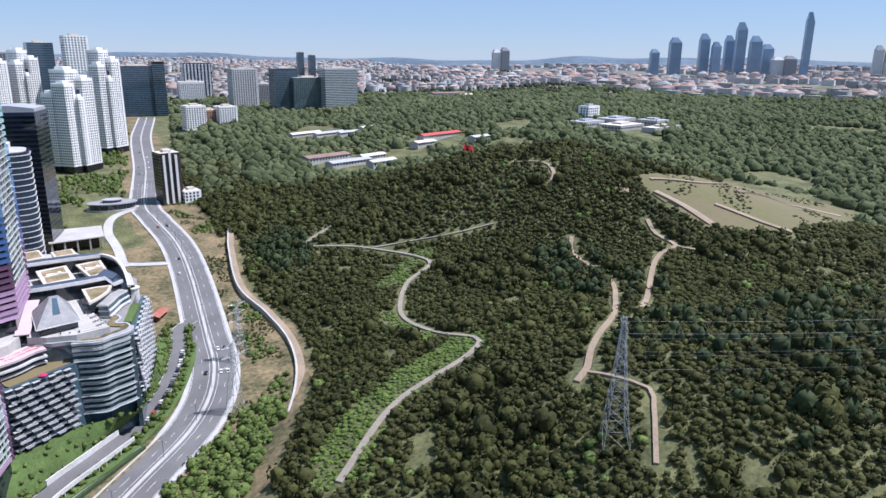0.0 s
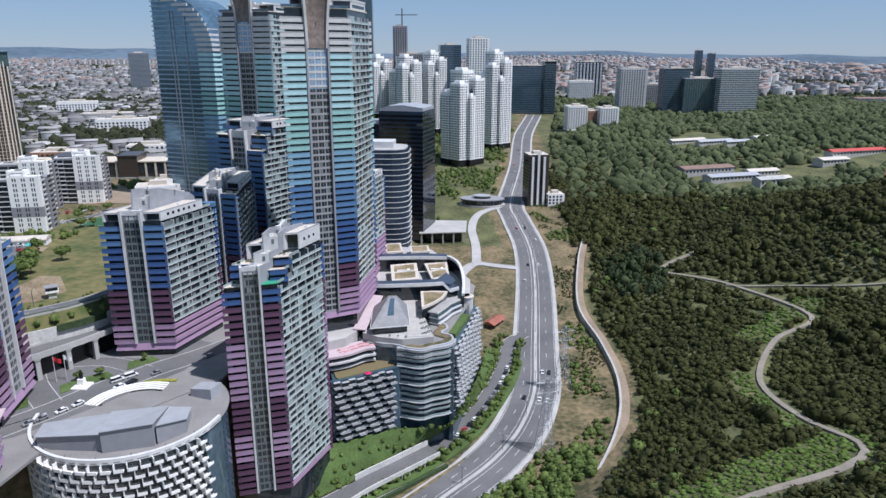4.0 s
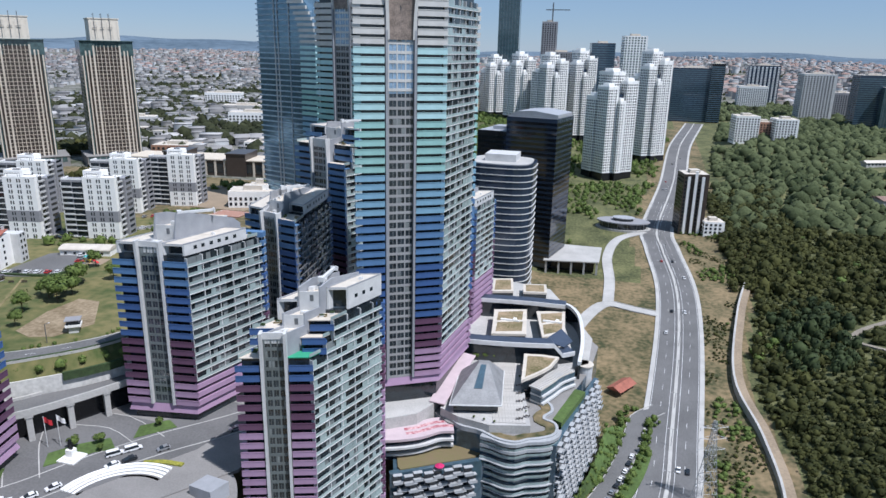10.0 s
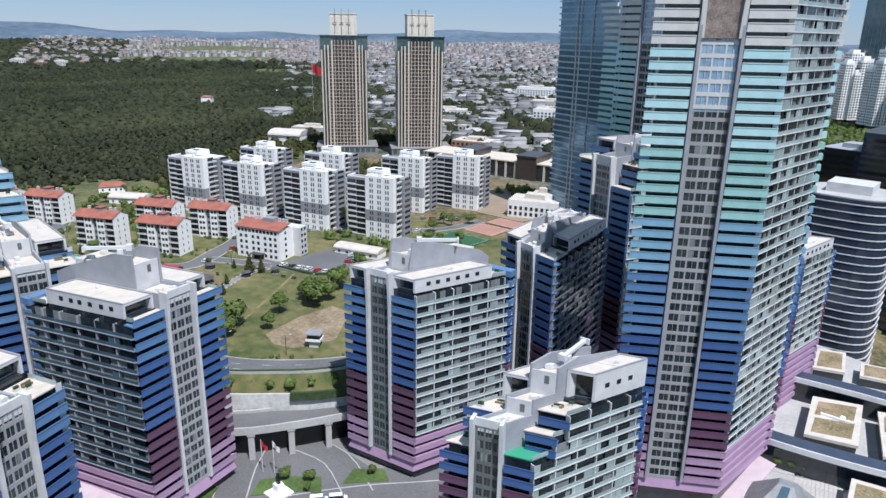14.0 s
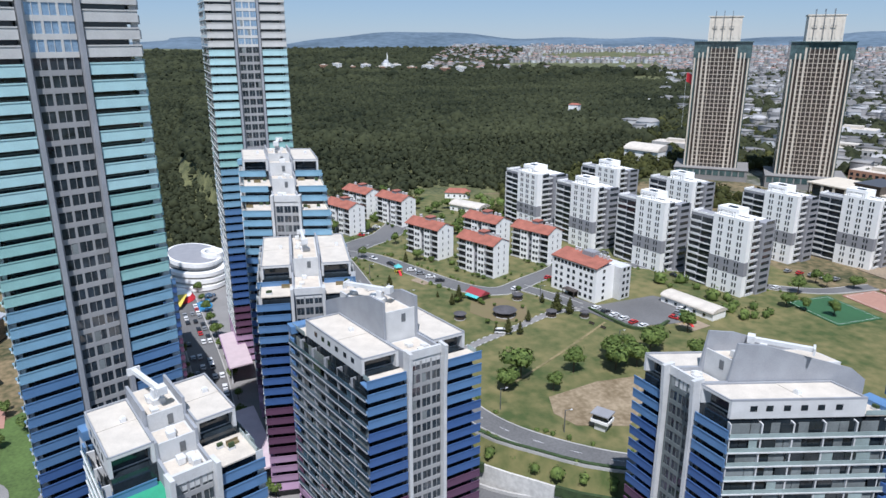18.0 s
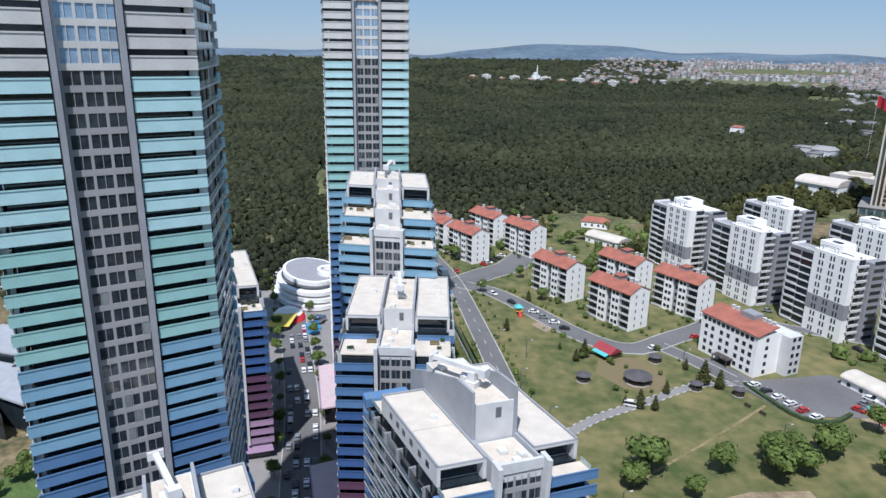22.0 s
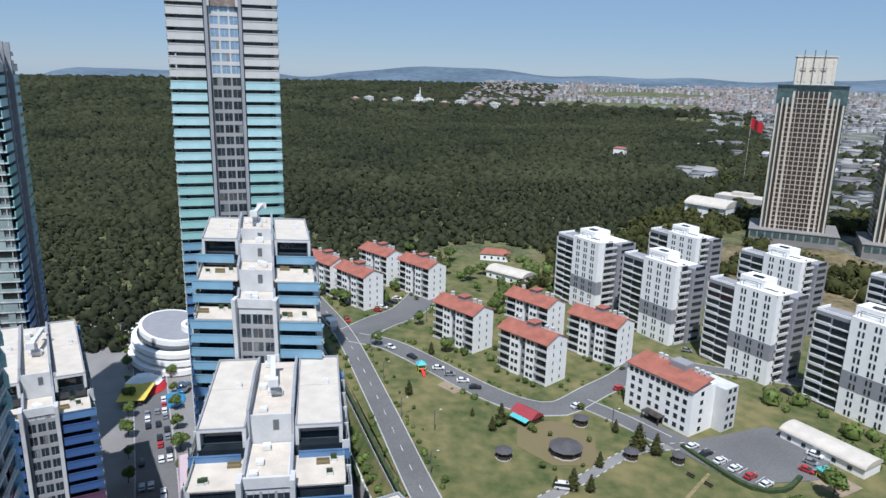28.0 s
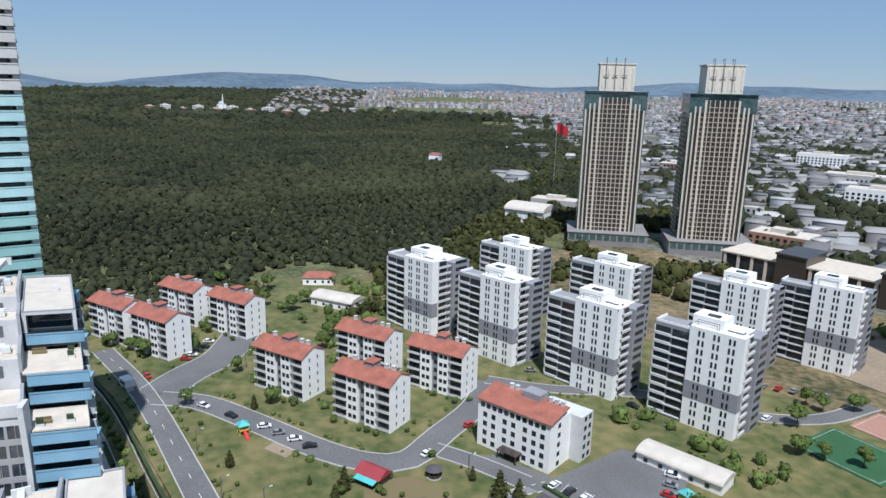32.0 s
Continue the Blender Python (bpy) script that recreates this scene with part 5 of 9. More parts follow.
# street level: paving, the boulevard, the square
slab("pavement", [(-440, 150), (-120, 150), (-112, 232), (-72, 286), (-70, 325), (-95, 420), (-112, 420), (-118, 350), (-136, 306), (-165, 278), (-440, 244)], 0.05, M["pave"], "light grey stone paving round the towers", "pavement", thick=1.0)
slab("road", [(-166, 248), (-140, 232), (-126, 240), (-112, 258), (-90, 292), (-84, 318), (-96, 322), (-112, 302), (-140, 303), (-150, 292), (-158, 268)], 0.11, M["asphalt"], "dark asphalt road junction round the square", "road", thick=0.3)
BOUL = street([(-72, 330), (-88, 308), (-103, 291), (-115, 274), (-127, 254), (-148, 232), (-200, 217), (-270, 211), (-330, 203), (-400, 192), (-470, 170)], 6.0, "dark asphalt boulevard between the towers", 0.0, lift=0.12)
street([(-128, 262), (-142, 276), (-150, 287)], 4.5, "asphalt ramp under the viaduct", 0.0, lift=0.14)
street([(-106, 291), (-124, 298), (-140, 296)], 4.0, "asphalt drive round the square", 0.0, lift=0.15)
for poly in ([(-128, 270), (-119, 281), (-114, 284), (-120, 289), (-127, 283), (-132, 276)], [(-144, 250), (-134, 260), (-138, 266), (-150, 258)], [(-113, 291), (-104, 301), (-109, 304), (-116, 298)]):
    slab("lawn", poly, 0.36, M["lawn"], "small green lawn bordered by kerbs", "lawn")
for i in range(12):
    tagged(new("crossing_stripe", boxes_mesh("crossing_stripe", [(0, 0, 0, 0.55, 3.2, 0.004)], M["line"])), "white painted crossing stripe", "marking", kind="structure").matrix_basis = pose(-136 + i * 0.8, 244.5 + i * 0.85, 0.128, 0, 0, -44)


def statue(x, y):
    t = thing("monument", pose(x, y, 0.2), "dark bronze monument on a white stepped plinth", "monument")
    part("plinth", boxes_mesh("plinth", [(-3, -3, 0, 3, 3, 0.5), (-2, -2, 0.5, 2, 2, 1.1), (-1.1, -1.1, 1.1, 1.1, 1.1, 3.4)], M["paint"]), t)
    part("bronze", boxes_mesh("bronze", [(-0.6, -0.4, 3.4, 0.6, 0.4, 5.6), (-0.35, -0.3, 5.6, 0.35, 0.3, 6.6)], M["black"]), t)


statue(-123, 276)


def flag(x, y, z, h, w, key, label):
    t = thing("flag", pose(x, y, z), label, "flag")
    part("pole", boxes_mesh("pole", [(-0.08, -0.08, 0, 0.08, 0.08, h)], M["metal"]), t)
    n = 8
    v = [(0.1 + w * i / n, 0.18 * math.sin(i * 0.9) * w / 3, h - 0.2 - w * 0.62 * k - 0.03 * i * w) for i in range(n + 1) for k in (0, 1)]
    part("cloth", mesh_of("cloth", v, [(2 * i, 2 * i + 1, 2 * i + 3, 2 * i + 2) for i in range(n)], M[key]), t)


flag(-135, 279, 0, 11, 3.0, "red", "red flag on a white pole in the square")
flag(-132, 281, 0, 11, 3.0, "paint", "white flag on a white pole in the square")


# the round building below the square
def round_building(cx, cy, r, z0, z1):
    t = thing("round_building", pose(cx, cy, 0), "round white building with stacked box balconies and a plaza roof", "building")
    n = 64
    ring = [(r * math.cos(2 * math.pi * i / n), r * math.sin(2 * math.pi * i / n)) for i in range(n)]
    part("wall", prism_mesh("wall", [(x * 0.97, y * 0.97) for x, y in ring], z0, z1 - 0.4, M["glass_blue"]), t)
    part("roof_plaza", prism_mesh("roof_plaza", ring, z1 - 0.4, z1, M["pave"]), t, None, "stone paved roof plaza")
    for k in range(13):
        z = z1 - 3.2 * (k + 1)
        for i in range(22):
            a = math.radians(196 + i * 6.6 + (3.3 if k % 2 else 0))
            part("balcony_box", BALC, t, pose(math.cos(a) * r, math.sin(a) * r, z, 0, 0, math.degrees(a) + 90))
    rail = spline([(r * 0.985 * math.cos(a), r * 0.985 * math.sin(a)) for a in np.linspace(3.3, 6.2, 14)], 3)
    part("rim", ribbon("rim", rail, -0.5, 0.5, 1.1, M["metal"], 1.9, np.full(len(rail), z1)), t, None, "pale metal rim")
    # folded grey roof pavilions along the front rim
    for base, tops in (([(-19, -26), (2.5, -26), (-2, -10), (-23, -15)], (4.5, 6.2, 4.6, 3.0)), ([(3, -27), (18, -22), (15, -4), (-2, -10)], (7.6, 8.2, 4.6, 5.2)), ([(18.5, -21), (25, -13), (22, -2), (15, -4)], (7.0, 5.0, 3.2, 4.2))):
        v = [(x, y, z1) for x, y in base] + [(x, y, z1 + k) for (x, y), k in zip(base, tops)]
        pav = part("pavilion", mesh_of("pavilion", v, BOX_F, M["paint_grey"]), t, None, "folded grey zinc roof pavilion")
        v = [(x * 1.02, y * 1.02, z1 + k + 0.05) for (x, y), k in zip(base, tops)] + [(x * 1.02, y * 1.02, z1 + k + 0.3) for (x, y), k in zip(base, tops)]
        part("pavilion_roof", mesh_of("pavilion_roof", v, BOX_F, M["zinc"]), pav, None, "light grey zinc roof sheet")
    for i in range(7):
        rr = 11.0 + i * 1.35
        seat = spline([(rr * math.cos(a), rr * math.sin(a) + 1.5) for a in np.linspace(math.radians(72 + i), math.radians(178), 9)], 3)
        part("seat_step", ribbon("seat_step", seat, -0.45, 0.45, 0.15 + i * 0.14, M["paint"], 0.5, np.full(len(seat), z1 + 0.02)), t, None, "white stone seating step")
    for i in range(9):
        a = math.radians(70 + i * 11)
        part("paving_stripe", boxes_mesh("paving_stripe", [(0, -0.4, 0, 2.4 + 0.8 * (i % 3), 0.4, 0.006)], M["line"]), t, pose(math.cos(a) * 5, math.sin(a) * 5, z1 + 0.004, 0, 0, math.degrees(a)), "white inlaid paving stripe")
    hedge = spline([(-6, 20.5), (-1, 22.5), (6, 23)], 2)
    part("planter", ribbon("planter", hedge, -0.9, 0.9, 0.9, M["yellowhedge"], 0.9, np.full(len(hedge), z1)), t, None, "yellow-green flowering hedge")
    for i, a in enumerate(np.arange(3.5, 6.1, 0.33)):
        part("rim_post", boxes_mesh("rim_post", [(-0.15, -0.15, 0, 0.15, 0.15, 1.4)], M["steel"]), t, pose(math.cos(a) * r * 0.96, math.sin(a) * r * 0.96, z1))
    part("kiosk_roof", mesh_of("kiosk_roof", [(16, 12, z1), (25, 9, z1), (27, 15, z1), (18, 18, z1), (16, 12, z1 + 3), (25, 9, z1 + 4.5), (27, 15, z1 + 4.5), (18, 18, z1 + 3)], BOX_F, M["zinc"]), t)
    return t


BALC = two_tone("balcony_box", [(-1.5, -1.6, 0, 1.5, 0.3, 0.25), (-1.5, -1.6, 0, -1.3, 0.3, 2.6), (-1.5, -1.6, 0.25, 1.5, -1.5, 1.1)], M["paint"], [(-1.2, 0.0, 0.3, 1.4, 0.3, 2.5)], M["glass"])
round_building(-95, 260, 33, -62, -0.4)


# the terraced hotel and its podium
M["hotel_grey"] = mat("weathered_grey_concrete", (0.37, 0.38, 0.39), 0.8, vary=0.2, scale=0.1, fine=1.2, objvar=0.4)
HBOX = profile_mesh("box_balcony", [(-2.2, 0), (0.4, 0), (0.4, 2.95), (-1.2, 2.95), (-1.2, 2.7), (0.1, 2.7), (0.1, 0.3), (-2.05, 0.3), (-2.05, 1.1), (-2.2, 1.1)], 0, 3.3, M["hotel_grey"], True)
HBOX.materials.append(M["glass"])
HBOX.polygons[7].material_index = 1
DECK_Z = -9.0


def hotel():
    t = thing("terraced_building", None, "terraced grey building with stacked box balconies and wavy slabs", "building")
    low = [(-38, 330), (-36.5, 328.5), (-9.5, 345), (-4, 350), (-30, 366), (-46, 352)]
    part("low_wall", prism_mesh("low_wall", low, -66, -22.3, M["glass_blue"]), t)
    part("grass_roof", prism_mesh("grass_roof", [(-37, 332), (-35.6, 330.6), (-12, 346), (-10, 350), (-25, 360), (-44, 350)], -22.3, -21.6, M["earth2"]), t, None, "dry brown grass roof")
    body = [(-24, 352), (-18, 351), (-8, 348.5), (3, 346.5), (9.6, 351), (15.2, 355), (15.5, 361), (14, 366), (16, 376), (20, 392), (25, 414), (27, 440), (15, 462), (-45, 470), (-60, 400), (-40, 366)]
    part("wall", prism_mesh("wall", body, -66, -13.2, M["glass_blue"]), t)
    part("roof_terrace", prism_mesh("roof_terrace", body, -13.2, -12.7, M["pave"]), t)
    for (p, q), rows, z0, fall in ((((-37.5, 327.5), (-9.5, 344.6)), 9, -25.2, 0.0), (((17.6, 352), (29, 410)), 10, -18.0, 0.03)):
        L, ang = edge_frame(p, q)
        u = (np.array(q) - p) / L
        for k in range(rows):
            for i in range(int(L / 3.7)):
                s = i * 3.7 + (1.7 if k % 2 else 0.2)
                at = np.array(p, float) + u * s
                out = u[1] * 1.3 * ((i + k // 2) % 2), -u[0] * 1.3 * ((i + k // 2) % 2)
                part("box_balcony", HBOX, t, pose(at[0] + out[0], at[1] + out[1], z0 - k * 3.25 + fall * s, 0, 0, ang))
        part("end_wall", boxes_mesh("end_wall", [(-0.8, 0.3, -66, L + 0.6, 2.4, z0 + 3.2)], M["glass_blue"]), t, pose(p[0], p[1], 0, 0, 0, ang))
    part("green_terrace", prism_mesh("green_terrace", [(14, 366), (17.5, 364), (24.5, 392), (20, 393)], -14.6, -12.4, M["lawn"]), t, None, "strip of lawn on a roof terrace")
    wave = spline([(-10, 347), (-6, 346.4), (-1, 344.6), (3, 344.8), (6.5, 347.6), (10, 349), (14, 351), (16.6, 354.5), (17, 359)], 1.6)
    for k in range(13):
        z = -12.4 - k * 3.05
        part("wavy_slab", ribbon("wavy_slab", wave, -3.0, 1.6 - 0.5 * (k % 3) if k else 1.2, 0.0, M["hotel_grey"], 0.35 if k > 1 else 1.2, np.full(len(wave), z)), t, None, "curving pale concrete balcony slab")
        if k:
            part("glass_railing", ribbon("glass_railing", wave, 0.7, 0.78, 1.1, M["glass_green"], 1.0, np.full(len(wave), z)), t)
    rim = spline([(-22, 353), (-18, 350.5), (-12, 349.8), (-8, 348), (-3, 345.6), (3, 345.4), (7, 348.5), (10.5, 350.2), (15.2, 353.8), (16.4, 358), (15, 362.5), (10.8, 364.5), (11, 367.5), (13, 371), (12, 376), (9, 379)], 1.5)
    part("terrace_rim", ribbon("terrace_rim", rim, -0.5, 0.6, 0.5, M["hotel_grey"], 1.8, np.full(len(rim), -12.4)), t, None, "curving pale concrete rim of the roof terrace")
    part("roof_garden", ribbon("roof_garden", rim, -4.2, -0.5, 0.15, M["dry"], 0.4, np.full(len(rim), -12.4)), t, None, "dry planted roof garden")
    part("parasol", mesh_of("parasol", [(0, 0, 2.6)] + [(1.8 * math.cos(a), 1.8 * math.sin(a), 2.0) for a in np.arange(0, 6.28, 0.785)], [(0, i, i % 8 + 1) for i in range(1, 9)], M["magenta"]), t, pose(-22.5, 336, -23.0), "magenta parasol")
    return t


hotel()


def deck_table(x, y, z):
    t = thing("table_set", pose(x, y, z, 0, 0, 20), "dark terrace table with chairs on the deck", "table", "terrace tables")
    part("tabletop", boxes_mesh("tabletop", [(-0.5, -0.5, 0.68, 0.5, 0.5, 0.75), (-0.06, -0.06, 0, 0.06, 0.06, 0.7)], M["brown"]), t)
    for sx in (-1, 1):
        part("chair", boxes_mesh("chair", [(sx * 0.95 - 0.25, -0.25, 0.35, sx * 0.95 + 0.25, 0.25, 0.5), (sx * 1.15 - 0.05, -0.25, 0, sx * 1.15 + 0.05, 0.25, 0.95)], M["black"]), t)


tagged(new("terrace_deck", prism_mesh("terrace_deck", [(-30, 400), (-5, 404), (1, 378), (7.2, 353), (-7.5, 349), (-20, 351.5), (-28, 356)], -12.7, DECK_Z - 0.2, M["conc"])), "pale concrete plinth of a roof deck", "deck", kind="structure")
plank = boxes_mesh("plank", [(0, 0, 0, 1.16, 26, 0.16)], M["plank"])
deck_root = thing("plank_deck", pose(-6.5, 351, DECK_Z - 0.16, 0, 0, 13.5), "pale weathered plank deck beside a pyramid pavilion", "deck", kind="structure")
for i in range(10):
    for k in range(2):
        part("plank", plank, deck_root, pose(i * 1.22, k * 26.2, 0))
for k in range(10):
    deck_table(2.6 - 1.1 * (k // 2) + 2.2 * (k % 2), 356 + (k // 2) * 6.5 + 2.4 * (k % 2), DECK_Z)


def pyramid_pavilion():
    t = thing("pavilion", None, "grey zinc pyramid-roofed pavilion with glass walls", "pavilion")
    eave = [(-23.5, 352.1), (-4.6, 357.2), (-9.0, 386), (-26.5, 381)]
    c = np.mean(eave, axis=0)
    part("wall", prism_mesh("wall", [tuple(c + (np.array(p) - c) * 0.86) for p in eave], DECK_Z - 0.2, -4.6, M["glass"]), t, None, "dark glass wall")
    top = [(-17.4, 373.2), (-13.2, 373.9), (-13.6, 377), (-17.8, 376.3)]
    v = [(*p, -5.2) for p in eave] + [(*p, 3.0) for p in top]
    part("roof", mesh_of("roof", v, BOX_F, M["zinc_dark"]), t)
    part("eave", prism_mesh("eave", [tuple(c + (np.array(p) - c) * 1.02) for p in eave], -5.5, -5.15, M["metal"]), t)
    P = lambda s, k: np.array([*eave[0], -5.2]) * (1 - s) * (1 - k) + np.array([*eave[1], -5.2]) * s * (1 - k) + np.array([*top[0], 3.0]) * (1 - s) * k + np.array([*top[1], 3.0]) * s * k  # noqa: E731
    up = np.array([0.05, -0.1, 0.22])
    q = [P(0.36, 0.38), P(0.6, 0.38), P(0.75, 0.97), P(0.3, 0.97)]
    part("roof_light", mesh_of("roof_light", [x - up for x in q] + [x + up for x in q], BOX_F, M["glass_blue"]), t, None, "dark glazed roof light")


pyramid_pavilion()


def podium_roof(poly, z, h, label, key="roof", rim="roof_white", deep=8, parts=1):
    t = thing("podium_building", None, label, "building", "podium buildings")
    part("wall", prism_mesh("wall", poly, z - deep, z - 0.6, M["glass"]), t)
    c = np.mean(poly, axis=0)
    part("roof_edge", prism_mesh("roof_edge", [tuple(c + (np.array(p) - c) * 1.05) for p in poly], z - 0.6, z + h, M[rim]), t)
    p = [np.array(x, float) for x in poly]
    if parts == 2:
        # two planted trays, one behind the other
        for k0, k1 in ((0.08, 0.46), (0.54, 0.92)):
            q = [p[0] + (p[3] - p[0]) * k0, p[1] + (p[2] - p[1]) * k0, p[1] + (p[2] - p[1]) * k1, p[0] + (p[3] - p[0]) * k1]
            m = np.mean(q, axis=0)
            part("roof_cover", prism_mesh("roof_cover", [tuple(m + (x - m) * (0.78, 1.0)) for x in q], z + h, z + h + 0.12, M[key]), t, None, "dry planted roof tray")
        q = (p[0] + p[1] + p[2] + p[3]) / 4
        part("upstand", boxes_mesh("upstand", [(q[0] - 4.5, q[1] - 0.4, z + h, q[0] + 4.5, q[1] + 0.4, z + h + 0.9), (q[0] + 1.5, q[1], z + h, q[0] + 3, q[1] + 2.2, z + h + 1.2)], M["paint"]), t)
    else:
        part("roof_cover", prism_mesh("roof_cover", [tuple(c + (x - c) * 0.82) for x in p], z + h, z + h + 0.12, M[key]), t)
    return t


M["planted"] = mat("dry_planted_roof", (0.17, 0.15, 0.06), 0.95, vary=0.3, scale=0.15, fine=1.2, second=(0.36, 0.27, 0.17))
podium_roof([(-25, 447), (-10, 452), (-5.7, 422), (-20.6, 418)], -3.2, 0.5, "low block with two dry planted roof trays and a white rim", "planted", parts=2)
podium_roof([(-4.4, 451), (8.8, 455.5), (11.5, 428), (2.3, 421)], -3.2, 0.5, "low block with two dry planted roof trays and a white rim", "planted", parts=2)
podium_roof([(-34.8, 494.6), (-25, 498), (-21.2, 478), (-31.8, 474.3)], -3.2, 0.5, "small low block with a sandy roof and a white rim", "planted")
podium_roof([(-18, 496), (-6, 499), (-4, 486), (-16, 483)], -5.0, 0.5, "small low block with a sandy roof and a white rim", "planted")
podium_roof([(-2.6, 400.2), (5, 401.6), (11.6, 401.3), (9.6, 392), (7.1, 387), (4, 382), (0, 376.2)], -3.6, 0.7, "low fan-shaped block with a dry planted roof", "planted", deep=10)


def ribbed_hall():
    t = thing("podium_building", None, "curved low hall with a white ribbed roof and glazed storeys", "building", "podium buildings")
    arc = spline([(3.2, 377), (7, 385), (10, 392), (15, 399)], 1.2)
    z = np.full(len(arc), -5.6)
    part("roof", ribbon("roof", arc, -0.5, 5.2, 0.0, M["roof_white"], 0.5, z), t)
    for k in range(3):
        part("storey_glass", ribbon("storey_glass", arc, 0.5, 5.4, -0.6 - k * 3, M["glass_blue"], 2.2, z), t)
        part("storey_band", ribbon("storey_band", arc, 0.2, 6.2 + k * 0.3, -2.6 - k * 3, M["lightgrey"], 0.8, z), t)
    rib = boxes_mesh("rib", [(0, 0, 0, 0.25, 5.4, 0.35)], M["metal"])
    for q, n in zip(arc[::1], normals(arc)[::1]):
        part("rib", rib, t, pose(q[0] - n[0] * 0.3, q[1] - n[1] * 0.3, -5.58, 0, 0, math.degrees(math.atan2(n[1], n[0])) - 90))


ribbed_hall()
for pts, hw in (([(-62, 452), (-35, 454.5), (-12, 457.3), (9, 458)], 3.4), ([(-52, 402), (-29, 402.3), (-11, 404.4), (8, 408.6), (16, 413)], 3.2)):
    line = spline(pts, 3)
    hz = np.full(len(line), 1.0) - 5.0 * sm(440, 405, line[:, 1]) * (line[:, 0] > 11)
    tagged(new("canopy_roof", ribbon("canopy_roof", line, -hw, hw, 0.0, M["solar"], 1.2, hz)), "curved dark blue metal canopy roof", "canopy")
    tagged(new("canopy_edge", ribbon("canopy_edge", line, hw, hw + 0.5, 0.3, M["metal"], 2.0, hz)), "pale metal edge of the canopy", "canopy")
    tagged(new("canopy_wall", ribbon("canopy_wall", line, -hw * 0.7, hw * 0.7, -1.2, M["glass"], 9, hz)), "dark glazed arcade under a canopy", "arcade")
arc = spline([(4, 461), (11, 457), (16, 447), (19, 432), (20.5, 418), (20.5, 403)], 2)
az = 0.5 - 5.0 * sm(440, 403, arc[:, 1])
tagged(new("rim_beam", ribbon("rim_beam", arc, -0.8, 0.8, 0.0, M["metal"], 1.6, az)), "curving white steel rim beam of the podium", "beam", kind="structure")
tagged(new("rim_wall", ribbon("rim_wall", arc, -0.5, 0.3, -1.6, M["glass"], 10, az)), "dark glazed wall below the rim beam", "wall", kind="structure")
tagged(new("gull_roof", mesh_of("gull_roof", [(4, 414, -1.5), (13, 412, -3), (16, 420, -3), (10, 428, -1), (4, 414, -1.1), (13, 412, -2.6), (16, 420, -2.6), (10, 428, -0.6)], BOX_F, M["solar"])), "folded blue grey metal roof", "canopy")
t = thing("stair_tower", pose(22.6, 411.7, 0), "small round stair tower with a pale flat roof", "tower")
part("shaft", prism_mesh("shaft", [(3.4 * math.cos(a), 3.4 * math.sin(a)) for a in np.arange(0, 6.28, 0.35)], -64, -9.6, M["lightgrey"]), t)
part("roof", prism_mesh("roof", [(3.8 * math.cos(a), 3.8 * math.sin(a)) for a in np.arange(0, 6.28, 0.35)], -9.6, -9.0, M["roof_white"]), t)
slab("podium_deck", [(-75, 372), (-58, 400), (-30, 396), (-5, 404), (12, 401), (24, 412), (24, 440), (14, 465), (-4, 505), (-60, 520), (-90, 470)], DECK_Z, M["conc"], "pale stone paved podium deck", "deck", thick=18)
slab("podium_terrace", [(-70, 336), (-52, 336), (-35, 348), (-31, 357), (-30, 374), (-60, 374)], -8.6, M["conc"], "pale concrete terrace round the foot of a tower", "deck", thick=14)
tagged(new("pink_canopy", mesh_of("pink_canopy", [(-33, 357.5, -8.3), (-26.6, 356.5, -8.3), (-22.5, 392, -3.2), (-30, 394, -3.2), (-33, 357.5, -7.9), (-26.6, 356.5, -7.9), (-22.5, 392, -2.8), (-30, 394, -2.8)], BOX_F, M["pinkroof"])), "pale pink sloping canopy at a tower's foot", "canopy")
swoop = spline([(-47, 338), (-41, 340), (-34, 344), (-28, 350), (-22, 352.5)], 2)
tagged(new("wavy_canopy", ribbon("wavy_canopy", swoop, -5, 5, 0, M["pinkroof"], 1.0, np.full(len(swoop), -13.2))), "pale pink wavy canopy over a terrace", "canopy")
for k in (-2.4, 0.6):
    tagged(new("red_stripe", ribbon("red_stripe", swoop[5:], k, k + 1.6, 0.02, M["redstripe"], 0.2, np.full(len(swoop) - 5, -13.1))), "red painted stripe across a wavy canopy", "stripe", kind="structure")
for z, g in ((-16.5, 0.6), (-19.6, -0.6)):
    tagged(new("curved_gallery", ribbon("curved_gallery", swoop, -4, 4.6 + g, 0, M["lightgrey"], 0.9, np.full(len(swoop), z))), "curving concrete gallery below a canopy", "gallery", kind="structure")
tagged(new("gallery_wall", ribbon("gallery_wall", swoop, -4, 2.6, 0, M["glass"], 9, np.full(len(swoop), -14.0))), "dark glass behind the galleries", "wall", kind="structure")
t = thing("shelter", pose(40.5, 484.5, gz(40, 484), 0, 0, 60), "small shelter with a red tiled roof beside the road", "shelter")
part("post", boxes_mesh("post", [(sx - 0.15, sy - 0.15, -1, sx + 0.15, sy + 0.15, 2.8) for sx in (-6, 6) for sy in (-3.4, 3.4)], M["brown"]), t)
part("roof", mesh_of("roof", [(-8.5, -4.6, 2.6), (8.5, -4.6, 2.6), (8.5, 4.6, 2.6), (-8.5, 4.6, 2.6), (-8.5, 0, 4.8), (8.5, 0, 4.8)], [(0, 1, 5, 4), (2, 3, 4, 5), (3, 0, 4), (1, 2, 5), (0, 3, 2, 1)], M["tile"]), t)

# service road, slip roads and verges beside the main road
SERV = street([(-62, 280), (-27, 313), (2, 338), (23, 367), (40, 408), (47, 440), (50, 458), (60, 470)], 4.2, "grey asphalt service road below the hotel", None, lift=0.45)
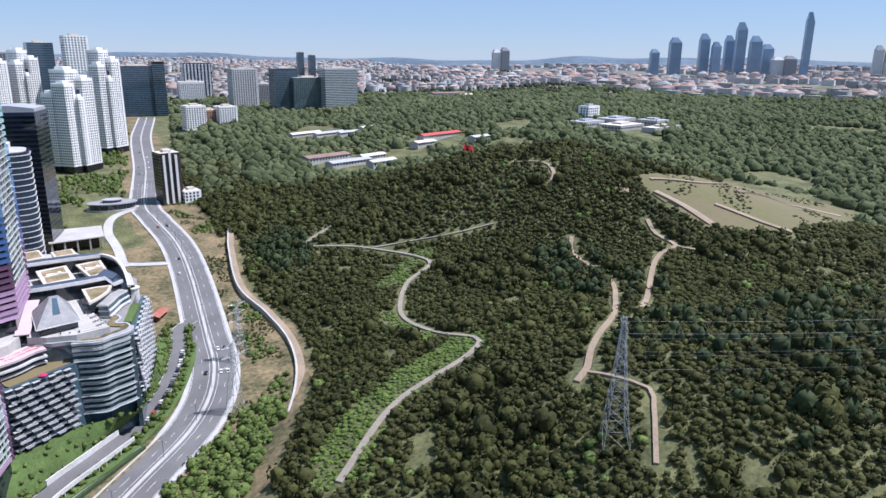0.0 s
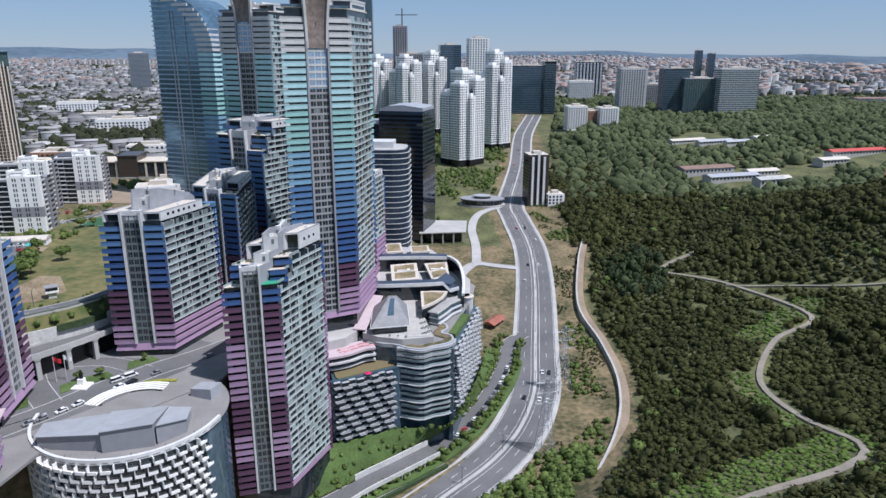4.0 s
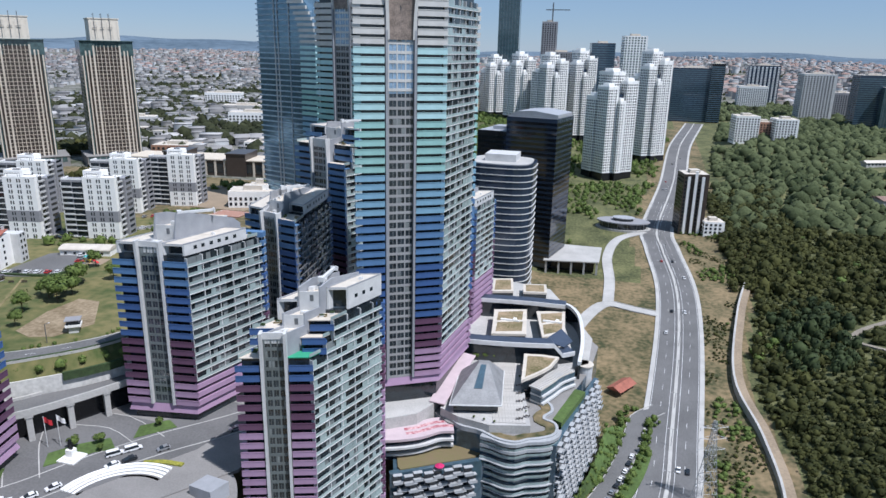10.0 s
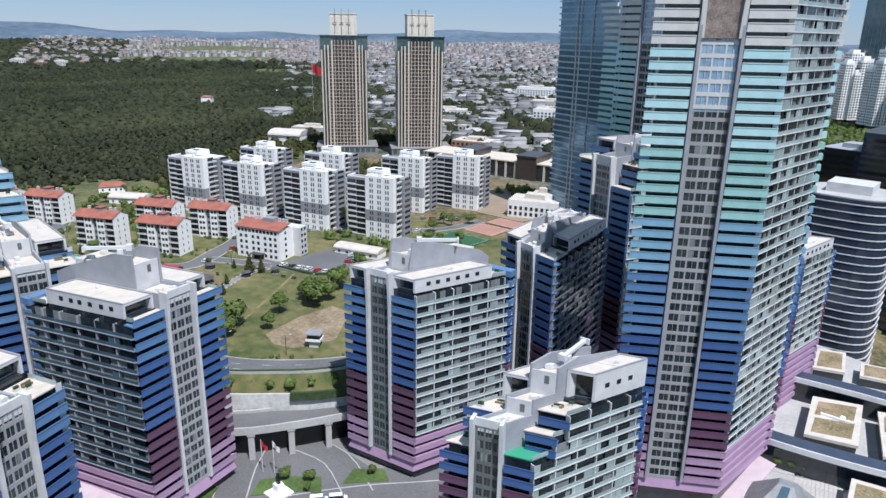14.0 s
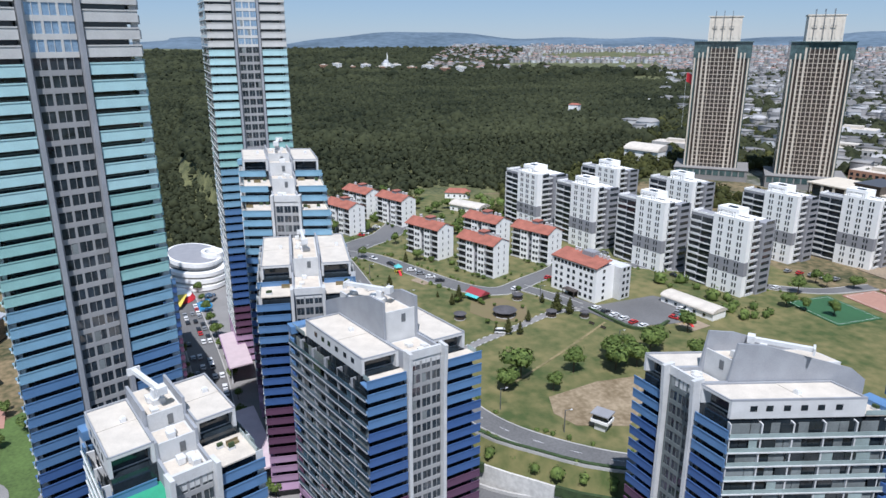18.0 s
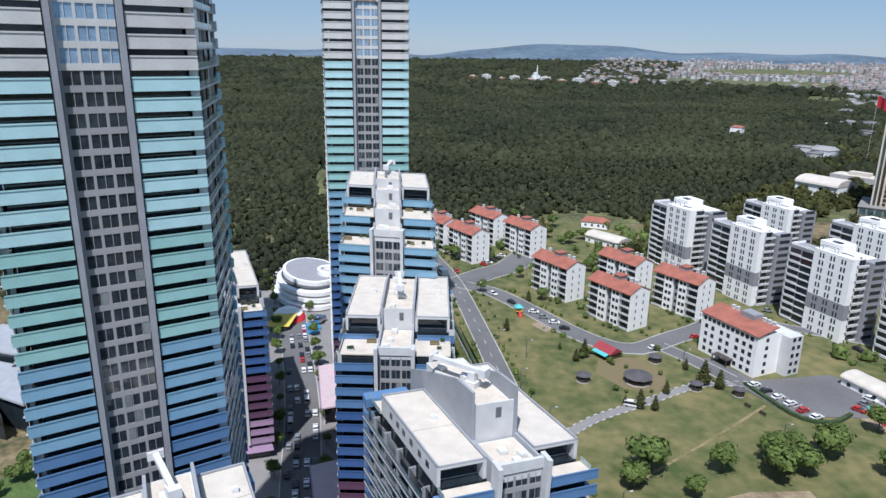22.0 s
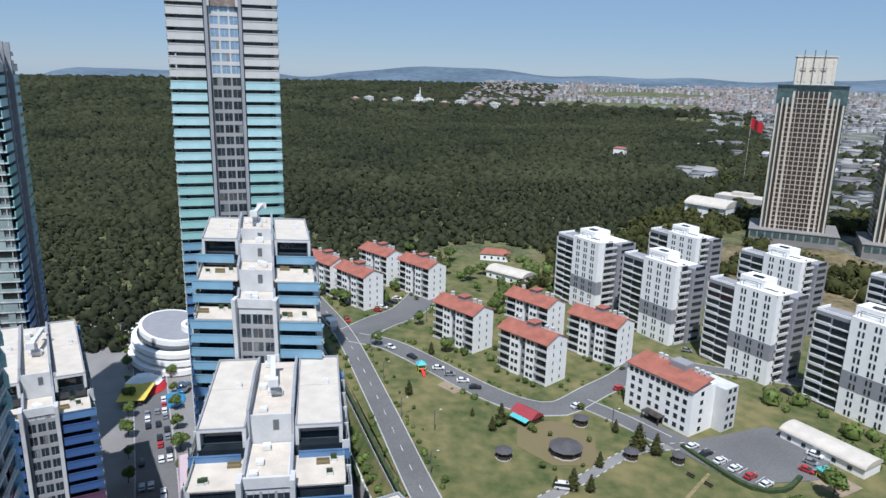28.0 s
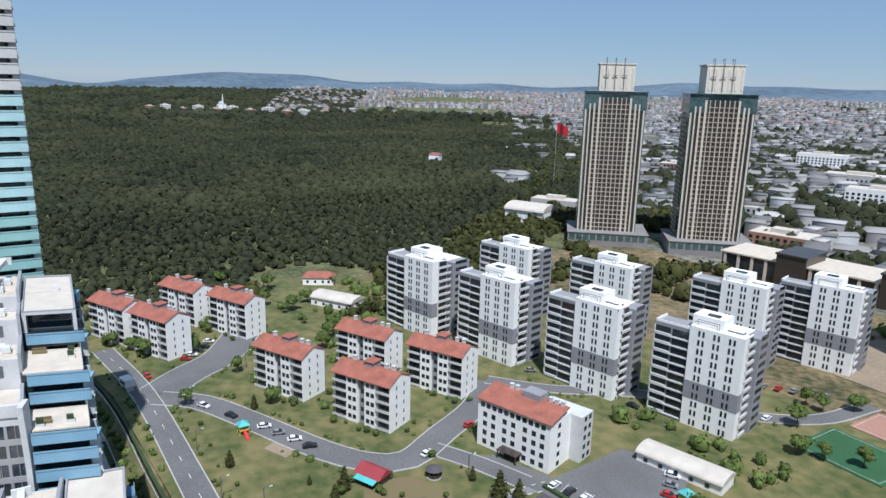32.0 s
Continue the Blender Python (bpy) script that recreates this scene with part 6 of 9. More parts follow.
# the planted bank between the hotel's foot and the service road
low = np.array([q[:2] + n[:2] * -5.0 for q, n in zip(SERV[2:-5], normals(SERV)[2:-5])])
foot = spline([(-52, 318), (-40, 324), (-9, 341), (3, 340.5), (18, 348), (25, 378), (31, 408), (34, 436)], 2)
foot = foot[np.linspace(0, len(foot) - 1, len(low)).astype(int)][:, :2]
bv, bf, steps = [], [], 6
for k in range(steps + 1):
    e = k / steps
    for p, q in zip(low, foot):
        x, y = p + (q - p) * e
        bv.append((x, y, float(ground(*p)) + 0.5 + (-52.5 - float(ground(*p)) - 0.5) * e ** 0.8 + 0.5 * math.sin(x * 0.7 + y)))
m = len(low)
bf = [(k * m + i, k * m + i + 1, (k + 1) * m + i + 1, (k + 1) * m + i) for k in range(steps) for i in range(m - 1)]
tagged(new("grass_bank", mesh_of("grass_bank", bv, bf, M["lawn"], True)), "green planted bank below the hotel", "bank", kind="structure")
BANK = np.array(bv)
tagged(new("lawn", ribbon("lawn", SERV[4:-8], 4.9, 11, 0.75, M["lawn"], 1.2, None)), "strip of green lawn below the hotel", "lawn", kind="structure")
street([(62, 588), (45, 592), (28, 596), (18, 580), (8, 545)], 4.0, "pale concrete slip road", None, lift=0.3, material="conc")
street([(28, 596), (27, 640), (23, 690), (30, 735), (52, 762)], 3.6, "pale concrete slip road", None, lift=0.3, material="conc")
# the raised ramp of the service road: deck, white walls, a gallery behind columns below it
RAMP = spline([(-36, 297.5), (-23.2, 312), (-8.7, 325), (8.0, 340)], 4)
rz = ground(RAMP[:, 0], RAMP[:, 1])
tagged(new("ramp_deck", ribbon("ramp_deck", RAMP, -4.6, 4.6, 3.6, M["asphalt"], 0.7, rz)), "grey asphalt deck of a raised ramp", "ramp", kind="structure")
tagged(new("ramp_parapet", ribbon("ramp_parapet", RAMP, 4.6, 5.1, 4.7, M["paint_wall"], 2.3, rz)), "white parapet of the raised ramp", "parapet", kind="structure")
tagged(new("retaining_wall", ribbon("retaining_wall", RAMP[4:], -5.2, -4.6, 6.4, M["paint_wall"], 8, rz[4:])), "white retaining wall above the ramp", "wall", kind="structure")
# the gallery's inner shade is drawn as a black wall
tagged(new("gallery_wall", ribbon("gallery_wall", RAMP, 0.5, 1.0, 2.9, M["black"], 4, rz)), "black back wall standing for the shade of the gallery under the ramp", "wall", kind="structure")
tagged(new("lane", ribbon("lane", RAMP, 5.2, 9.6, 0.3, M["pave"], 0.6, None)), "pale paved lane beside the ramp", "road", kind="structure")
tagged(new("hedge", ribbon("hedge", RAMP, 9.8, 11.4, 1.5, M["hedge"], 2.0, None)), "dark clipped hedge beside the main road", "hedge")
for q, n in zip(RAMP[1:], normals(RAMP)[1:]):
    c = q[:2] + n[:2] * 4.7
    tagged(new("gallery_column", boxes_mesh("gallery_column", [(-0.3, -0.3, -1, 0.3, 0.3, 3.0)], M["conc"])), "square concrete column under the ramp", "column", "gallery columns").matrix_basis = pose(c[0], c[1], float(ground(*c)), 0, 0, math.degrees(math.atan2(n[1], n[0])))
slab("plinth", [(-24, 640), (18, 647), (18, 690), (-25, 690)], -33, M["conc"], "flat pale roofed pavilion", "building", thick=0.8)
for i in range(5):
    tagged(new("pavilion_column", boxes_mesh("pavilion_column", [(-0.7, -0.7, -12, 0.7, 0.7, 0)], M["conc"])), "square concrete pavilion column", "column", "pavilion columns").matrix_basis = pose(-22 + i * 9.6, 642 + i * 1.5, -33.8)
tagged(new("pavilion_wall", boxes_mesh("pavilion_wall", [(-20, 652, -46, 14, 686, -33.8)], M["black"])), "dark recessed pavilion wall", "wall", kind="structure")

# the path and its retaining wall beside the wood
wz = valley(WALL[:, 1]) + 3.0
tagged(new("retaining_wall", ribbon("retaining_wall", WALL, -0.6, 0.6, 1.2, M["conc"], 7, wz)), "long grey retaining wall beside a dirt track", "wall", kind="structure")
tagged(new("dirt_track", ribbon("dirt_track", WALL, 0.6, 5.0, 0.35, M["earth"], 3, wz)), "sandy dirt track above the wall", "track", kind="structure")
for i, pl in enumerate(PATHS):
    wide = (1.6, 1.6, 1.0, 1.7, 1.2, 1.6, 1.2)[i]
    tagged(new("path", ribbon("path", pl, -wide, wide, 0.6, M["pathgrey" if i in (0, 6) else "earth"], 2, None)), "winding gravel path through the shrubs" if i in (0, 6) else "sandy dirt path through the shrubs", "path", kind="structure")


# ---- woods ----
def leaf_tree(rng, leaves, blob=True, fine=1):
    """A crown of leaf clumps over a lumpy dome, about 1 m in radius: arrays of vertices and triangles."""
    v, f = [], []
    if blob == "low":
        # a dome of two uneven rings, for trees far off
        k = 6
        for h, r in ((-0.35, 0.9), (0.35, 0.8)):
            v += [(r * math.cos(i * math.tau / k + h) * rng.uniform(0.75, 1.2), r * math.sin(i * math.tau / k + h) * rng.uniform(0.75, 1.2), h + rng.uniform(-0.2, 0.2)) for i in range(k)]
        v.append((rng.uniform(-0.2, 0.2), rng.uniform(-0.2, 0.2), rng.uniform(0.8, 1.1)))
        for i in range(k):
            j = (i + 1) % k
            f += [(i, j, k + i), (j, k + j, k + i), (k + i, k + j, 2 * k)]
    elif blob:
        bm = bmesh.new()
        bmesh.ops.create_icosphere(bm, subdivisions=fine, radius=0.86)
        low = [q for q in bm.faces if q.calc_center_median().z < -0.3]
        bmesh.ops.delete(bm, geom=low, context="FACES")
        bm.verts.index_update()
        v += [tuple(q.co * rng.uniform(0.62, 1.24)) for q in bm.verts]
        f += [tuple(q.index for q in p.verts) for p in bm.faces]
        bm.free()
    for _ in range(leaves):
        n = Vector((rng.gauss(0, 1), rng.gauss(0, 1), rng.gauss(0.5, 0.8))).normalized()
        c = n * rng.uniform(0.80, 1.10)
        side = n.cross(Vector((rng.gauss(0, 1), rng.gauss(0, 1), rng.gauss(0, 1)))).normalized()
        up = (n.cross(side) + n * rng.uniform(-0.5, 0.5)).normalized()
        s = rng.uniform(0.14, 0.30)
        k = len(v)
        v += [tuple(c - side * s), tuple(c + side * s), tuple(c + up * s * 1.6)]
        f.append((k, k + 1, k + 2))
    return np.array(v, np.float32), np.array(f, np.int32)


def scatter(name, label, templates, pts, radius, tall, material, seed, category="woodland"):
    rng = np.random.default_rng(seed)
    vs, fs, k = [], [], 0
    pick = rng.integers(0, len(templates), len(pts))
    for i, (tv, tf) in enumerate(templates):
        p = pts[pick == i]
        if not len(p):
            continue
        r = radius * rng.uniform(0.55, 1.0, len(p)) * np.where(rng.random(len(p)) < 0.2, 1.55, 1.1)
        a = rng.uniform(0, 6.283, len(p))
        ca, sa = np.cos(a)[:, None], np.sin(a)[:, None]
        x = (tv[None, :, 0] * ca - tv[None, :, 1] * sa) * r[:, None] + p[:, :1]
        y = (tv[None, :, 0] * sa + tv[None, :, 1] * ca) * r[:, None] + p[:, 1:2]
        z = (tv[None, :, 2] + 0.55) * (r * tall * rng.uniform(0.8, 1.2, len(p)))[:, None] + p[:, 2:3]
        vs.append(np.stack([x, y, z], -1).reshape(-1, 3))
        fs.append((tf[None] + (np.arange(len(p)) * len(tv))[:, None, None] + k).reshape(-1, 3))
        k += len(p) * len(tv)
    return tagged(new(name, big_mesh(name, np.concatenate(vs), np.concatenate(fs), material)), label, category, kind="stuff")


def grid_points(x0, x1, y0, y1, step, seed):
    rng = np.random.default_rng(seed)
    gx, gy = np.meshgrid(np.arange(x0, x1, step), np.arange(y0, y1, step))
    p = np.stack([gx.ravel(), gy.ravel()], 1) + rng.uniform(-0.45, 0.45, (gx.size, 2)) * step
    return p


def on_ground(p):
    return np.column_stack([p, ground(p[:, 0], p[:, 1])])


def line_gap(p, line):
    best = np.full(len(p), 1e9)
    for q in line[:, :2]:
        best = np.minimum(best, np.hypot(p[:, 0] - q[0], p[:, 1] - q[1]))
    return best




# ---- buildings further off ----
def grid_block(name, label, x, y, w, d, z1, ang=0, wall="paint", pane="glass", storey=3.4, step=4.0, steps=(), group="distant buildings", z0=None, ribbon_windows=False, top=None):
    """A block with real window rows on the two faces that look back towards the path (-y and both x sides)."""
    z0 = gz(x, y) - 2 if z0 is None else z0
    t = thing(name, pose(x, y, z0, 0, 0, ang), label, "building", group)
    h = z1 - z0
    tiers = [(w, d, h)] + list(steps)
    for tw, td, th in tiers:
        part("wall", boxes_mesh("wall", [(-tw / 2, -td / 2, 0, tw / 2, td / 2, th)], M[wall]), t)
        part("roof", boxes_mesh("roof", [(-tw / 2 + 0.4, -td / 2 + 0.4, th, tw / 2 - 0.4, td / 2 - 0.4, th + 0.2), (-tw * 0.2, -td * 0.2, th, tw * 0.2, td * 0.2, th + 3.0)], M[top or "roof_white"]), t)
    if ribbon_windows:
        rows = [(-w / 2 - 0.12, -d / 2 - 0.12, i * storey, w / 2 + 0.12, d / 2 + 0.12, (i + 0.55) * storey) for i in range(1, int(h / storey))]
        tagged(part("glazing", boxes_mesh("glazing", rows, M[pane]), t), kind="stuff")
        fins = [] if wall in ("navyglass", "black") else [(x, -d / 2 - 0.35, 2, x + 0.3, -d / 2, h) for x in np.arange(-w / 2 + 3, w / 2, 4.5)]
        if fins:
            tagged(part("mullion_grid", boxes_mesh("mullion_grid", fins, M["lightgrey" if wall in ("lightgrey", "paint") else "steel"]), t), kind="stuff")
    else:
        wins = []
        for i in range(1, int(h / storey)):
            z = i * storey
            for k in range(int(w / step)):
                xx = -w / 2 + (k + 0.25) * step
                wins.append((xx, -d / 2 - 0.15, z, xx + step * 0.5, -d / 2 + 0.1, z + storey * 0.6))
            for k in range(int(d / step)):
                yy = -d / 2 + (k + 0.25) * step
                wins.append((-w / 2 - 0.15, yy, z, -w / 2 + 0.1, yy + step * 0.5, z + storey * 0.6))
                wins.append((w / 2 - 0.1, yy, z, w / 2 + 0.15, yy + step * 0.5, z + storey * 0.6))
        tagged(part("glazing", boxes_mesh("glazing", wins, M[pane]), t), kind="stuff")
    return t


def white_highrise(x, y, w, z1, ang=0):
    """A white residential tower of clustered shafts that step up to the middle, with dense window rows, dark slots between them and a dark base."""
    z0 = gz(x, y) - 2
    t = thing("residential_tower", pose(x, y, z0, 0, 0, ang), "stepped white residential tower with dense rows of windows", "tower", "white residential towers")
    h = z1 - z0
    part("slot", boxes_mesh("slot", [(-w * 0.36, -w * 0.36, 0, w * 0.36, w * 0.36, h * 0.80)], M["navyglass"]), t, None, "dark glazed slot between the shafts")
    for k, (cx, cy, cw, cd, ch) in enumerate(((0.0, 0.05, 0.42, 0.56, 1.0), (-0.30, -0.20, 0.34, 0.44, 0.87), (0.27, -0.27, 0.38, 0.40, 0.92), (-0.37, 0.20, 0.30, 0.36, 0.78), (0.36, 0.17, 0.30, 0.38, 0.82), (-0.05, -0.40, 0.20, 0.26, 0.74))):
        cx, cy, cw, cd, ch = cx * w, cy * w, cw * w, cd * w, ch * h
        shaft = part("shaft", boxes_mesh("shaft", [(cx - cw / 2, cy - cd / 2, 9, cx + cw / 2, cy + cd / 2, ch), (cx - cw * 0.28, cy - cd * 0.28, ch, cx + cw * 0.28, cy + cd * 0.28, ch + 3.2)], M["paint"]), t)
        wins = []
        for i in range(int((ch - 12) / 3.1)):
            z = 11 + i * 3.1
            for s in np.arange(-cw / 2 + 0.9, cw / 2 - 1.8, 3.1):
                wins += [(cx + s, cy - cd / 2 - 0.1, z, cx + s + 1.7, cy - cd / 2 + 0.1, z + 1.9)]
            for s in np.arange(-cd / 2 + 0.9, cd / 2 - 1.8, 3.1):
                wins += [(cx + cw / 2 - 0.1, cy + s, z, cx + cw / 2 + 0.1, cy + s + 1.7, z + 1.9), (cx - cw / 2 - 0.1, cy + s, z, cx - cw / 2 + 0.1, cy + s + 1.7, z + 1.9)]
        tagged(part("glazing", boxes_mesh("glazing", wins, M["glass"]), shaft), kind="stuff")
        for s in (-cw / 2 + 0.25, 0, cw / 2 - 0.25):
            part("pier", boxes_mesh("pier", [(cx + s - 0.25, cy - cd / 2 - 0.45, 9, cx + s + 0.25, cy - cd / 2, ch + 1.6)], M["paint"]), t)
        part("dark_base", boxes_mesh("dark_base", [(cx - cw / 2 - 0.3, cy - cd / 2 - 0.3, 0, cx + cw / 2 + 0.3, cy + cd / 2 + 0.3, 9)], M["black"]), t, None, "dark clad base")
    return t


for x, y, w, z1, a in ((6.8, 962, 44, 101, 42), (50, 1062, 38, 124, 40), (-83, 1104, 38, 117, 44), (-46, 1150, 36, 123, 38), (-128, 1125, 34, 117, 42), (-175, 1180, 34, 112, 40), (-215, 1150, 34, 106, 40)):
    white_highrise(x, y, w, z1, a)
grid_block("office_tower", "dark navy glass office tower", -21, 1215, 34, 30, 134, 10, "navyglass", "glass_blue", ribbon_windows=True)
grid_block("office_tower", "white tower with a dark green top", 25, 1135, 30, 30, 143, 10, "paint", "glass_teal")
grid_block("office_tower", "tall rounded blue glass tower", -166, 1240, 32, 30, 205, 5, "glass_blue", "glass_teal", ribbon_windows=True)
con = grid_block("unfinished_tower", "unfinished grey concrete tower under construction", -117, 1350, 26, 26, 168, 8, "paint_grey", "black")
grid_block("unfinished_tower", "lower unfinished concrete block beside a crane", -95, 1345, 50, 30, 120, 8, "paint_grey", "black")
t = thing("tower_crane", pose(-112, 1340, 0), "slim tower crane on an unfinished tower", "crane")
part("mast", boxes_mesh("mast", [(-1, -1, 0, 1, 1, 198)], M["steel"]), t)
part("jib", boxes_mesh("jib", [(-12, -0.6, 186, 28, 0.6, 187.5)], M["steel"]), t)
grid_block("office_block", "wide dark blue glass office block", 128, 1445, 82, 40, 98, 5, "navyglass", "glass_blue", ribbon_windows=True)
grid_block("office_block", "dark glass annex with a taller core", 165, 1440, 22, 30, 106, 5, "black", "glass_blue", ribbon_windows=True)
grid_block("office_tower", "dark glass office tower with white fins", 294, 1790, 64, 40, 100, 0, "navyglass", "paint", step=8)
grid_block("office_block", "white gridded office block", 263, 1690, 56, 30, 60, 0, "paint", "glass")
grid_block("office_block", "low white block with wide wings", 186, 1190, 32, 28, 40, 8, "paint", "glass")
grid_block("office_block", "low white block with wide wings", 236, 1186, 30, 28, 38, 8, "paint", "glass")
grid_block("office_block", "orange-brown middle wing of a low block", 211, 1196, 22, 20, 32, 8, "brick", "glass")
grid_block("office_tower", "grey gridded office tower", 340, 1508, 54, 36, 92, 5, "lightgrey", "glass", step=5)
grid_block("office_tower", "grey glass office tower", 400, 1580, 34, 30, 58, 5, "paint_grey", "glass")
grid_block("office_tower", "dark glass tower with a white side wall", 402, 1422, 48, 34, 94, 5, "navyglass", "glass_blue", ribbon_windows=True)
grid_block("office_tower", "dark green glass office block", 448, 1414, 70, 36, 76, 5, "glass_blue", "glass_teal", ribbon_windows=True)
grid_block("office_tower", "light banded office tower", 510, 1396, 72, 34, 95, 5, "lightgrey", "glass_teal", ribbon_windows=True)
grid_block("office_tower", "slim far blue tower", 640, 2070, 18, 18, 128, 0, "navyglass", "glass_blue", ribbon_windows=True)
grid_block("office_tower", "slim far blue tower", 672, 2060, 18, 18, 120, 0, "navyglass", "glass_blue", ribbon_windows=True)
grid_block("office_tower", "grey office tower far beyond the roofs", -930, 2005, 52, 30, 118, 30, "paint_grey", "glass_blue", ribbon_windows=True)
grid_block("residential_block", "dark residential block with white vertical fins", 90, 778, 22, 22, 20, 12, "brown", "glass")
grid_block("residential_block", "white framed podium of a residential block", 110, 772, 18, 16, -21, 12, "paint", "glass")
for k in (-6, 0, 6):
    q = thing("white_fin", pose(92 + k, 766.2, -34), "white rendered vertical fin of a residential block", "fin", "residential fins")
    part("blade", boxes_mesh("blade", [(-1.2, -0.6, 0, 1.2, 0.8, 57 if k == 0 else 52)], M["paint"]), q)


def metro_hall():
    t = thing("station_hall", pose(33, 770, gz(33, 770)), "dark low station hall with a broad curved roof", "hall")
    oval = lambda r, k: [(math.cos(a) * r, math.sin(a) * r * k) for a in np.arange(0, 6.28, 0.25)]  # noqa: E731
    part("plinth", prism_mesh("plinth", oval(25, 0.55), -3, 0.6, M["conc"]), t)
    part("glass_wall", prism_mesh("glass_wall", oval(21, 0.55), 0.6, 6.0, M["glass"]), t)
    for a in np.arange(0.1, 6.28, 0.4):
        part("column", boxes_mesh("column", [(-0.25, -0.25, 0, 0.25, 0.25, 5.4)], M["steel"]), t, pose(math.cos(a) * 22, math.sin(a) * 12.1, 0.6))
    part("roof", prism_mesh("roof", oval(24, 0.58), 6.0, 7.0, M["paint_grey"]), t, None, "dark grey curved roof sheet")
    part("drum", prism_mesh("drum", oval(9, 0.7), 7.0, 9.4, M["glass"]), t)
    part("drum_roof", prism_mesh("drum_roof", oval(10, 0.7), 9.4, 10.0, M["zinc"]), t)


metro_hall()


def striped_office():
    t = thing("office_building", pose(-46, 566, gz(-46, 566)), "dark rounded office building with white horizontal stripes", "building")
    z0 = gz(-46, 566)
    ring = [(22 * math.copysign(abs(math.cos(a)) ** 0.6, math.cos(a)), 20 * math.copysign(abs(math.sin(a)) ** 0.6, math.sin(a))) for a in np.arange(0, 6.28, 0.2)]
    top = 54 - z0
    part("wall", prism_mesh("wall", ring, -3, top, M["navyglass"]), t)
    for i in range(int(top / 4.1)):
        part("stripe", prism_mesh("stripe", [(x * 1.015, y * 1.015) for x, y in ring], 3 + i * 4.1, 3.5 + i * 4.1, M["lightgrey"]), t)
    part("roof", prism_mesh("roof", [(x * 0.9, y * 0.9) for x, y in ring], top, top + 0.4, M["conc"]), t)
    part("plant_room", boxes_mesh("plant_room", [(-10, -8, top, 10, 10, top + 5)], M["lightgrey"]), t)


striped_office()
grid_block("office_tower", "black glass office tower with a curved pale crown", -36, 668, 40, 40, 74, -12, "navyglass", "glass_dark", storey=3.8, ribbon_windows=True, top="zinc")
t = thing("roof_crown", pose(-36, 668, 74, 0, 0, -12), "pale sloping crown on the roof of a black office tower", "roof")
part("sheet", profile_mesh("sheet", [(-20, 0.4), (20, 0.4), (20, 3.0), (2, 5.2), (-12, 4.4), (-20, 1.2)], -19, 16, M["zinc"]), t)
grid_block("office_block", "black glass wing of an office tower", -66, 672, 30, 30, 62, -12, "black", "glass_dark", storey=3.8, ribbon_windows=True, top="zinc")

# the far skyline: glass towers some kilometres off, most in a haze-tinted colour
for ang_px, w, top, far, key in ((1141, 46, 40, 3300, "haze_glass"), (1175, 60, 90, 3350, "haze_glass"), (1224, 50, 105, 3300, "haze_glass"), (1245, 44, 70, 3250, "haze_glass"), (1266, 46, 100, 3400, "haze_glass"), (1285, 50, 150, 3300, "haze_glass"), (1311, 56, 95, 3300, "haze_glass"), (1332, 56, 62, 3350, "haze_glass"), (1398, 34, 178, 3150, "haze_glass"), (1522, 42, 62, 3600, "lightgrey"), (1541, 42, 62, 3600, "lightgrey"), (1562, 42, 62, 3600, "lightgrey"), (872, 50, 35, 3500, "lightgrey"), (886, 50, 45, 3500, "paint_grey"), (1352, 60, 10, 3300, "lightgrey"), (1372, 60, 15, 3300, "paint_grey")):
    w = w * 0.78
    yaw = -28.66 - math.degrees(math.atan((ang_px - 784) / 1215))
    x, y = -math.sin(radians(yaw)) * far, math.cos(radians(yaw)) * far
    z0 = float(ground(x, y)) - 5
    t = thing("skyscraper", pose(x, y, z0, 0, 0, yaw + 15), "far glass skyscraper of a distant skyline, blue-grey with haze", "skyscraper", "distant skyline")
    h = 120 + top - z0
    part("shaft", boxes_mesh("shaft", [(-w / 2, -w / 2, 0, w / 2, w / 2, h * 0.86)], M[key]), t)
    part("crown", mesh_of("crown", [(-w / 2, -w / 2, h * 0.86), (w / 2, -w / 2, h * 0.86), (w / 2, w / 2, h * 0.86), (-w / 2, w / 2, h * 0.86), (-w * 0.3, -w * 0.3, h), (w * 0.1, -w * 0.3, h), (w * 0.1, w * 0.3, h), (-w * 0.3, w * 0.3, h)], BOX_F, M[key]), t)


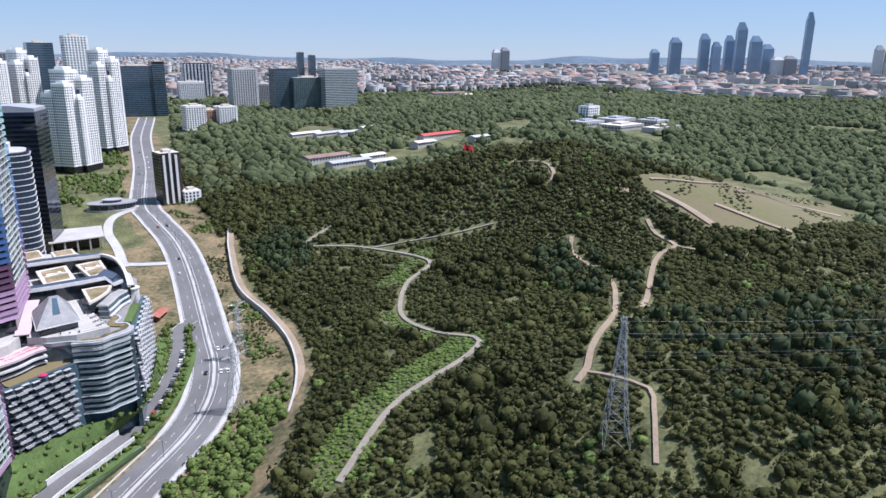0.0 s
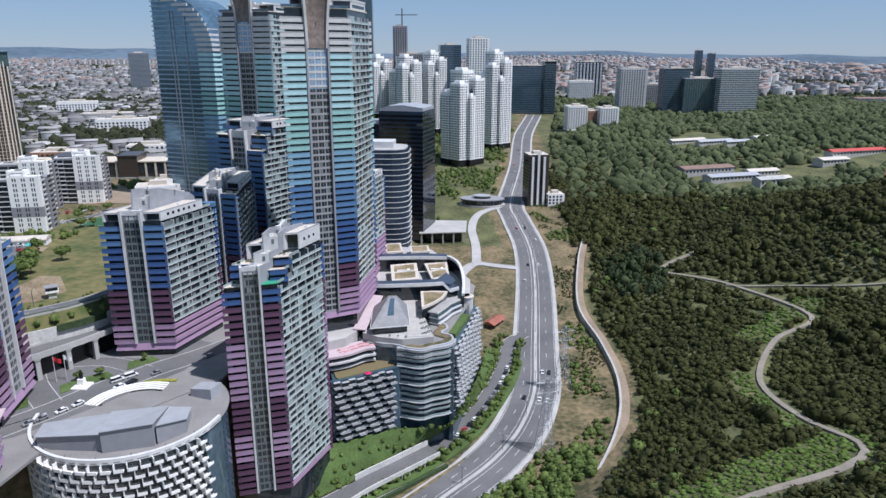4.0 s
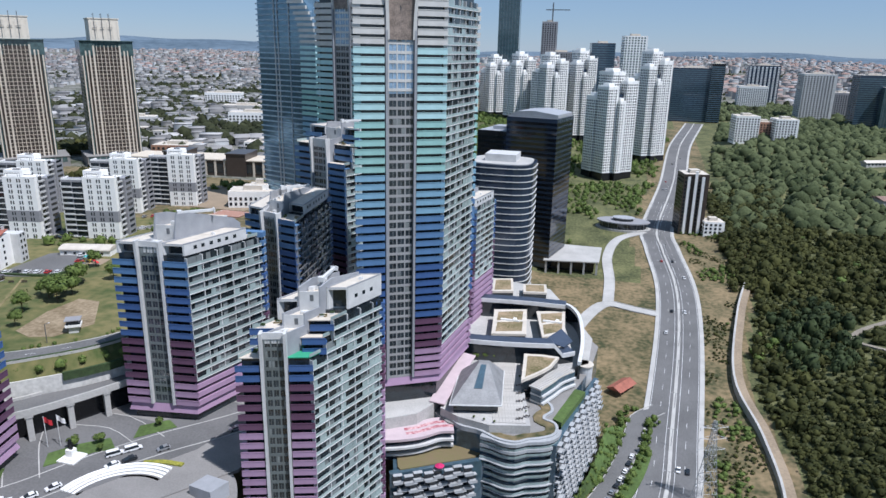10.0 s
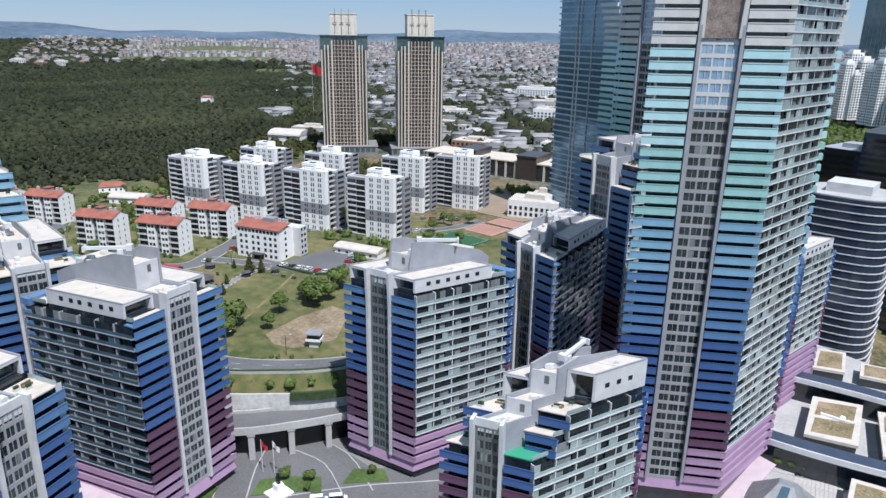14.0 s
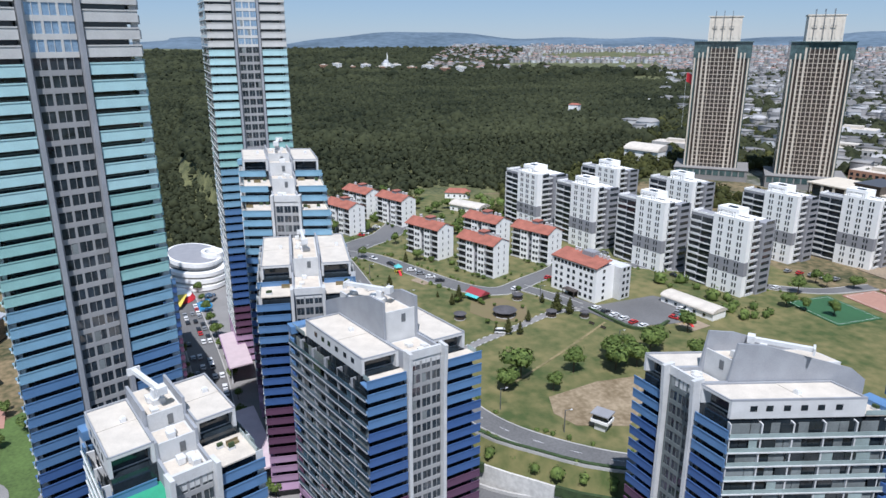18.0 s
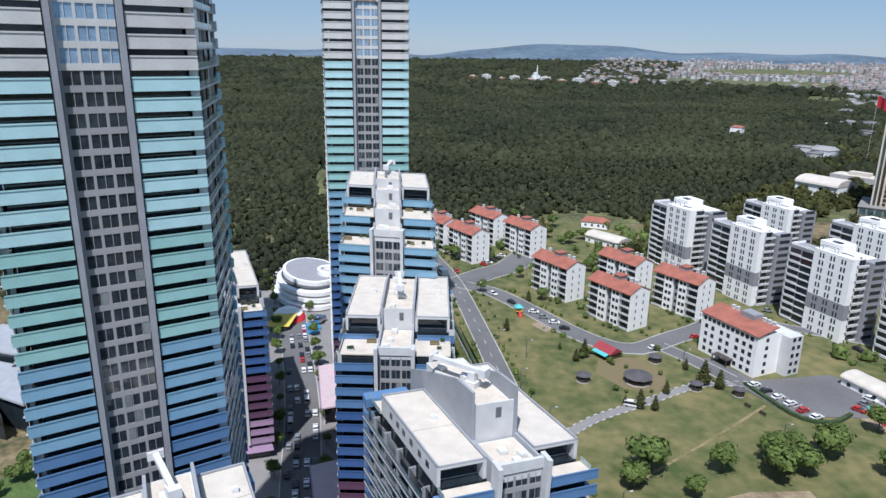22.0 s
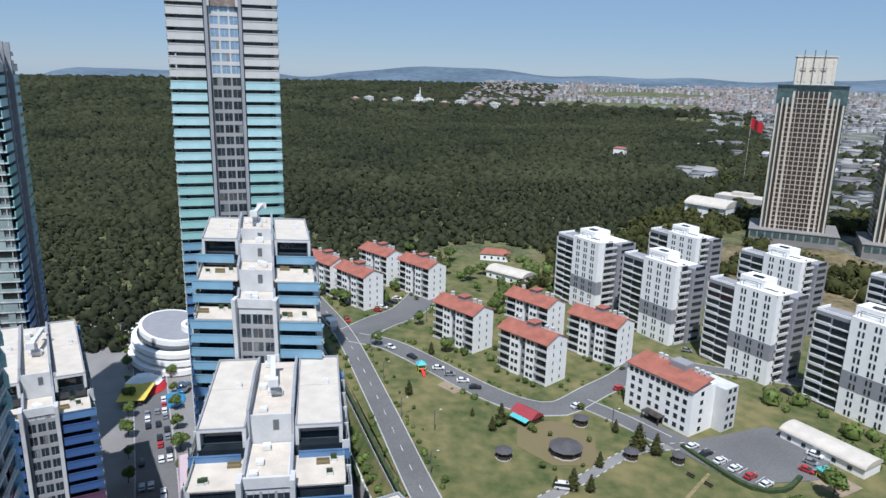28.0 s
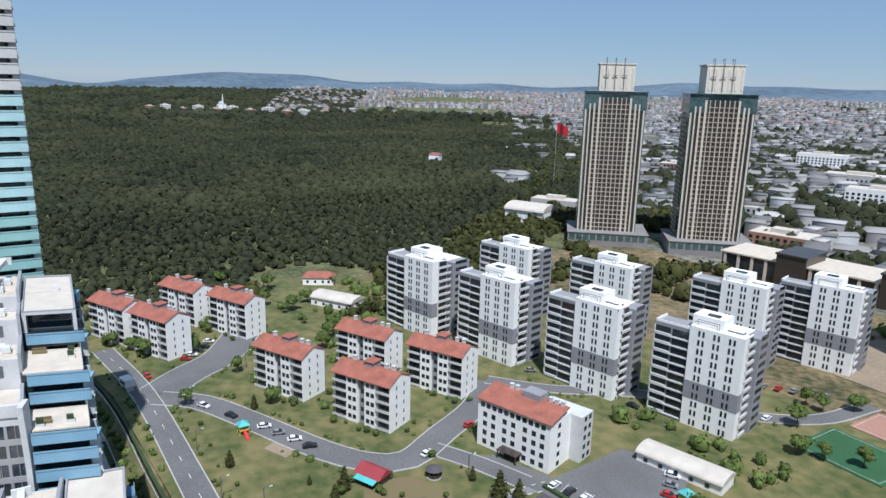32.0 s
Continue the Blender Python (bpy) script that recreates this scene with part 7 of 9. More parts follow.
# ---- the town: many small houses and sheds ----
def town(name, label, pts, size, tall, walls, roofs, seed, pitched=0.5):
    """Blocks with flat or pitched roofs, joined: each wall box and each roof is an island of its own colour."""
    rng = np.random.default_rng(seed)
    wv, wf, rv, rf = [], [], [], []
    for (x, y, z) in pts:
        w, d, h = size * rng.uniform(0.6, 1.5), size * rng.uniform(0.6, 1.3), tall * rng.uniform(0.6, 1.6)
        a = rng.choice((0.25, 0.5, 1.0)) + rng.normal(0, 0.08)
        ca, sa = math.cos(a), math.sin(a)
        q = [(x + ca * p * w / 2 - sa * s * d / 2, y + sa * p * w / 2 + ca * s * d / 2) for p, s in ((-1, -1), (1, -1), (1, 1), (-1, 1))]
        k = len(wv)
        wv += [(*p, z - 4) for p in q] + [(*p, z + h) for p in q]
        for f4 in BOX_F[2:]:
            wf += [(f4[0] + k, f4[1] + k, f4[2] + k), (f4[0] + k, f4[2] + k, f4[3] + k)]
        k = len(rv)
        q2 = [(x + ca * p * (w / 2 + 0.4) - sa * s * (d / 2 + 0.4), y + sa * p * (w / 2 + 0.4) + ca * s * (d / 2 + 0.4)) for p, s in ((-1, -1), (1, -1), (1, 1), (-1, 1))]
        if rng.random() < pitched:
            m1, m2 = [((q2[i][0] + q2[j][0]) / 2, (q2[i][1] + q2[j][1]) / 2) for i, j in ((0, 3), (1, 2))]
            rv += [(*p, z + h) for p in q2] + [(*m1, z + h + d * 0.22), (*m2, z + h + d * 0.22)]
            rf += [(k, k + 1, k + 5), (k, k + 5, k + 4), (k + 2, k + 3, k + 4), (k + 2, k + 4, k + 5), (k + 3, k, k + 4), (k + 1, k + 2, k + 5)]
        else:
            rv += [(*p, z + h + 0.02) for p in q2] + [(*p, z + h + 0.7) for p in q2]
            for f4 in BOX_F[1:]:
                rf += [(f4[0] + k, f4[1] + k, f4[2] + k), (f4[0] + k, f4[2] + k, f4[3] + k)]
    base = tagged(new(name, big_mesh(name, wv, wf, walls)), label, "town", kind="stuff")
    tagged(new("town_roofs", big_mesh("town_roofs", rv, rf, roofs)), "tiled and flat roofs of a spread-out town", "town", kind="stuff")
    return base


# Town colours greyed: haze over the distant houses is put into them
M["town_wall"] = palette_mat("town_walls", [(0.46, 0.45, 0.43), (0.56, 0.57, 0.57), (0.37, 0.35, 0.33), (0.34, 0.33, 0.33), (0.52, 0.52, 0.51), (0.30, 0.32, 0.34)])
M["town_roof"] = palette_mat("town_roofs", [(0.27, 0.21, 0.18), (0.25, 0.20, 0.18), (0.34, 0.34, 0.34), (0.29, 0.19, 0.16), (0.22, 0.23, 0.24), (0.40, 0.40, 0.40)])
M["shed_roof"] = palette_mat("shed_roofs", [(0.30, 0.29, 0.28), (0.20, 0.195, 0.19), (0.44, 0.43, 0.42), (0.15, 0.145, 0.14), (0.26, 0.17, 0.13), (0.26, 0.25, 0.24), (0.17, 0.16, 0.155)])
p = grid_points(-700, 1800, 1650, 4700, 38, 21)
far_r = np.hypot(p[:, 0], p[:, 1])
keep = (far_r < 4700) & (p[:, 1] > 1700 + 0.25 * np.abs(p[:, 0] - 400)) & (bumps(p[:, 0], p[:, 1], 160) > -0.5)
town("town", "far town of apartment houses on low slopes", on_ground(p[keep]), 17, 13, M["town_wall"], M["town_roof"], 22, 0.6)
p = grid_points(1500, 4000, 900, 3300, 55, 23)
keep = (np.hypot(p[:, 0], p[:, 1]) < 4600) & (np.hypot(p[:, 0], p[:, 1]) > 2000) & (bumps(p[:, 0], p[:, 1], 180) > -0.3)
town("town", "far town of low blocks beneath a skyline", on_ground(p[keep]), 34, 14, M["town_wall"], M["town_roof"], 24, 0.3)
p = grid_points(-1900, -120, 650, 3000, 27, 25)
side = p[:, 1] + 0.77 * p[:, 0]
keep = (p[:, 0] < -0.14 * (p[:, 1] - 600) - 190) & ((side > 285) | ((side > 140) & (bumps(p[:, 0], p[:, 1], 41) > 0.62))) & (bumps(p[:, 0], p[:, 1], 70) > -0.55) & (np.hypot(p[:, 0] + 415, p[:, 1] - 605) > 75)
town("shed_town", "district of workshops, sheds and low blocks", on_ground(p[keep]), 14, 7.0, M["town_wall"], M["shed_roof"], 26, 0.35)
p = grid_points(-4300, -900, 900, 4300, 38, 27)
rr = np.hypot(p[:, 0], p[:, 1])
th = np.degrees(np.arctan2(p[:, 1], p[:, 0]))
keep = (rr > 2300) & (rr < 4500) & (th > 112) & (th < 158) & (bumps(p[:, 0], p[:, 1], 210) > -0.25)
town("town", "white hillside town beyond a wood", on_ground(p[keep]), 14, 11, M["town_wall"], M["town_roof"], 28)


def long_shed(x, y, w, d, h, ang, key, label="long low shed with a shallow roof"):
    t = thing("shed", pose(x, y, gz(x, y), 0, 0, ang), label, "shed", "sheds in the wood")
    part("wall", boxes_mesh("wall", [(-w / 2, -d / 2, -3, w / 2, d / 2, h)], M["conc"]), t)
    v = [(-w / 2 - 1, -d / 2 - 1, h), (w / 2 + 1, -d / 2 - 1, h), (w / 2 + 1, d / 2 + 1, h), (-w / 2 - 1, d / 2 + 1, h), (-w / 2 - 1, 0, h + 2.4), (w / 2 + 1, 0, h + 2.4)]
    part("roof", mesh_of("roof", v, [(0, 1, 5, 4), (2, 3, 4, 5), (3, 0, 4), (1, 2, 5), (0, 3, 2, 1)], M[key]), t)
    part("glazing", boxes_mesh("glazing", [(k, -d / 2 - 0.1, h * 0.4, k + 2.4, -d / 2 + 0.1, h * 0.75) for k in np.arange(-w / 2 + 2, w / 2 - 3, 5)], M["glass"]), t)


CLEAR = [(330, 850, 75), (365, 1045, 60), (490, 910, 70), (905, 1640, 70), (800, 870, 95), (-448, 375, 34), (-420, 372, 30), (565, 830, 45)]
for x, y, w, d, h, a, k in ((300, 880, 70, 22, 7, 20, "tile2"), (320, 845, 66, 16, 6, 20, "zinc"), (352, 818, 34, 14, 8, 20, "conc"), (365, 875, 42, 14, 6, 20, "roof_white"), (370, 840, 30, 12, 5, 20, "roof_white"),
                         (330, 1060, 60, 10, 5, 25, "roof_white"), (365, 1048, 60, 9, 5, 25, "zinc"), (395, 1035, 50, 9, 5, 25, "zinc"), (430, 1045, 30, 14, 6, 20, "roof_white"),
                         (500, 925, 90, 14, 6, 20, "tile_red"), (455, 895, 40, 16, 6, 20, "roof_white"), (540, 880, 36, 14, 5, 20, "conc"), (905, 1640, 110, 30, 12, 10, "tile2"), (930, 1600, 60, 20, 9, 10, "roof_white")):
    long_shed(x, y, w, d, h, a, k)
for x, y, w, d, h, lab in ((752, 890, 60, 30, 9, "museum wing"), (800, 860, 70, 44, 8, "museum hall"), (830, 905, 60, 40, 10, "museum hall"), (850, 820, 80, 24, 6, "museum wing"), (880, 870, 40, 40, 9, "museum wing"), (820, 965, 34, 22, 22, "small tower block of a museum")):
    grid_block("museum_building", "flat-roofed modern " + lab + " in the wood", x, y, w, d, gz(x, y) + h, 15, "conc" if h < 20 else "paint", "glass", storey=4.5, step=6, group="museum buildings", top="roof_white" if w > 62 else "zinc")
flag(404, 693, gz(404, 693), 26, 14, "red", "large red flag on a tall pole on a wooded hill")
flag(-649, 713, gz(-649, 713), 66, 16, "red", "large red flag on a tall pole beyond the wood")
# open ground with bare tracks, draped over the hill
OPEN = np.array([(418, 428), (470, 425), (560, 470), (665, 540), (690, 440), (672, 372), (560, 335), (468, 318), (414, 345), (404, 392)], float)


def inside(p, poly):
    ok, k = np.zeros(len(p), bool), len(poly)
    for i in range(k):
        (x0, y0), (x1, y1) = poly[i], poly[(i + 1) % k]
        ok ^= ((y0 > p[:, 1]) != (y1 > p[:, 1])) & (p[:, 0] < (x1 - x0) * (p[:, 1] - y0) / (y1 - y0 + 1e-9) + x0)
    return ok


def drape(name, poly, lift, material, label, category, step=5.0):
    """A sheet that follows the ground inside an outline, with an uneven edge."""
    lo, hi = poly.min(0), poly.max(0)
    xs, ys = np.arange(lo[0], hi[0], step), np.arange(lo[1], hi[1], step)
    gx, gy = np.meshgrid(xs, ys)
    z = ground(gx, gy) + lift
    nx = len(xs)
    i = np.arange((len(ys) - 1) * nx).reshape(len(ys) - 1, nx)[:, :-1].ravel()
    mid = np.stack([gx.ravel()[i] + step / 2, gy.ravel()[i] + step / 2], 1)
    mid[:, 0] += 6 * bumps(mid[:, 0], mid[:, 1], 9)
    i = i[inside(mid, poly)]
    tris = np.concatenate([np.stack([i, i + 1, i + nx + 1], 1), np.stack([i, i + nx + 1, i + nx], 1)])
    tagged(new(name, big_mesh(name, np.stack([gx.ravel(), gy.ravel(), z.ravel()], 1), tris, material)), label, category, kind="structure")


drape("bare_field", OPEN, 0.6, M["dry2"], "bare sandy field among the woods", "field")
for pts in ([(414, 399), (419, 372), (420, 345)], [(446, 366), (465, 336), (478, 319)], [(492, 385), (560, 395), (612, 412), (640, 380)], [(425, 418), (476, 402), (540, 430), (630, 494)], [(392, 412), (402, 424)]):
    line = spline(pts, 8)
    tagged(new("bare_track", ribbon("bare_track", line, -3.5, 4, 1.2, M["earth"], 3, None)), "pale bare track across a field", "track", kind="structure")

RNG = random.Random(4)
NEAR = [leaf_tree(RNG, 22) for _ in range(8)]
MID = [leaf_tree(RNG, 10) for _ in range(6)]
FAR = [leaf_tree(RNG, 5, "low") for _ in range(6)]


def wall_x(y):
    return np.interp(y, WALL[:, 1], WALL[:, 0])


def clear_of(p, grow=1.0):
    ok = np.ones(len(p), bool)
    for x, y, r in CLEAR:
        ok &= np.hypot(p[:, 0] - x, p[:, 1] - y) > r * grow
    return ok


gapped = lambda p: np.min([line_gap(p, q) for q in PATHS], axis=0)  # noqa: E731
VERGE = spline([(84, 246), (120, 279), (166, 296), (182, 306)], 6)
GLADE = spline([(196, 440), (226, 462), (240, 470)], 6)
p = np.concatenate([grid_points(60, 420, 100, 480, 3.3, 1), grid_points(60, 640, 480, 760, 4.4, 2), grid_points(420, 640, 100, 480, 4.4, 3)])
g = gapped(p)
thin = bumps(p[:, 0], p[:, 1], 23) + 0.6 * bumps(p[:, 0] + 90, p[:, 1], 9)
keep = (p[:, 0] > wall_x(p[:, 1]) + 11) & (g > 5.0) & (thin > -1.3) & ~inside(p, OPEN) & clear_of(p, 0.75)
keep &= ~((line_gap(p, VERGE) < 13) & (bumps(p[:, 0], p[:, 1], 11) < 0.7)) & (line_gap(p, GLADE) > 9) & (line_gap(p, spline([(172, 330), (170, 360), (172, 392)], 5)) > 7)
q = p[keep]
inner = (q[:, 0] < 420) & (q[:, 1] < 480)
scatter("shrub_wood", "dense dark green maquis of shrubs and low trees", NEAR, on_ground(q[inner]), 2.3, 0.8, M["leaf"], 2)
scatter("shrub_wood", "dark green shrubs and low trees on a hillside", MID, on_ground(q[~inner]), 3.0, 0.75, M["leaf"], 3)
q = q[np.random.default_rng(4).random(len(q)) < np.where(inner, 0.55, 1.0)]
g = grid_points(70, 200, 230, 320, 2.6, 31)
g = g[(line_gap(g, VERGE) < 14) & (gapped(g) > 3.0) & (g[:, 0] > wall_x(g[:, 1]) + 10)]
h = grid_points(160, 260, 330, 490, 2.8, 34)
h = h[((line_gap(h, GLADE) < 11) | ((line_gap(h, spline([(172, 330), (170, 360), (172, 392)], 5)) < 6) & (bumps(h[:, 0], h[:, 1], 13) > -0.4))) & (gapped(h) > 3.0)]
g = np.concatenate([g, h])
scatter("tall_grass", "bright green tall grass beside a gravel path", NEAR, on_ground(g), 1.7, 0.22, M["meadow"], 33)
p = grid_points(400, 700, 310, 550, 5.0, 35)
p = p[inside(p, OPEN) & (bumps(p[:, 0], p[:, 1], 15) > 0.25)]
scatter("field_weeds", "low weeds and shrubs on a bare field", NEAR, on_ground(p), 1.6, 0.6, M["leaf"], 36)
rng = np.random.default_rng(11)
copse = np.minimum(np.hypot((q[:, 0] - 300) / 26, (q[:, 1] - 335) / 62), np.hypot((q[:, 0] - 150) / 24, (q[:, 1] - 560) / 46))
clump = bumps(q[:, 0] + 40, q[:, 1], 31) + 0.5 * bumps(q[:, 0], q[:, 1] + 50, 12) > 0.45
big = q[((rng.random(len(q)) < 0.30) & clump) | (rng.random(len(q)) < 0.02) | ((q[:, 1] > 520) & (rng.random(len(q)) < 0.10))]
scatter("tall_trees", "taller trees rising out of the shrubs", NEAR, on_ground(big), 4.3, 1.15, M["leaf"], 12)
fresh = q[(rng.random(len(q)) < 0.10) & (bumps(q[:, 0], q[:, 1] + 20, 27) > 0.2)]
scatter("fresh_shrubs", "scattered fresh green shrubs among darker ones", NEAR, on_ground(fresh), 2.6, 0.95, M["leaf_park"], 20)
pine = q[((copse < 1) & (rng.random(len(q)) < 0.55)) | ((q[:, 0] > 215) & (q[:, 1] < 235) & (rng.random(len(q)) < 0.16))]
scatter("pine_copse", "dense copse of dark tall pines", NEAR, on_ground(pine), 3.6, 1.45, M["leaf_pine"], 13)
p = grid_points(130, 1800, 60, 1750, 12.0, 5)
d = p[:, 0] - road_x(p[:, 1])
keep = ((p[:, 0] > 640) | (p[:, 1] > 760)) & (d > 45) & clear_of(p, 0.7) & ~inside(p, OPEN) & (bumps(p[:, 0], p[:, 1], 60) > -0.8)
scatter("far_wood", "broad dark green woodland beyond the valley", FAR, on_ground(p[keep]), 7.2, 0.8, M["leaf_mid"], 6)
p = grid_points(-1750, -370, -520, 1300, 9.0, 7)
WOOD_EDGE = [-100, 206, 265, 340, 387, 434, 561, 660, 737, 1000, 1300], [-395, -400, -432, -440, -450, -462, -545, -640, -740, -980, -1300]
wood_edge = np.interp(p[:, 1], *WOOD_EDGE)
scatter("west_wood", "wide dark green pine and oak wood beyond the houses", FAR, on_ground(p[(p[:, 0] < wood_edge) & clear_of(p) & (p[:, 0] < -680)]), 6.6, 0.72, M["leaf_far"], 8)
p = grid_points(-680, -370, -520, 760, 6.6, 11)
wood_edge = np.interp(p[:, 1], *WOOD_EDGE)
scatter("west_wood", "dark green edge of a pine and oak wood", MID, on_ground(p[(p[:, 0] < wood_edge) & clear_of(p)]), 4.5, 0.85, M["leaf_far"], 19)
p = grid_points(-4000, -1700, -1500, 2600, 26, 9)
th = np.degrees(np.arctan2(p[:, 1], p[:, 0]))
keep = (((th > 152) | (th < 0)) & (np.hypot(p[:, 0], p[:, 1]) < 3900)) | (np.hypot(p[:, 0], p[:, 1]) < 2350)
scatter("far_wood", "far wooded hills beyond the town", FAR, on_ground(p[keep]), 16, 0.6, M["leaf_far"], 10)
# gardens and streets between the wood and the town
p = grid_points(-1300, -180, 330, 1500, 8.0, 41)
wood_edge = np.interp(p[:, 1], *WOOD_EDGE)
homes = np.minimum(np.hypot((p[:, 0] + 290) / 92, (p[:, 1] - 447) / 78), np.hypot((p[:, 0] + 345) / 80, (p[:, 1] - 322) / 58))
keep = (p[:, 0] > wood_edge) & (homes > 1) & ((p[:, 0] < -380) | (p[:, 1] > 525)) & (bumps(p[:, 0], p[:, 1], 26) > -0.7) & (np.hypot(p[:, 0] + 415, p[:, 1] - 605) > 50) & (np.hypot(p[:, 0] + 310, p[:, 1] - 570) > 45) & (np.hypot(p[:, 0] + 230, p[:, 1] - 550) > 48) & (p[:, 1] + 0.77 * p[:, 0] < 330) & (p[:, 0] < -190) & clear_of(p)
scatter("garden_trees", "green trees filling gardens between the wood and the town", NEAR, on_ground(p[keep]), 4.6, 1.0, M["leaf"], 42)
p = np.concatenate([grid_points(-1900, 1900, 640, 3400, 21, 13), grid_points(-1300, -250, 640, 1700, 15, 14)])
keep = (bumps(p[:, 0], p[:, 1], 45) + bumps(p[:, 0], p[:, 1], 160) * 0.7 > np.where(np.hypot(p[:, 0], p[:, 1]) < 1700, -1.0, -0.2)) & ((p[:, 0] < -0.14 * (p[:, 1] - 600) - 190) | (p[:, 1] > 1500)) & (p[:, 1] + 0.77 * p[:, 0] > 90) & (np.hypot(p[:, 0] + 415, p[:, 1] - 605) > 70)
scatter("town_trees", "scattered green trees among the roofs of the town", FAR, on_ground(p[keep]), 6.5, 0.9, M["leaf_far"], 14)
# rough verge between road and wall
p = grid_points(60, 150, 230, 800, 4.2, 15)
d = p[:, 0] - road_x(p[:, 1])
keep = (d > 20) & (p[:, 0] < wall_x(p[:, 1]) - 3) & (bumps(p[:, 0], p[:, 1], 14) > 0.30)
scatter("verge_shrubs", "rough green shrubs on the dry verge", NEAR, on_ground(p[keep]), 1.9, 0.8, M["leaf_park"], 16)
p = grid_points(20, 100, 240, 345, 4.0, 17)
d = p[:, 0] - road_x(p[:, 1])
keep = (d > 19) & (p[:, 0] < wall_x(p[:, 1]) - 3)
scatter("verge_shrubs", "thick green shrubs beside the road", NEAR, on_ground(p[keep]), 3.0, 0.9, M["leaf_park"], 18)

# planting along the service road, and wild growth on the verge
sn = normals(SERV)
rng = np.random.default_rng(61)
spots = [(*(q[:2] + n[:2] * o), float(ground(q[0], q[1])) + 0.4) for q, n in zip(SERV[3:-2], sn[3:-2]) for o in (5.6, 6.6, 7.8, -5.8, -6.6) for _ in (0, 1) if rng.random() < 0.85]
spots = np.array(spots) + np.column_stack([rng.uniform(-1.8, 1.8, (len(spots), 2)), np.zeros(len(spots))])
scatter("hedge_planting", "dark green hedges and small trees along a service road", NEAR, spots, 1.5, 1.0, M["leaf_park"], 62, "planting")
p = grid_points(70, 140, 240, 800, 2.6, 63)
d = p[:, 0] - road_x(p[:, 1])
keep = (d > 15.6) & (p[:, 0] < wall_x(p[:, 1]) - 1.5) & (bumps(p[:, 0], p[:, 1], 6) + 0.7 * bumps(p[:, 0] + 30, p[:, 1], 17) > 0.35)
scatter("verge_weeds", "low wild weeds and grass tufts on the dry verge", NEAR, on_ground(p[keep]), 0.95, 0.55, M["leaf"], 64, "weeds")
rng = np.random.default_rng(65)
spots = BANK[rng.random(len(BANK)) < 0.45]
scatter("bank_planting", "green shrubs and small trees on a bank", NEAR, spots, 1.35, 0.9, M["leaf_park"], 66, "planting")
# street trees and lawns between the road and the offices
p = grid_points(-260, 90, 560, 1200, 8.0, 51)
d = p[:, 0] - road_x(p[:, 1])
keep = (d < -20) & (bumps(p[:, 0], p[:, 1], 19) > np.where(p[:, 1] > 800, -0.55, 0.0)) & (np.hypot(p[:, 0] + 46, p[:, 1] - 566) > 38) & (np.hypot(p[:, 0] + 45, p[:, 1] - 668) > 50) & (np.hypot(p[:, 0], p[:, 1] - 668) > 40) & (np.hypot(p[:, 0] - 33, p[:, 1] - 770) > 34) & (np.hypot(p[:, 0] - 7, p[:, 1] - 962) > 36)
keep &= (p[:, 0] < -10) | (p[:, 1] > 745)
keep &= (line_gap(p, spline([(62, 588), (28, 596), (27, 640), (23, 690), (30, 735), (52, 762)], 5)) > 7)
scatter("street_trees", "green street trees and planted beds between offices", NEAR, on_ground(p[keep]), 3.2, 1.0, M["leaf_park"], 52)
p = grid_points(118, 175, 640, 900, 5.5, 53)
d = p[:, 0] - road_x(p[:, 1])
keep = (d > 30) & (np.hypot(p[:, 0] - 97, p[:, 1] - 778) > 26)
scatter("road_trees", "dense trees beside the road before the wood", NEAR, on_ground(p[keep]), 4.0, 1.0, M["leaf"], 54)
# shrubs along the park's lanes and on the bank above the viaduct
rng = np.random.default_rng(71)
spots = []
for line, half in (([(-395, 268), (-347, 275.5), (-284, 278.5), (-231, 280), (-190, 283), (-166, 290), (-146, 307), (-134, 326)], 4.6), ([(-341, 279), (-331, 291), (-310, 302), (-285, 313.5), (-271, 323), (-266, 334), (-274, 350), (-284, 369), (-298, 385)], 5.8), ([(-300, 385), (-283, 400), (-262, 428), (-240, 440), (-222, 462)], 4.4), ([(-345, 280), (-356, 292), (-366, 306), (-384, 318)], 8.8)):
    pts = spline(line, 2.2)
    for q, n in zip(pts, normals(pts)):
        for s in (-1, 1):
            if rng.random() < 0.36:
                o = s * (half + rng.uniform(0, 1.6))
                spots.append((q[0] + n[0] * o, q[1] + n[1] * o, PARK_Z))
spots = np.array(spots)
spots = spots[np.min([np.hypot(spots[:, 0] - a, spots[:, 1] - b) for a, b in ((-341, 281), (-298, 387), (-268, 340), (-346, 281))], axis=0) > 9]
scatter("lane_shrubs", "small dark green shrubs along the park lanes", NEAR, spots, 0.95, 1.0, M["leaf_park"], 72, "shrubs")
spots = np.array([(*(q[:2] + m[:2] * rng.uniform(0.2, 3.2)), PARK_Z - 2.6) for q, m in zip(edge, en) for _ in range(4) if rng.random() < 0.7])
scatter("bank_shrubs", "green shrubs on the bank above the viaduct", NEAR, spots, 1.5, 0.9, M["leaf_park"], 73, "shrubs")
# gardens round the red-roofed houses
rng = np.random.default_rng(81)
c, q = math.cos(radians(27)), math.sin(radians(27))
spots = []
for cx, cy in ((-372, 288), (-405, 305), (-380, 320), (-315, 320.4), (-282, 336), (-291, 368), (-317, 352), (-395, 276)):
    for _ in range(9):
        s, d = rng.uniform(-26, 4), rng.uniform(13.5, 18)
        if rng.random() < 0.35:
            s, d = rng.uniform(-27.5, -25), rng.uniform(0, 12)
        spots.append((cx + s * c - d * q, cy + s * q + d * c, PARK_Z))
for _ in range(70):
    spots.append((rng.uniform(-440, -350), rng.uniform(345, 400), PARK_Z))
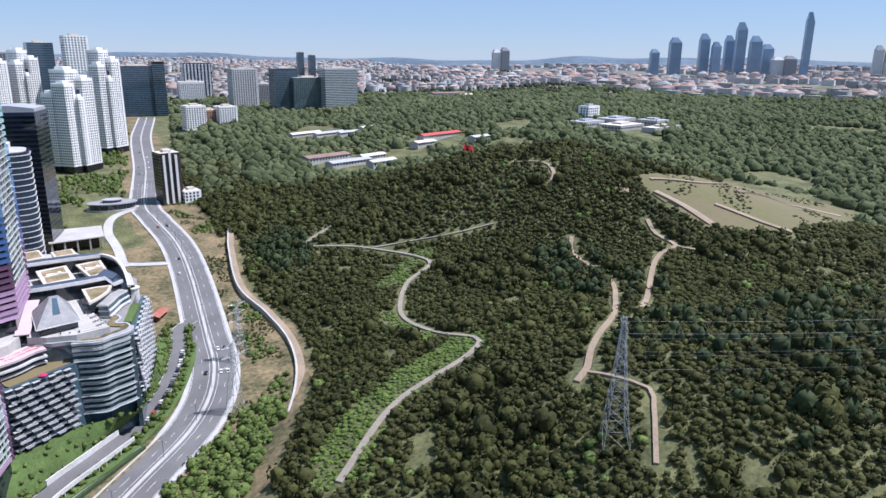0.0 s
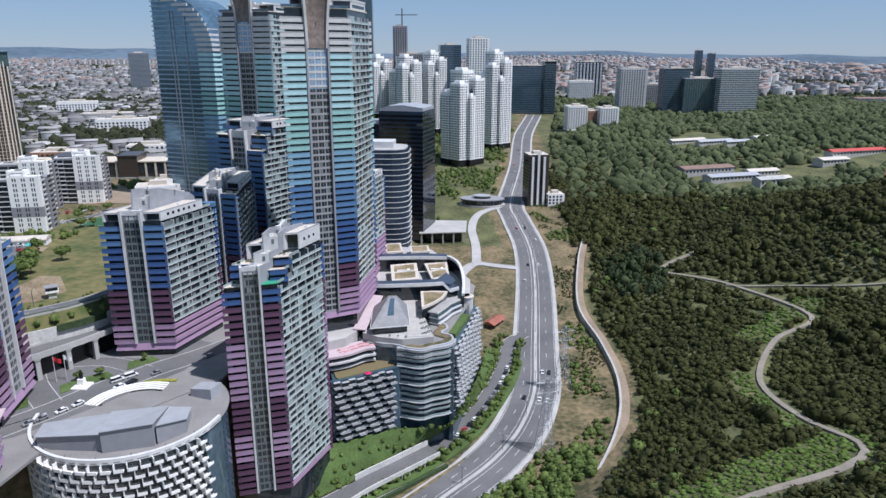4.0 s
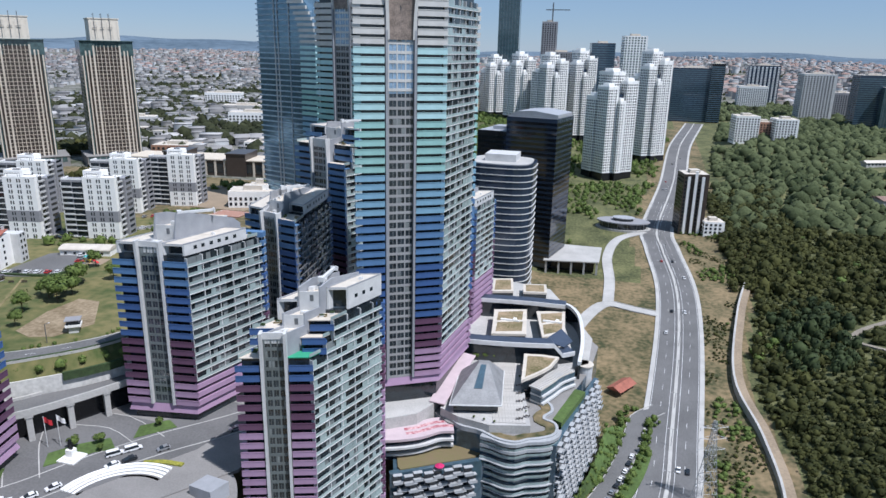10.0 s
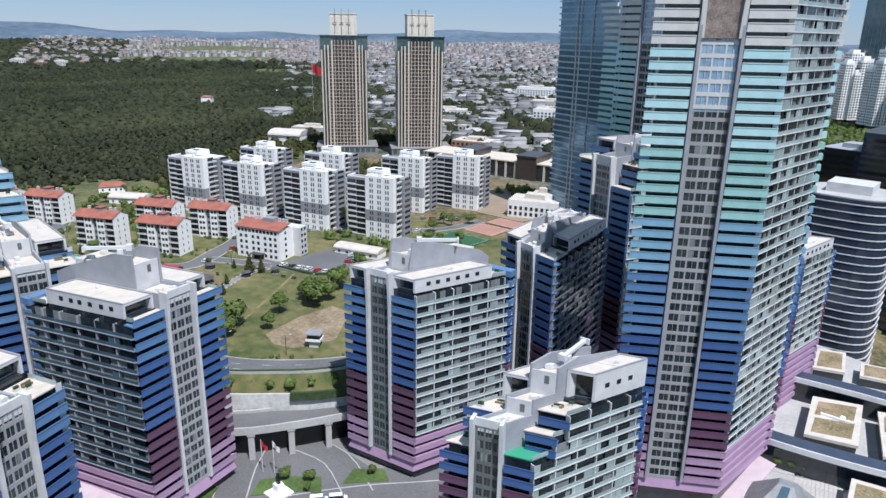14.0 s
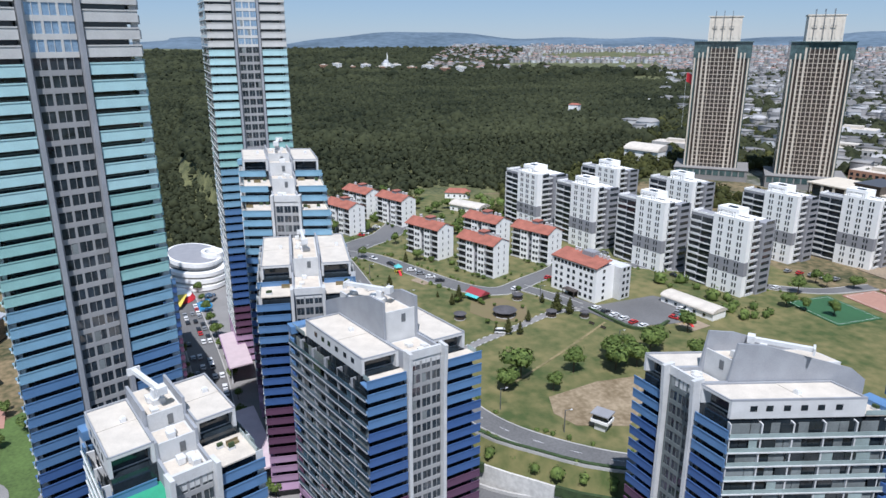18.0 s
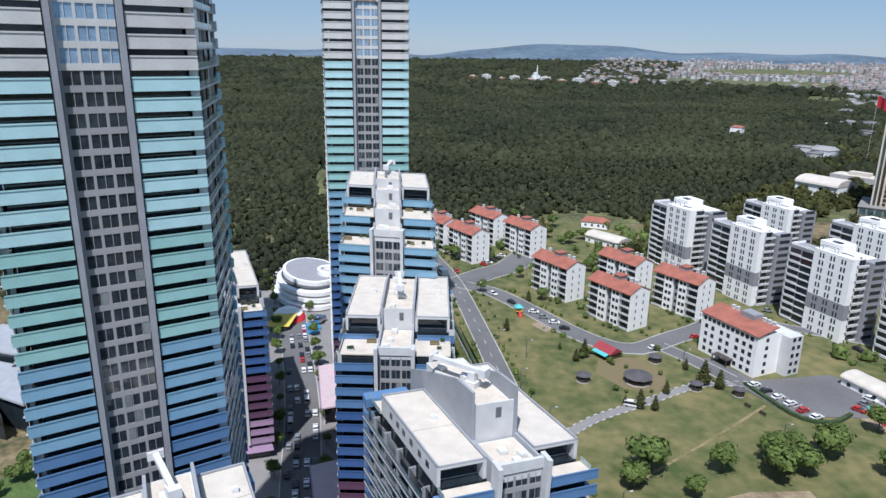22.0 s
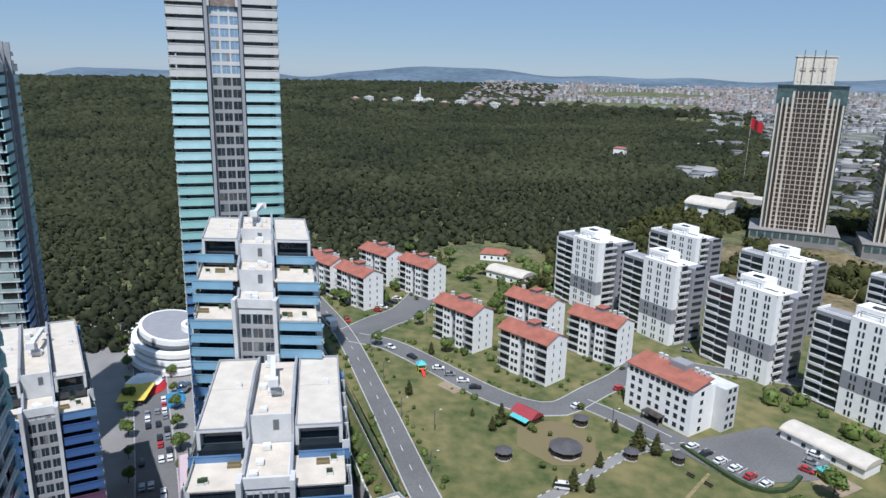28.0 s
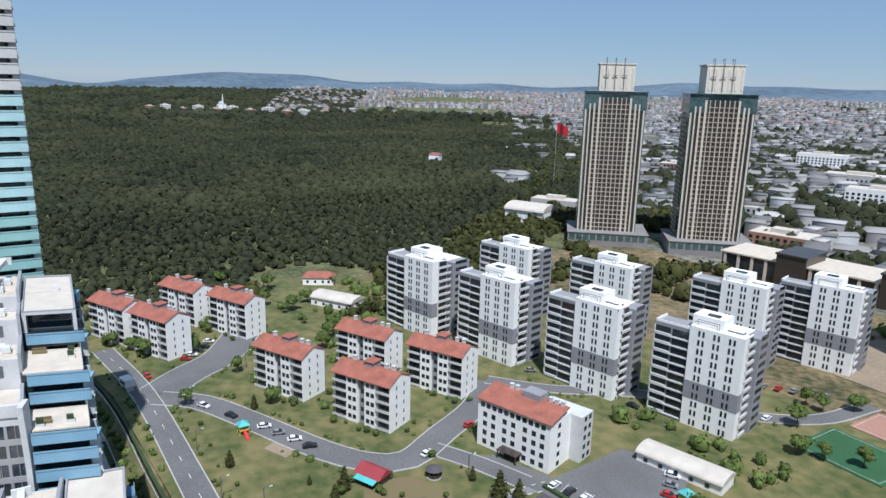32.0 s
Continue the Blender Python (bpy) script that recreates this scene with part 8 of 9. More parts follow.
for _ in range(26):
    spots.append((rng.uniform(-262, -205), rng.uniform(402, 425), PARK_Z))
spots = np.array(spots)
lanes = np.concatenate([spline([(-341, 279), (-331, 291), (-310, 302), (-285, 313.5), (-271, 323), (-266, 334), (-274, 350), (-284, 369), (-298, 385), (-283, 400), (-262, 428)], 3), spline([(-345, 280), (-356, 292), (-366, 306), (-384, 318), (-400, 326)], 3)])
ok = (line_gap(spots, lanes) > 9.5) & (np.hypot(spots[:, 0] + 420, spots[:, 1] - 365) > 20)
for cx, cy in ((-372, 288), (-405, 305), (-380, 320), (-315, 320.4), (-282, 336), (-291, 368), (-317, 352), (-395, 276)):
    dx, dy = spots[:, 0] - cx, spots[:, 1] - cy
    lx, ly = dx * c + dy * q, -dx * q + dy * c
    ok &= ~((lx > -24.5) & (lx < 2) & (ly > -2) & (ly < 13))
for cx, cy in ((-345, 388), (-305, 400), (-265, 412.7), (-226.6, 425.6)):
    dx, dy = spots[:, 0] - cx, spots[:, 1] - cy
    c2, q2 = math.cos(radians(14)), math.sin(radians(14))
    lx, ly = dx * c2 + dy * q2, -dx * q2 + dy * c2
    ok &= ~((lx > -32) & (lx < 5) & (ly > -3) & (ly < 30))
scatter("house_trees", "leafy garden trees between the red-roofed houses", NEAR, spots[ok], 2.3, 1.15, M["leaf_park"], 82, "trees")


# ---- trees of the park and the streets ----
def tree_model(label, h, r, seed, conifer=False, group="park trees"):
    rng = random.Random(seed)
    t = thing("tree", None, label, "tree", group)
    n, top = 7, h * (0.9 if conifer else 0.6)
    v, f = [], []
    for k in range(4):
        rr = h * 0.03 * (1 - 0.28 * k)
        v += [(rr * math.cos(2 * math.pi * i / n) + 0.06 * k * rng.uniform(-1, 1), rr * math.sin(2 * math.pi * i / n), top * k / 3 - (0.4 if k == 0 else 0)) for i in range(n)]
    for k in range(3):
        f += [(k * n + i, k * n + (i + 1) % n, k * n + n + (i + 1) % n, k * n + n + i) for i in range(n)]
    for k in range(0 if conifer else 4):
        a, b = 1.57 * k + rng.uniform(-0.4, 0.4), len(v)
        z = top * rng.uniform(0.55, 0.8)
        e = (math.cos(a) * r * 0.6, math.sin(a) * r * 0.6, z + h * 0.22)
        v += [(0.1, 0, z), (-0.1, 0.1, z), (0, -0.1, z + 0.1), e]
        f += [(b, b + 1, b + 3), (b + 1, b + 2, b + 3), (b + 2, b, b + 3)]
    part("trunk", mesh_of("trunk", v, f, M["trunk"]), t)
    cv, cf = [], []
    lumps = [(0, 0, h * (0.2 + 0.11 * k), r * (1.0 - 0.12 * k), 34) for k in range(7)] if conifer else [(rng.uniform(-0.5, 0.5) * r, rng.uniform(-0.5, 0.5) * r, h * rng.uniform(0.5, 0.82), r * rng.uniform(0.42, 0.62), 60) for _ in range(7)] + [(0, 0, h * 0.66, r * 0.7, 80)]
    for x, y, z, s, k in lumps:
        lv, lf = leaf_tree(rng, k)
        cf.append(lf + sum(len(q) for q in cv))
        cv.append(lv * (s, s, s * (0.7 if conifer else 0.85)) + (x, y, z))
    part("crown", big_mesh("crown", np.concatenate(cv), np.concatenate(cf), M["leaf" if conifer else "leaf_park"]), t)
    return t


def plant(models, spots, seed, lift=0.0):
    rng = random.Random(seed)
    for x, y, s in spots:
        ob = rng.choice(models)
        m = pose(x, y, gz(x, y) + lift, 0, 0, rng.uniform(0, 360)) @ Matrix.Scale(s * rng.uniform(0.85, 1.15), 4)
        if not ob.get("used"):
            ob["used"] = 1
            ob.matrix_basis = m
        else:
            c = copy_thing(ob, Matrix.Identity(4))
            c.matrix_basis = m


LEAFY = [tree_model("round leafy green tree standing on the lawn", 8.5, 3.6, 31), tree_model("spreading fresh green tree with a full crown", 7.5, 4.0, 32), tree_model("young leafy tree with a loose crown", 6.0, 2.4, 33)]
FIR = [tree_model("dark green conical fir tree", 9.0, 2.4, 34, True), tree_model("slim dark green conifer", 7.0, 1.7, 35, True)]
BUSH = [tree_model("low rounded green shrub", 2.6, 1.7, 36), tree_model("small clipped green bush", 2.0, 1.2, 37)]
plant(LEAFY, [(x, y, 1.12 * k if x > -215 else k) for x, y, k in ((-191, 308, 1.1), (-186, 340, 1.1), (-194, 350, 1.15), (-198, 344, 0.95), (-204, 382, 1.0), (-180, 314, 0.75), (-184, 370, 0.9), (-189, 326, 0.9), (-193, 358, 1.05), (-197, 363, 0.9), (-186, 348, 0.95), (-192, 342, 1.1), (-331, 286, 0.75), (-349, 308, 1.1), (-319, 311, 0.7), (-398, 272, 0.9), (-380, 281, 0.9), (-390, 277, 0.8), (-356, 344, 0.9), (-437, 382, 0.9), (-408, 350, 0.9), (-326, 348, 0.8), (-420, 340, 0.9), (-405, 345, 0.8), (-366, 350, 0.85), (-375, 356, 0.9), (-352, 352, 0.8), (-335, 345, 0.8), (-415, 360, 0.9), (-388, 348, 0.7), (-225, 398, 0.7), (-206, 440, 1.0), (-198, 446, 1.0), (-212, 436, 0.8), (-219, 480, 0.9), (-224, 470, 0.8), (-243, 447, 0.5), (-462, 330, 0.9), (-452, 318, 0.9), (-440, 305, 1.0), (-446, 350, 1.0), (-430, 290, 0.9), (-185, 300, 0.8), (-222, 452, 0.9), (-230, 470, 0.8))], 41)
plant(FIR, [(-287, 289, 0.7), (-261, 312, 1.0), (-258, 308, 0.7), (-237, 345, 1.1), (-234, 349, 0.8), (-248, 344, 0.7), (-224, 318, 0.9), (-222, 322, 0.95), (-226, 314, 0.6), (-318, 305, 0.8), (-232, 330, 0.6), (-268, 305, 0.5)], 42)
spots = []
rng = random.Random(43)
for cx, cy in ((-372, 288), (-405, 305), (-380, 320), (-315, 320.4), (-282, 336), (-291, 368), (-317, 352), (-395, 276)):
    for k in range(7):
        s = rng.uniform(-24, 2)
        d = -rng.uniform(2.0, 4.0) if k < 5 else rng.uniform(0, 10)
        if k >= 5:
            s = 2.0 + rng.uniform(0.5, 2)
        c, q = math.cos(radians(27)), math.sin(radians(27))
        spots.append((cx + s * c - d * q, cy + s * q + d * c, rng.uniform(0.55, 1.1)))
for k in range(18):
    spots.append((-262 + rng.uniform(-10, 36), 325 + rng.uniform(-20, 20), rng.uniform(0.4, 0.9)))
for k in range(12):
    spots.append((-340 + k * 13 + rng.uniform(-2, 2), 286.5 + rng.uniform(-1.2, 1.2) + k * 0.15, rng.uniform(0.3, 0.7)))
for k in range(10):
    spots.append((-212 - 2.2 * k * 0.8, 405 + rng.uniform(-3, 3) + k * 0.1, rng.uniform(0.5, 0.9)))
plant(BUSH, spots, 44)
sp = SERV[6:-3]
nn = normals(SERV)[6:-3]
plant(LEAFY, [(q[0] + n[0] * (-6.8 - 1.5 * (i % 2)), q[1] + n[1] * (-6.8 - 1.5 * (i % 2)), 0.55) for i, (q, n) in enumerate(zip(sp, nn))] + [(q[0] + n[0] * 6.4, q[1] + n[1] * 6.4, 0.5) for i, (q, n) in enumerate(zip(sp, nn)) if i % 2] + [(-8 + i * 4.6, 322 + i * 4.2 - 3, 0.42) for i in range(5)], 45, 0.3)
bn = normals(BOUL)
plant(LEAFY, [(q[0] + n[0] * s * 8.0, q[1] + n[1] * s * 8.0, 0.75) for i, (q, n) in enumerate(zip(BOUL, bn)) if i % 3 == 0 and -430 < q[0] < -130 for s in (-1, 1)] + [(-127, 281, 0.5), (-121, 286, 0.5), (-118, 282, 0.4), (-143, 257, 0.5), (-139, 262, 0.45), (-110, 300, 0.5), (-78, 322, 0.8), (-76, 315, 0.8)], 46)

for x, y, k in ((-24, 401, 0.5), (-20, 402, 0.55), (-16, 403, 0.5), (-13, 404, 0.45), (-2, 398, 0.3), (-3, 390, 0.3), (4, 362, 0.25), (-14, 352, 0.3), (-10, 351.5, 0.28), (-6, 351, 0.3)):
    plant(BUSH if k < 0.4 else LEAFY, [(x, y, k * (1.6 if k < 0.4 else 1))], 47, DECK_Z - gz(x, y))


# ---- cars ----
def car_model(key, label, long=4.4, van=False):
    t = thing("van" if van else "car", None, label, "van" if van else "car", "parked and passing cars")
    hh = 1.95 if van else 1.45
    low = [(-long / 2, 0.35), (-long / 2, 0.85), (-long * 0.42, 0.95), (long * 0.30, 0.92), (long * 0.47, 0.78), (long / 2, 0.35)]
    part("body", profile_mesh("body", low[::-1], -0.88, 0.88, M[key]), t)
    cab = [(-long * (0.49 if van else 0.43), 0.9), (-long * (0.47 if van else 0.30), hh - 0.06), (long * (0.22 if van else 0.02), hh - 0.06), (long * 0.30, 0.9)]
    part("cabin_glass", profile_mesh("cabin_glass", cab[::-1], -0.80, 0.80, M[key] if van and False else M["glass"]), t, None, "dark tinted windows")
    part("roof", profile_mesh("roof", [(-long * (0.47 if van else 0.31), hh - 0.1), (-long * (0.46 if van else 0.30), hh), (long * (0.2 if van else 0.01), hh), (long * (0.23 if van else 0.03), hh - 0.1)][::-1], -0.79, 0.79, M[key]), t)
    wheel = mesh_of("wheel", [(0.32 * math.cos(a), y, 0.32 + 0.32 * math.sin(a)) for y in (-0.1, 0.1) for a in np.arange(0, 6.2, 0.63)], [tuple(range(10)), tuple(range(19, 9, -1))] + [(i, 10 + i, 10 + (i + 1) % 10, (i + 1) % 10) for i in range(10)], M["tyre"])
    wv, wf = [], []
    for x in (-long * 0.31, long * 0.31):
        for y in (-0.82, 0.82):
            k = len(wv)
            wv += [(q.co.x + x, q.co.y + y, q.co.z) for q in wheel.vertices]
            wf += [tuple(i + k for i in q.vertices) for q in wheel.polygons]
    part("running_gear", mesh_of("running_gear", wv, wf, M["tyre"]), t, None, "black rubber tyres")
    return t


CARS = [car_model("car_white", "white saloon car on the asphalt"), car_model("car_dark", "dark grey saloon car on the asphalt"), car_model("car_silver", "silver hatchback car on the asphalt", 4.1), car_model("car_red", "red hatchback car on the asphalt", 4.0)]
VAN = car_model("car_white", "white delivery van at the kerb", 5.3, True)
used = set()


def park_car(ob, x, y, z, ang):
    m = pose(x, y, z, 0, 0, ang)
    if ob.name in used:
        copy_thing(ob, m)
    else:
        used.add(ob.name)
        ob.matrix_basis = m


rng = random.Random(51)
pick = lambda: rng.choices(CARS, (5, 3, 2, 1))[0]  # noqa: E731
for x, y, a in ((-327, 291, 30), (-316, 297, 30), (-304, 304, 75), (-298, 306.5, 75), (-292, 309.5, 75), (-286, 312, 75), (-360, 279, 10), (-265.5, 340, 110), (-274, 360, 110), (-298, 404, 60), (-258, 416, 14), (-376, 300, 60), (-379, 303, 60), (-373, 297, 60), (-370, 294, 60), (-384, 306, 60)):
    park_car(pick(), x, y, PARK_Z + 0.25, a)
for i in range(6):
    park_car(CARS[(0, 1, 0, 0, 3, 0)[i]], -234.5 + i * 4.3, 361.5 + i * 1.5, PARK_Z + 0.3, 105)
for i in range(4):
    park_car(pick(), -216 - i * 3.0, 385 + i * 4.2, PARK_Z + 0.3, 30)
for i in range(10):
    park_car(pick(), -246 + (i % 5) * 4, 436 + (i % 5) * 3 + (i // 5) * 34, PARK_Z + 0.25, 100)
for i, (s, off) in enumerate([(k, o) for k in range(30, len(ROAD) - 4, 4) for o in (-8, -4.5, 4, 8)]):
    if rng.random() < 0.28:
        q, n = ROAD[s], normals(ROAD)[s]
        j = rng.uniform(-12, 12)
        d = (n[1] * -1, n[0])
        x, y = q[0] + n[0] * off + d[0] * 0, q[1] + n[1] * off
        park_car(pick(), x, y, float(valley(y)) + 0.27, math.degrees(math.atan2(-n[0] * -1, n[1] * -1)) + (0 if off < 0 else 180))
for k in range(4, len(SERV) - 6):
    q, n = SERV[k], normals(SERV)[k]
    if 355 < q[1] < 430:
        x, y = q[0] + n[0] * 2.8, q[1] + n[1] * 2.8
        park_car(pick(), x, y, gz(*(q[:2])) + 0.46, math.degrees(math.atan2(n[0], -n[1])))
for k in range(3, len(BOUL) - 3):
    q, n = BOUL[k], bn[k]
    for off in (-4.2, -1.6, 1.8, 4.4):
        if rng.random() < 0.36 and q[0] < -135 or (q[0] > -135 and off == -4.2 and rng.random() < 0.7):
            park_car(pick() if rng.random() < 0.88 else VAN, q[0] + n[0] * off, q[1] + n[1] * off, 0.13, math.degrees(math.atan2(n[0], -n[1])))
for x, y, a in ((-112, 281.5, 50), (-108.5, 285.5, 50)):
    park_car(VAN, x, y, 0.14, a)
park_car(VAN, -225, 316, PARK_Z + 0.2, 65)

# ---- lane marks, lamp posts, pylons ----
nr = normals(ROAD)
v, f = [], []
for k in range(20, len(ROAD) - 1):
    for off in (-6.8, -11.9, 6.8, 11.9, -2.6, 2.6):
        if abs(off) == 6.8 and k % 2:
            continue
        a, b = ROAD[k], ROAD[k + 1] if abs(off) != 6.8 else ROAD[k] * 0.45 + ROAD[k + 1] * 0.55
        na, nb = nr[k], nr[k + 1]
        z = [float(valley(q[1])) + 0.255 for q in (a, b)]
        i = len(v)
        v += [(a[0] + na[0] * (off - 0.09), a[1] + na[1] * (off - 0.09), z[0]), (a[0] + na[0] * (off + 0.09), a[1] + na[1] * (off + 0.09), z[0]), (b[0] + nb[0] * (off + 0.09), b[1] + nb[1] * (off + 0.09), z[1]), (b[0] + nb[0] * (off - 0.09), b[1] + nb[1] * (off - 0.09), z[1])]
        f.append((i, i + 1, i + 2, i + 3))
tagged(new("lane_marks", mesh_of("lane_marks", v, f, M["line"])), "white painted lane marks of the main road", "marking", kind="stuff")
v, f = [], []
np_ = normals(PARK_ROAD)
for k in range(0, len(PARK_ROAD) - 1, 2):
    a, b, n = PARK_ROAD[k], PARK_ROAD[k] * 0.4 + PARK_ROAD[k + 1] * 0.6, np_[k]
    i = len(v)
    v += [(a[0] - n[0] * 0.07, a[1] - n[1] * 0.07, PARK_Z + 0.166), (a[0] + n[0] * 0.07, a[1] + n[1] * 0.07, PARK_Z + 0.166), (b[0] + n[0] * 0.07, b[1] + n[1] * 0.07, PARK_Z + 0.166), (b[0] - n[0] * 0.07, b[1] - n[1] * 0.07, PARK_Z + 0.166)]
    f.append((i, i + 1, i + 2, i + 3))
tagged(new("lane_marks", mesh_of("lane_marks", v, f, M["line"])), "white dashes along the park road", "marking", kind="stuff")


def lamp_post(h=9.0, twin=True):
    t = thing("street_lamp", None, "slim grey twin-armed street lamp" if twin else "slim grey park lamp", "lamp", "street lamps")
    part("pole", boxes_mesh("pole", [(-0.1, -0.1, -0.3, 0.1, 0.1, h)], M["steel"]), t)
    for s in (-1, 1) if twin else (1,):
        part("arm", boxes_mesh("arm", [(min(0, s * 1.8), -0.05, h - 0.1, max(0, s * 1.8), 0.05, h)], M["steel"]), t)
        part("head", boxes_mesh("head", [(s * 1.8 - 0.4, -0.16, h - 0.16, s * 1.8 + 0.4, 0.16, h - 0.04)], M["metal"]), t)
    return t


post = lamp_post()
first = True
for k in range(24, len(ROAD) - 6, 4):
    q, n = ROAD[k], nr[k]
    m = pose(q[0], q[1], float(valley(q[1])) + 0.55, 0, 0, math.degrees(math.atan2(n[1], n[0])))
    if first:
        post.matrix_basis, first = m, False
    else:
        copy_thing(post, m)
post = lamp_post(7, False)
for i, (x, y) in enumerate(((-272, 283), (-262, 291), (-300, 283), (-240, 284), (-215, 287), (-325, 283), (-175, 294), (-158, 306), (-330, 287), (-352, 312), (-250, 344), (-200, 350))):
    m = pose(x, y, PARK_Z, 0, 0, 90)
    if i == 0:
        post.matrix_basis = m
    else:
        copy_thing(post, m)


def beam(v, f, a, b, w):
    a, b = Vector(a), Vector(b)
    d = (b - a).normalized()
    s = d.cross(Vector((0, 0, 1)) if abs(d.z) < 0.9 else Vector((1, 0, 0))).normalized() * w
    u = d.cross(s).normalized() * w
    k = len(v)
    v += [tuple(p + q) for p in (a, b) for q in (s, u, -s, -u)]
    f += [(k + i, k + (i + 1) % 4, k + 4 + (i + 1) % 4, k + 4 + i) for i in range(4)]


M["galvanised"] = mat("galvanised_steel_lattice", (0.40, 0.41, 0.42), 0.5, 0.3, vary=0.15)


def pylon(x, y, h, ang, base=3.6):
    t = thing("power_pylon", pose(x, y, gz(x, y) - 0.3, 0, 0, ang), "grey steel lattice power pylon", "pylon", "power pylons")
    half = lambda z: base * (1 - z / h) ** 1.25 + 0.55  # noqa: E731
    corner = [(-1, -1), (1, -1), (1, 1), (-1, 1)]
    levels = [0]
    while levels[-1] < h - 2:
        levels.append(min(h, levels[-1] + max(2.0, 1.7 * half(levels[-1]))))
    for cx, cy in corner:
        v, f = [], []
        for z0, z1 in zip(levels, levels[1:]):
            beam(v, f, (cx * half(z0), cy * half(z0), z0), (cx * half(z1), cy * half(z1), z1), 0.13)
        part("leg", mesh_of("leg", v, f, M["galvanised"]), t)
    for k in range(4):
        (ax, ay), (bx, by) = corner[k], corner[(k + 1) % 4]
        v, f = [], []
        for z0, z1 in zip(levels, levels[1:]):
            h0, h1 = half(z0), half(z1)
            beam(v, f, (ax * h0, ay * h0, z0), (bx * h1, by * h1, z1), 0.07)
            beam(v, f, (bx * h0, by * h0, z0), (ax * h1, ay * h1, z1), 0.07)
            beam(v, f, (ax * h1, ay * h1, z1), (bx * h1, by * h1, z1), 0.06)
        part("bracing", mesh_of("bracing", v, f, M["galvanised"]), t)
    for z in (h * 0.66, h * 0.79, h * 0.92):
        for s in (-1, 1):
            v, f = [], []
            beam(v, f, (s * 0.6, -0.6, z), (s * 6.0, 0, z + 0.2), 0.09)
            beam(v, f, (s * 0.6, 0.6, z), (s * 6.0, 0, z + 0.2), 0.09)
            beam(v, f, (s * 0.6, 0, z + 1.8), (s * 6.0, 0, z + 0.2), 0.08)
            beam(v, f, (s * 6.0, 0, z + 0.2), (s * 6.0, 0, z - 1.4), 0.1)
            part("arm", mesh_of("arm", v, f, M["galvanised"]), t)
    return t


pylon(62.5, 345, 42, 20)
pylon(77.5, 402, 40, 20)
pylon(170, 173, 55, 60, 4.6)


def cable(a, b, sag, label="thin dark overhead power cable"):
    cu = bpy.data.curves.new("cable", "CURVE")
    cu.dimensions, cu.bevel_depth, cu.bevel_resolution = "3D", 0.045, 0
    sp = cu.splines.new("POLY")
    n = 14
    sp.points.add(n)
    for i in range(n + 1):
        k = i / n
        p = Vector(a).lerp(Vector(b), k)
        sp.points[i].co = (p.x, p.y, p.z - 4 * sag * k * (1 - k), 1)
    cu.materials.append(M["steel"])
    tagged(new("power_cable", cu), label, "cable", "power cables")


pz = gz(170, 173)
for s in (-1, 1):
    for z in (36, 43, 50):
        cable((170 + s * 3.0, 173 + s * 5.2, pz + z - 1), (560 + s * 3, 20 + s * 5, pz + z + 12), 9)
for z in (27, 32, 38):
    cable((62.5, 345, gz(62.5, 345) + z), (77.5, 402, gz(77.5, 402) + z), 1.5)


# ---- small things of the park ----
def gazebo(x, y, r, label="round picnic hut with a dark shingled roof"):
    t = thing("gazebo", pose(x, y, PARK_Z + 0.05), label, "gazebo", "picnic huts")
    n = 10
    ring = [(r * math.cos(2 * math.pi * i / n), r * math.sin(2 * math.pi * i / n)) for i in range(n)]
    part("floor", prism_mesh("floor", ring, 0, 0.25, M["conc"]), t)
    for px_, py_ in ring:
        part("post", boxes_mesh("post", [(px_ * 0.93 - 0.08, py_ * 0.93 - 0.08, 0.2, px_ * 0.93 + 0.08, py_ * 0.93 + 0.08, 2.5)], M["brown"]), t)
    part("wall", prism_mesh("wall", [(a * 0.9, b * 0.9) for a, b in ring], 0.2, 1.2, M["brown"]), t)
    part("roof", mesh_of("roof", [(a * 1.15, b * 1.15, 2.4) for a, b in ring] + [(0, 0, 2.4 + r * 0.42)], [(i, (i + 1) % n, n) for i in range(n)] + [tuple(range(n))[::-1]], M["shingle"]), t)


M["shingle"] = mat("dark_grey_shingle", (0.085, 0.08, 0.085), 0.9, vary=0.25, fine=3)
for x, y, r in ((-240.8, 324, 4.3), (-243, 306, 2.3), (-255, 336, 2.2), (-234, 341, 2.0), (-229, 353, 1.8)):
    gazebo(x, y, r)
t = thing("picnic_cabin", pose(-262, 321, PARK_Z, 0, 0, 25), "brown cabin with a red roof and a green awning", "cabin")
part("wall", boxes_mesh("wall", [(-3.8, -2.4, 0, 3.8, 2.4, 2.5)], M["brown"]), t)
part("roof", mesh_of("roof", [(-4.4, -3.2, 2.4), (4.4, -3.2, 2.4), (4.4, 0, 4.2), (-4.4, 0, 4.2), (4.4, 3.2, 2.4), (-4.4, 3.2, 2.4)], [(0, 1, 2, 3), (3, 2, 4, 5), (0, 5, 4, 1), (1, 4, 2), (0, 3, 5)], M["car_red2"]), t)
part("awning", mesh_of("awning", [(-3, -5, 1.9), (3.8, -5, 1.9), (3.8, -2.6, 2.5), (-3, -2.6, 2.5), (-3, -5, 1.95), (3.8, -5, 1.95), (3.8, -2.6, 2.55), (-3, -2.6, 2.55)], BOX_F, M["turq"]), t, None, "green awning")
t = thing("lookout_hut", pose(-156.5, 317, PARK_Z, 0, 0, 35), "white two-storey watch hut on the lawn", "hut")
part("base", boxes_mesh("base", [(-1.6, -1.4, 0, 1.6, 1.4, 2.6)], M["lightgrey"]), t)
part("cabin", boxes_mesh("cabin", [(-2.4, -2.0, 2.6, 2.4, 2.0, 3.5), (-2.1, -1.7, 3.5, 2.1, 1.7, 4.9)], M["glass"]), t)
